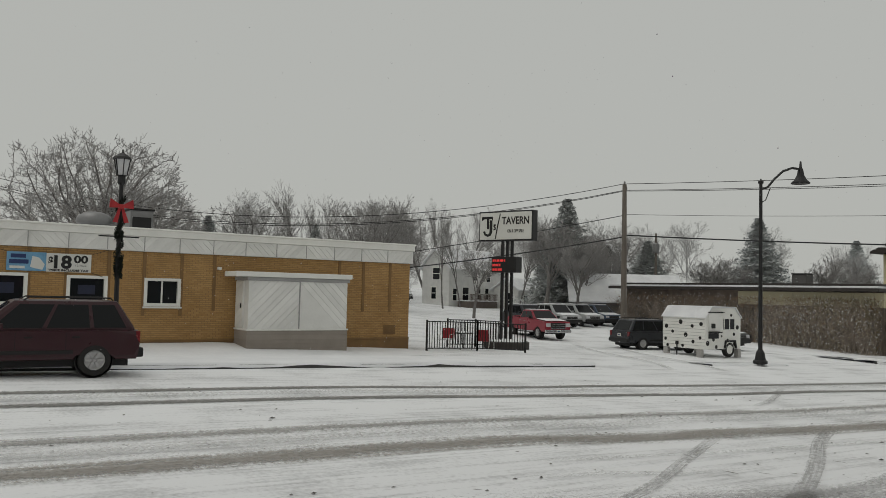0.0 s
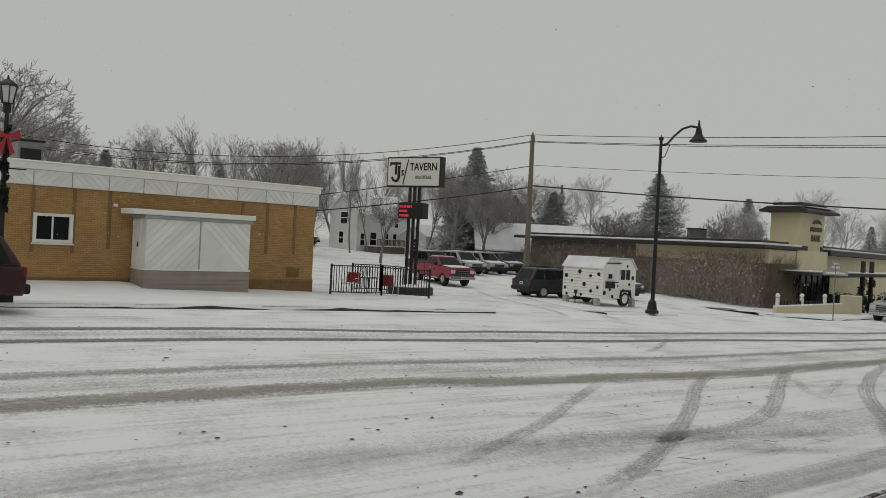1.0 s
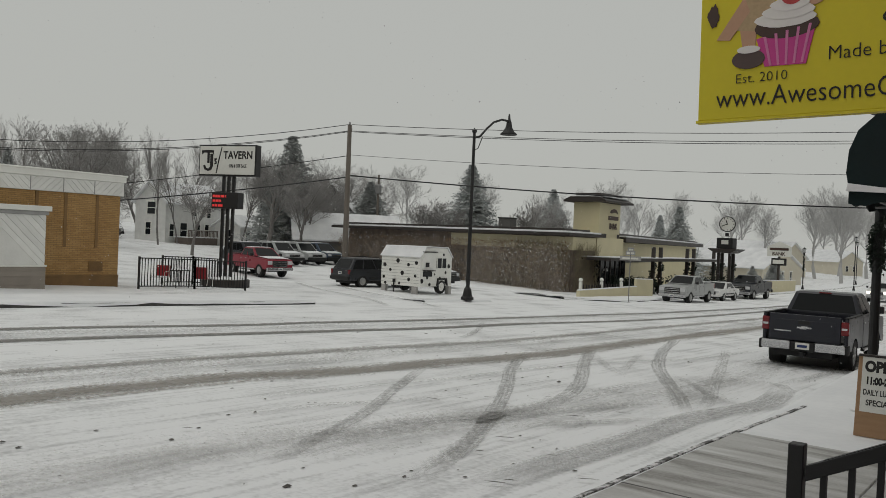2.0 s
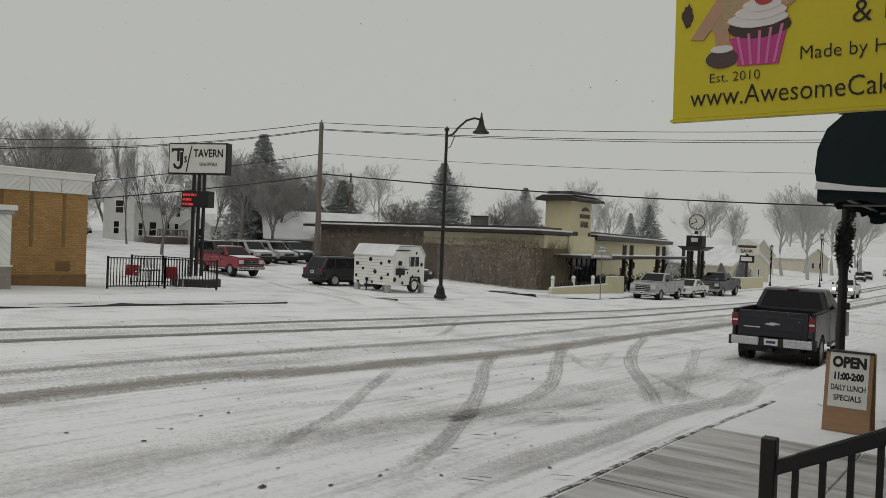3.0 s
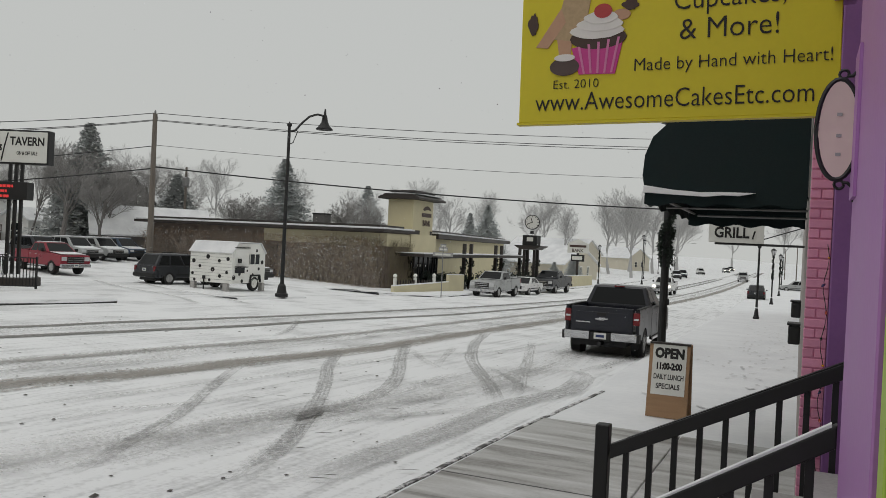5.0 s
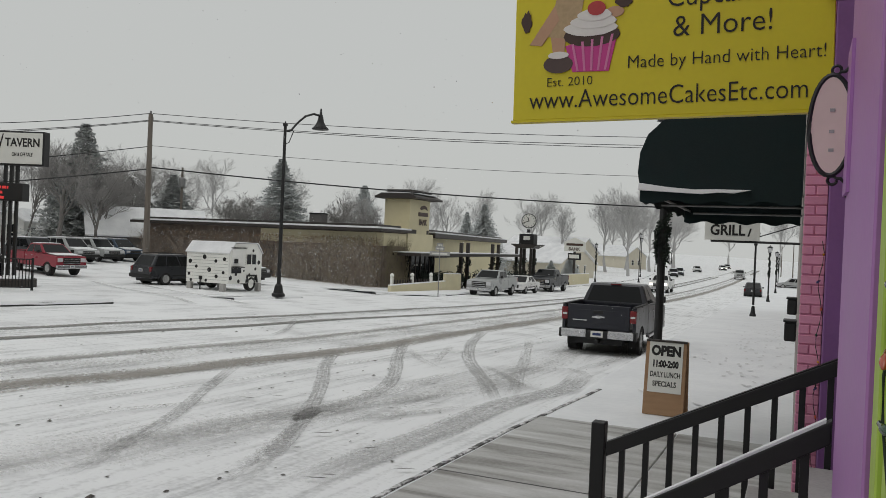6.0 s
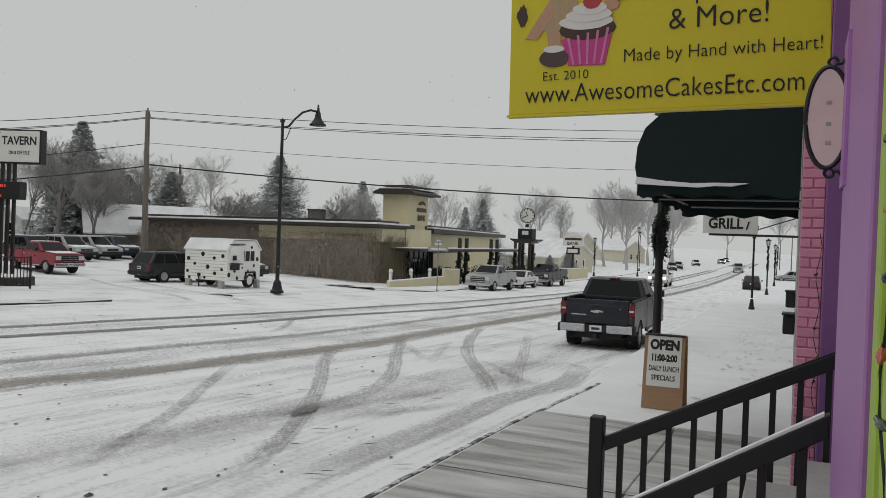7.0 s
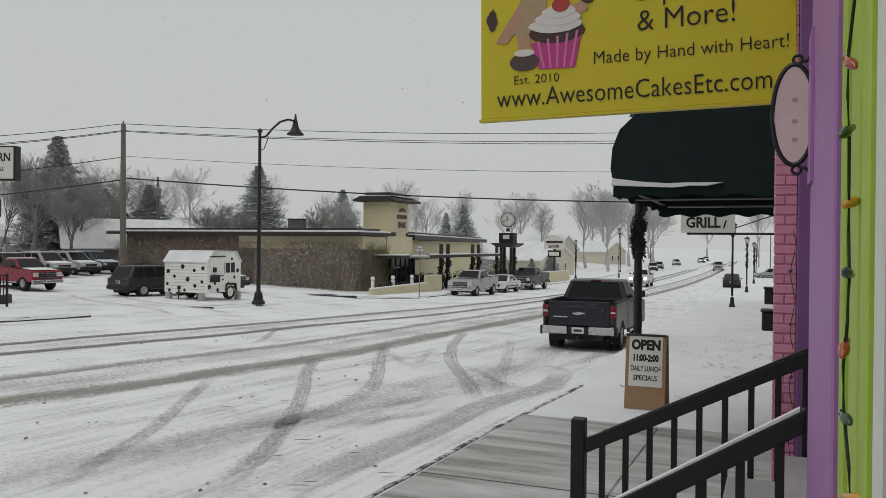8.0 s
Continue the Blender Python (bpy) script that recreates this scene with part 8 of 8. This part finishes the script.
def hedge(x0, y0, x1, y1, high, wide, seed):
    rnd = random.Random(seed)
    bm = bmesh.new()
    for _ in range(2600):
        u = rnd.random()
        x, y = x0 + (x1 - x0) * u, y0 + (y1 - y0) * u
        a = rnd.random() * 3.1416
        rr = rnd.uniform(0.6, 1.0) * (1 + 0.15 * math.sin(u * 31))
        p = Vector((x + wide / 2 * math.cos(a) * rr, y, ground_z(x, y) + high * math.sin(a) * rr + 0.05))
        d = Vector((rnd.gauss(0, 1), rnd.gauss(0, 1), rnd.gauss(0, 1))).normalized() * 0.13
        s = d.orthogonal().normalized() * 0.06
        bm.faces.new([bm.verts.new(v) for v in (p - s, p + s, p + d)])
    tagged(finish(bm, "hedge", M["garland"]), "dark clipped evergreen hedge before the bank", "hedge", kind="stuff")


hedge(-23.35, 59.97, -23.13, 74.9, 1.47, 1.66, 1)
hedge(-26.11, 55.42, -26.04, 63.83, 1.23, 1.23, 2)


# ---- houses beyond ----
def gabled(name, m, w, l, wall_h, roof_h, wall_m, label, wins=(), roof_m="roof_snow", over=0.35, group=""):
    """A house with its ridge along local y; the gable faces local -y. wins: (face, along, sill, width, height)."""
    h = empty(name, m, label, "house", group)
    body = prism([(-w / 2, -1.5), (w / 2, -1.5), (w / 2, wall_h), (0, wall_h + roof_h), (-w / 2, wall_h)], 0, l)
    part("wall", body, M[wall_m], h)
    t = 0.14
    k = roof_h / (w / 2)
    ex = w / 2 + over
    roof = prism([(-ex, wall_h - over * k + 0.02), (0, wall_h + roof_h + 0.02), (ex, wall_h - over * k + 0.02), (ex, wall_h - over * k + t), (0, wall_h + roof_h + t + 0.03), (-ex, wall_h - over * k + t)], -over, l + over)
    part("roof", roof, M[roof_m], h, "pitched roof under snow")
    for face, a, z, ww, hh in wins:
        if face == "S":
            wn_ = part("window", box(a - ww / 2, a + ww / 2, -0.02, 0.0, z, z + hh), M["dark_glass"], h)
            part("window_frame", box(a - ww / 2 - 0.09, a - ww / 2, -0.05, -0.003, z - 0.08, z + hh + 0.09), M["white_paint"], wn_)
            part("window_frame", box(a + ww / 2, a + ww / 2 + 0.09, -0.05, -0.003, z - 0.08, z + hh + 0.09), M["white_paint"], wn_)
            part("window_head", box(a - ww / 2 - 0.12, a + ww / 2 + 0.12, -0.08, -0.003, z + hh + 0.004, z + hh + 0.12), M["white_paint"], wn_)
            part("sash_bar", box(a - ww / 2, a + ww / 2, -0.03, -0.021, z + hh * 0.5 - 0.03, z + hh * 0.5 + 0.03), M["white_paint"], wn_)
        else:
            wn_ = part("window", box(w / 2, w / 2 + 0.02, a - ww / 2, a + ww / 2, z, z + hh), M["dark_glass"], h)
            part("window_frame", box(w / 2 + 0.003, w / 2 + 0.05, a - ww / 2 - 0.09, a - ww / 2, z - 0.08, z + hh + 0.09), M["white_paint"], wn_)
            part("window_frame", box(w / 2 + 0.003, w / 2 + 0.05, a + ww / 2, a + ww / 2 + 0.09, z - 0.08, z + hh + 0.09), M["white_paint"], wn_)
            part("sash_bar", box(w / 2 + 0.021, w / 2 + 0.03, a - ww / 2, a + ww / 2, z + hh * 0.5 - 0.03, z + hh * 0.5 + 0.03), M["white_paint"], wn_)
    return h


# white two-storey house: a gable to the road and a long side, with a low rear wing
hz = ground_z(-67, 44)
gabled("white_house", at(-67.8, 44.08, ground_z(-67.8, 44.08)) @ pose(0, 0, 0, 0, 0, 14) @ Matrix.Scale(1.018, 4), 3.6, 8.0, 3.75, 1.7, "house_white", "old white two-storey boarded house with snowy roofs", (("S", -0.2, 0.6, 0.6, 1.1), ("S", 0.1, 2.5, 0.9, 1.1), ("E", 0.8, 0.5, 0.55, 1.1), ("E", 2.4, 0.45, 0.9, 1.3), ("E", 4.4, 0.6, 0.6, 1.1), ("E", 5.7, 0.6, 0.55, 1.1), ("E", 5.9, 2.4, 0.6, 0.9), ("E", 3.8, 2.5, 0.6, 0.8)))
gabled("white_house_wing", at(-64.59, 50.49, ground_z(-64.59, 50.49)) @ pose(0, 0, 0, 0, 0, 14) @ Matrix.Scale(1.022, 4), 3.0, 5.0, 2.0, 0.9, "house_white", "low white boarded wing of the old house", (("S", 0.2, 0.2, 0.7, 1.4), ("E", 1.2, 0.5, 0.6, 0.9)))
dk = empty("timber_deck", at(-65.76, 45.4, hz + 0.05) @ pose(0, 0, 0, 0, 0, 14) @ Matrix.Scale(1.018, 4), "brown timber deck with a slatted rail", "deck")
part("skirt", box(0, 1.5, 0, 4.2, -0.6, 0.42), M["deck_wood"], dk)
part("deck_floor", box(-0.1, 1.6, -0.1, 4.3, 0.424, 0.5), M["snow"], dk)
part("hand_rail", box(1.5, 1.56, 0, 4.2, 1.05, 1.12), M["deck_wood"], dk)
for k in range(22):
    part("rail_slat", box(1.5, 1.54, 0.02 + k * 0.195, 0.09 + k * 0.195, 0.5, 1.05), M["deck_wood"], dk)
gabled("dark_shed", at(-54.57, 49.98, ground_z(-54.57, 49.98)) @ pose(0, 0, 0, 0, 0, -38) @ Matrix.Scale(1.022, 4), 5.2, 9, 1.7, 2.1, "barn_dark", "dark boarded shed with a snow-covered roof", (("S", 1.0, 0.4, 0.7, 0.8),))
gabled("grey_house", at(-66.64, 66.64, ground_z(-66.64, 66.64)) @ pose(0, 0, 0, 0, 0, 35) @ Matrix.Scale(1.038, 4), 5.5, 9, 4.0, 3.3, "barn_dark", "grey gabled house behind the trees", (("S", 0, 4.4, 0.8, 0.9),))
gabled("cream_hall", at(-34.69, 120.75, ground_z(-34.69, 120.75)) @ pose(0, 0, 0, 0, 0, 74) @ at(0, -4.6, 0) @ Matrix.Scale(1.324, 4), 7.5, 11.5, 1.75, 1.9, "church_wall", "cream hall with a broad snow-covered roof", (("S", -1.6, 0.0, 0.3, 1.4), ("S", 0, 0.0, 0.3, 1.4), ("S", 1.6, 0.0, 0.3, 1.4)))
gabled("long_house", at(-39.68, 163.84, ground_z(-39.68, 163.84)) @ pose(0, 0, 0, 0, 0, 80) @ Matrix.Scale(1.28, 4), 9, 13, 2.8, 2.3, "church_wall", "long pale house with a snowy roof", (("S", 0, 1.0, 1.0, 1.2),))
for x, y, r, w, l in ((-38.05, 209.92, 70, 10.5, 13.12), (-42.36, 230.51, 65, 11.21, 13.71), (-51.32, 262.73, 60, 11, 13.44), (11.52, 271.59, -70, 13.17, 16.46)):
    gabled("far_house", at(x, y, ground_z(x, y)) @ pose(0, 0, 0, 0, 0, r), w, l, 3.2, 2.4, "church_wall", "pale far house with a snowy roof", (("S", -1.5, 1.0, 1.0, 1.2), ("S", 1.5, 1.0, 1.0, 1.2), ("E", 3, 1, 1, 1.2)), group="houses down the street")
chim = empty("roof_unit", at(-39.84, 62.4, 3.516) @ Matrix.Scale(1.2, 4), "dark boxy unit on the bank roof", "ventilation unit")
part("casing", box(-0.55, 0.55, -0.4, 0.4, 0, 0.75, 0.03), M["barn_dark"], chim)
part("cap", box(-0.6, 0.6, -0.45, 0.45, 0.755, 0.83, 0.02), M["black_plastic"], chim)


def street_sign():
    x, y = -19.65, 44.23
    s = empty("street_sign", at(x, y, ground_z(x, y) + 0.08) @ Matrix.Scale(1.232, 4), "street name signs on a thin post", "sign")
    part("post", tube((0, 0, 0), (0, 0, 2.45), 0.025), M["grey_metal"], s)
    for z, w, a in ((1.95, 0.5, 12), (2.2, 0.22, 12), (2.36, 0.24, 80)):
        b_ = part("blade", moved(box(-w, w, -0.012, 0.012, 0, 0.2, 0.004), at(0, 0, z) @ pose(0, 0, 0, 0, 0, a)), M["grey_trim"], s, "dull grey sign blade")
        part("letter_bar", moved(box(-w * 0.75, w * 0.75, -0.016, -0.0125, 0.06, 0.14), at(0, 0, z) @ pose(0, 0, 0, 0, 0, a)), M["sign_white"], b_)


street_sign()


def transformer_pole(x, y, high):
    s = empty("utility_pole", at(x, y, ground_z(x, y)), "far wooden pole carrying two transformer drums", "utility pole")
    part("shaft", tube((0, 0, 0), (0, 0, high), 0.15, 0.1, 8), M["pole_wood"], s)
    for sx in (-0.55, 0.55):
        part("drum", moved(lathe(((0.3, 0), (0.33, 0.1), (0.33, 0.8), (0.25, 0.9), (0.02, 0.92)), 12), at(sx * 0.65, -sx * 0.75, high - 1.9)), M["grey_metal"], s)
    part("cross_arm", moved(box(-0.9, 0.9, -0.05, 0.05, high - 0.6, high - 0.48), pose(0, 0, 0, 0, 0, -50)), M["pole_wood"], s)


transformer_pole(-54.18, 60.68, 8.46)
for x, y in ((0.97, 106.79), (0.65, 137.42), (-0.82, 174.26), (-3.62, 213.72)):
    p_ = empty("utility_pole", at(x, y, ground_z(x, y)), "tall grey pole along the shops", "utility pole", "poles along the shops")
    part("shaft", tube((0, 0, 0), (0, 0, 7.5), 0.12, 0.08, 8), M["pole_wood"], p_)


def clods():
    """Crumbs of dirty slush dropped along the ruts, and foot-trodden nicks."""
    rnd = random.Random(77)
    bm = bmesh.new()
    for _ in range(260):
        y = rnd.uniform(1.5, 24)
        lane = rnd.choice((-4.2, -5.0, -6.2, -7.4, -9.2, -10.5, -12.3, -15.9))
        x = 1.1 * lane + rnd.gauss(0, 0.45) + 0.06 * max(0, y - 10)
        if x > -3.2:
            continue
        r = rnd.uniform(0.008, 0.024) * (1.8 if rnd.random() < 0.06 else 1)
        z = ground_z(x, y) + 0.012
        n = 5
        ring = [bm.verts.new((x + r * math.cos(2 * math.pi * k / n) * rnd.uniform(0.6, 1.4), y + r * 1.5 * math.sin(2 * math.pi * k / n) * rnd.uniform(0.6, 1.4), z)) for k in range(n)]
        tip = bm.verts.new((x, y, z + r * rnd.uniform(0.3, 0.7)))
        for k in range(n):
            bm.faces.new((ring[k], ring[(k + 1) % n], tip))
    for _ in range(20):
        y, x = rnd.uniform(5.0, 13.0), rnd.uniform(-7.6, -3.5)
        a, lg, wd = rnd.gauss(0.35, 0.25), rnd.uniform(0.05, 0.14), rnd.uniform(0.012, 0.024)
        z = ground_z(x, y) + 0.045
        c, s = math.cos(a), math.sin(a)
        bm.faces.new([bm.verts.new((x + u * c - v * s, y + u * s + v * c, z)) for u, v in ((-lg, 0), (-lg * 0.3, -wd), (lg * 0.6, -wd * 0.7), (lg, 0), (lg * 0.4, wd), (-lg * 0.5, wd * 0.8))])
    tagged(finish(bm, "slush_crumbs", M["clod"]), "small dark crumbs of slush on the street", "slush", kind="stuff")
    bm = bmesh.new()
    for _ in range(150):
        y = rnd.uniform(12.2, 42)
        x = rnd.gauss(-1.0, 0.5) if rnd.random() < 0.75 else rnd.uniform(-2.6, -0.1)
        if not -2.7 < x < -0.05:
            continue
        z = ground_z(x, y) + 0.142
        a = rnd.gauss(0, 0.35)
        pts = []
        for k in range(9):
            t = 2 * math.pi * k / 9
            u, v = 0.035 * math.cos(t) * rnd.uniform(0.85, 1.1), 0.13 * math.sin(t) * rnd.uniform(0.85, 1.1)
            pts.append(bm.verts.new((x + u * math.cos(a) - v * math.sin(a), y + u * math.sin(a) + v * math.cos(a), z)))
        bm.faces.new(pts)
    tagged(finish(bm, "footprint_field", M["footprint"]), "grey footprints trodden into the pavement snow", "footprints", kind="stuff")


M["clod"] = mat("clod", (0.14, 0.13, 0.12), (0.08, 0.075, 0.07), 20.0, 0.9)
M["footprint"] = mat("footprint", (0.76, 0.765, 0.77), (0.66, 0.665, 0.67), 20.0, 0.9)
clods()


def snowfall():
    """Single flakes in the air over the street."""
    rnd = random.Random(12)
    bm = bmesh.new()
    for _ in range(1500):
        p = Vector((rnd.uniform(-26, 0.0), rnd.uniform(2.5, 34), rnd.uniform(0.3, 9)))
        if p.x > -2.2 or p.length < 4.5:
            continue
        r = rnd.uniform(0.003, 0.0065) * (1 + p.length / 22)
        v = [bm.verts.new(p + Vector(d) * r * rnd.uniform(0.7, 1.2)) for d in ((1, 0, 0), (-1, 0, 0), (0, 1, 0), (0, -1, 0), (0, 0, 1), (0, 0, -1))]
        for f in ((0, 2, 4), (2, 1, 4), (1, 3, 4), (3, 0, 4), (2, 0, 5), (1, 2, 5), (3, 1, 5), (0, 3, 5)):
            bm.faces.new([v[k] for k in f])
    tagged(finish(bm, "falling_snow", M["snow"]), "sparse snowflakes drifting down over the street", "snow", kind="stuff")


snowfall()
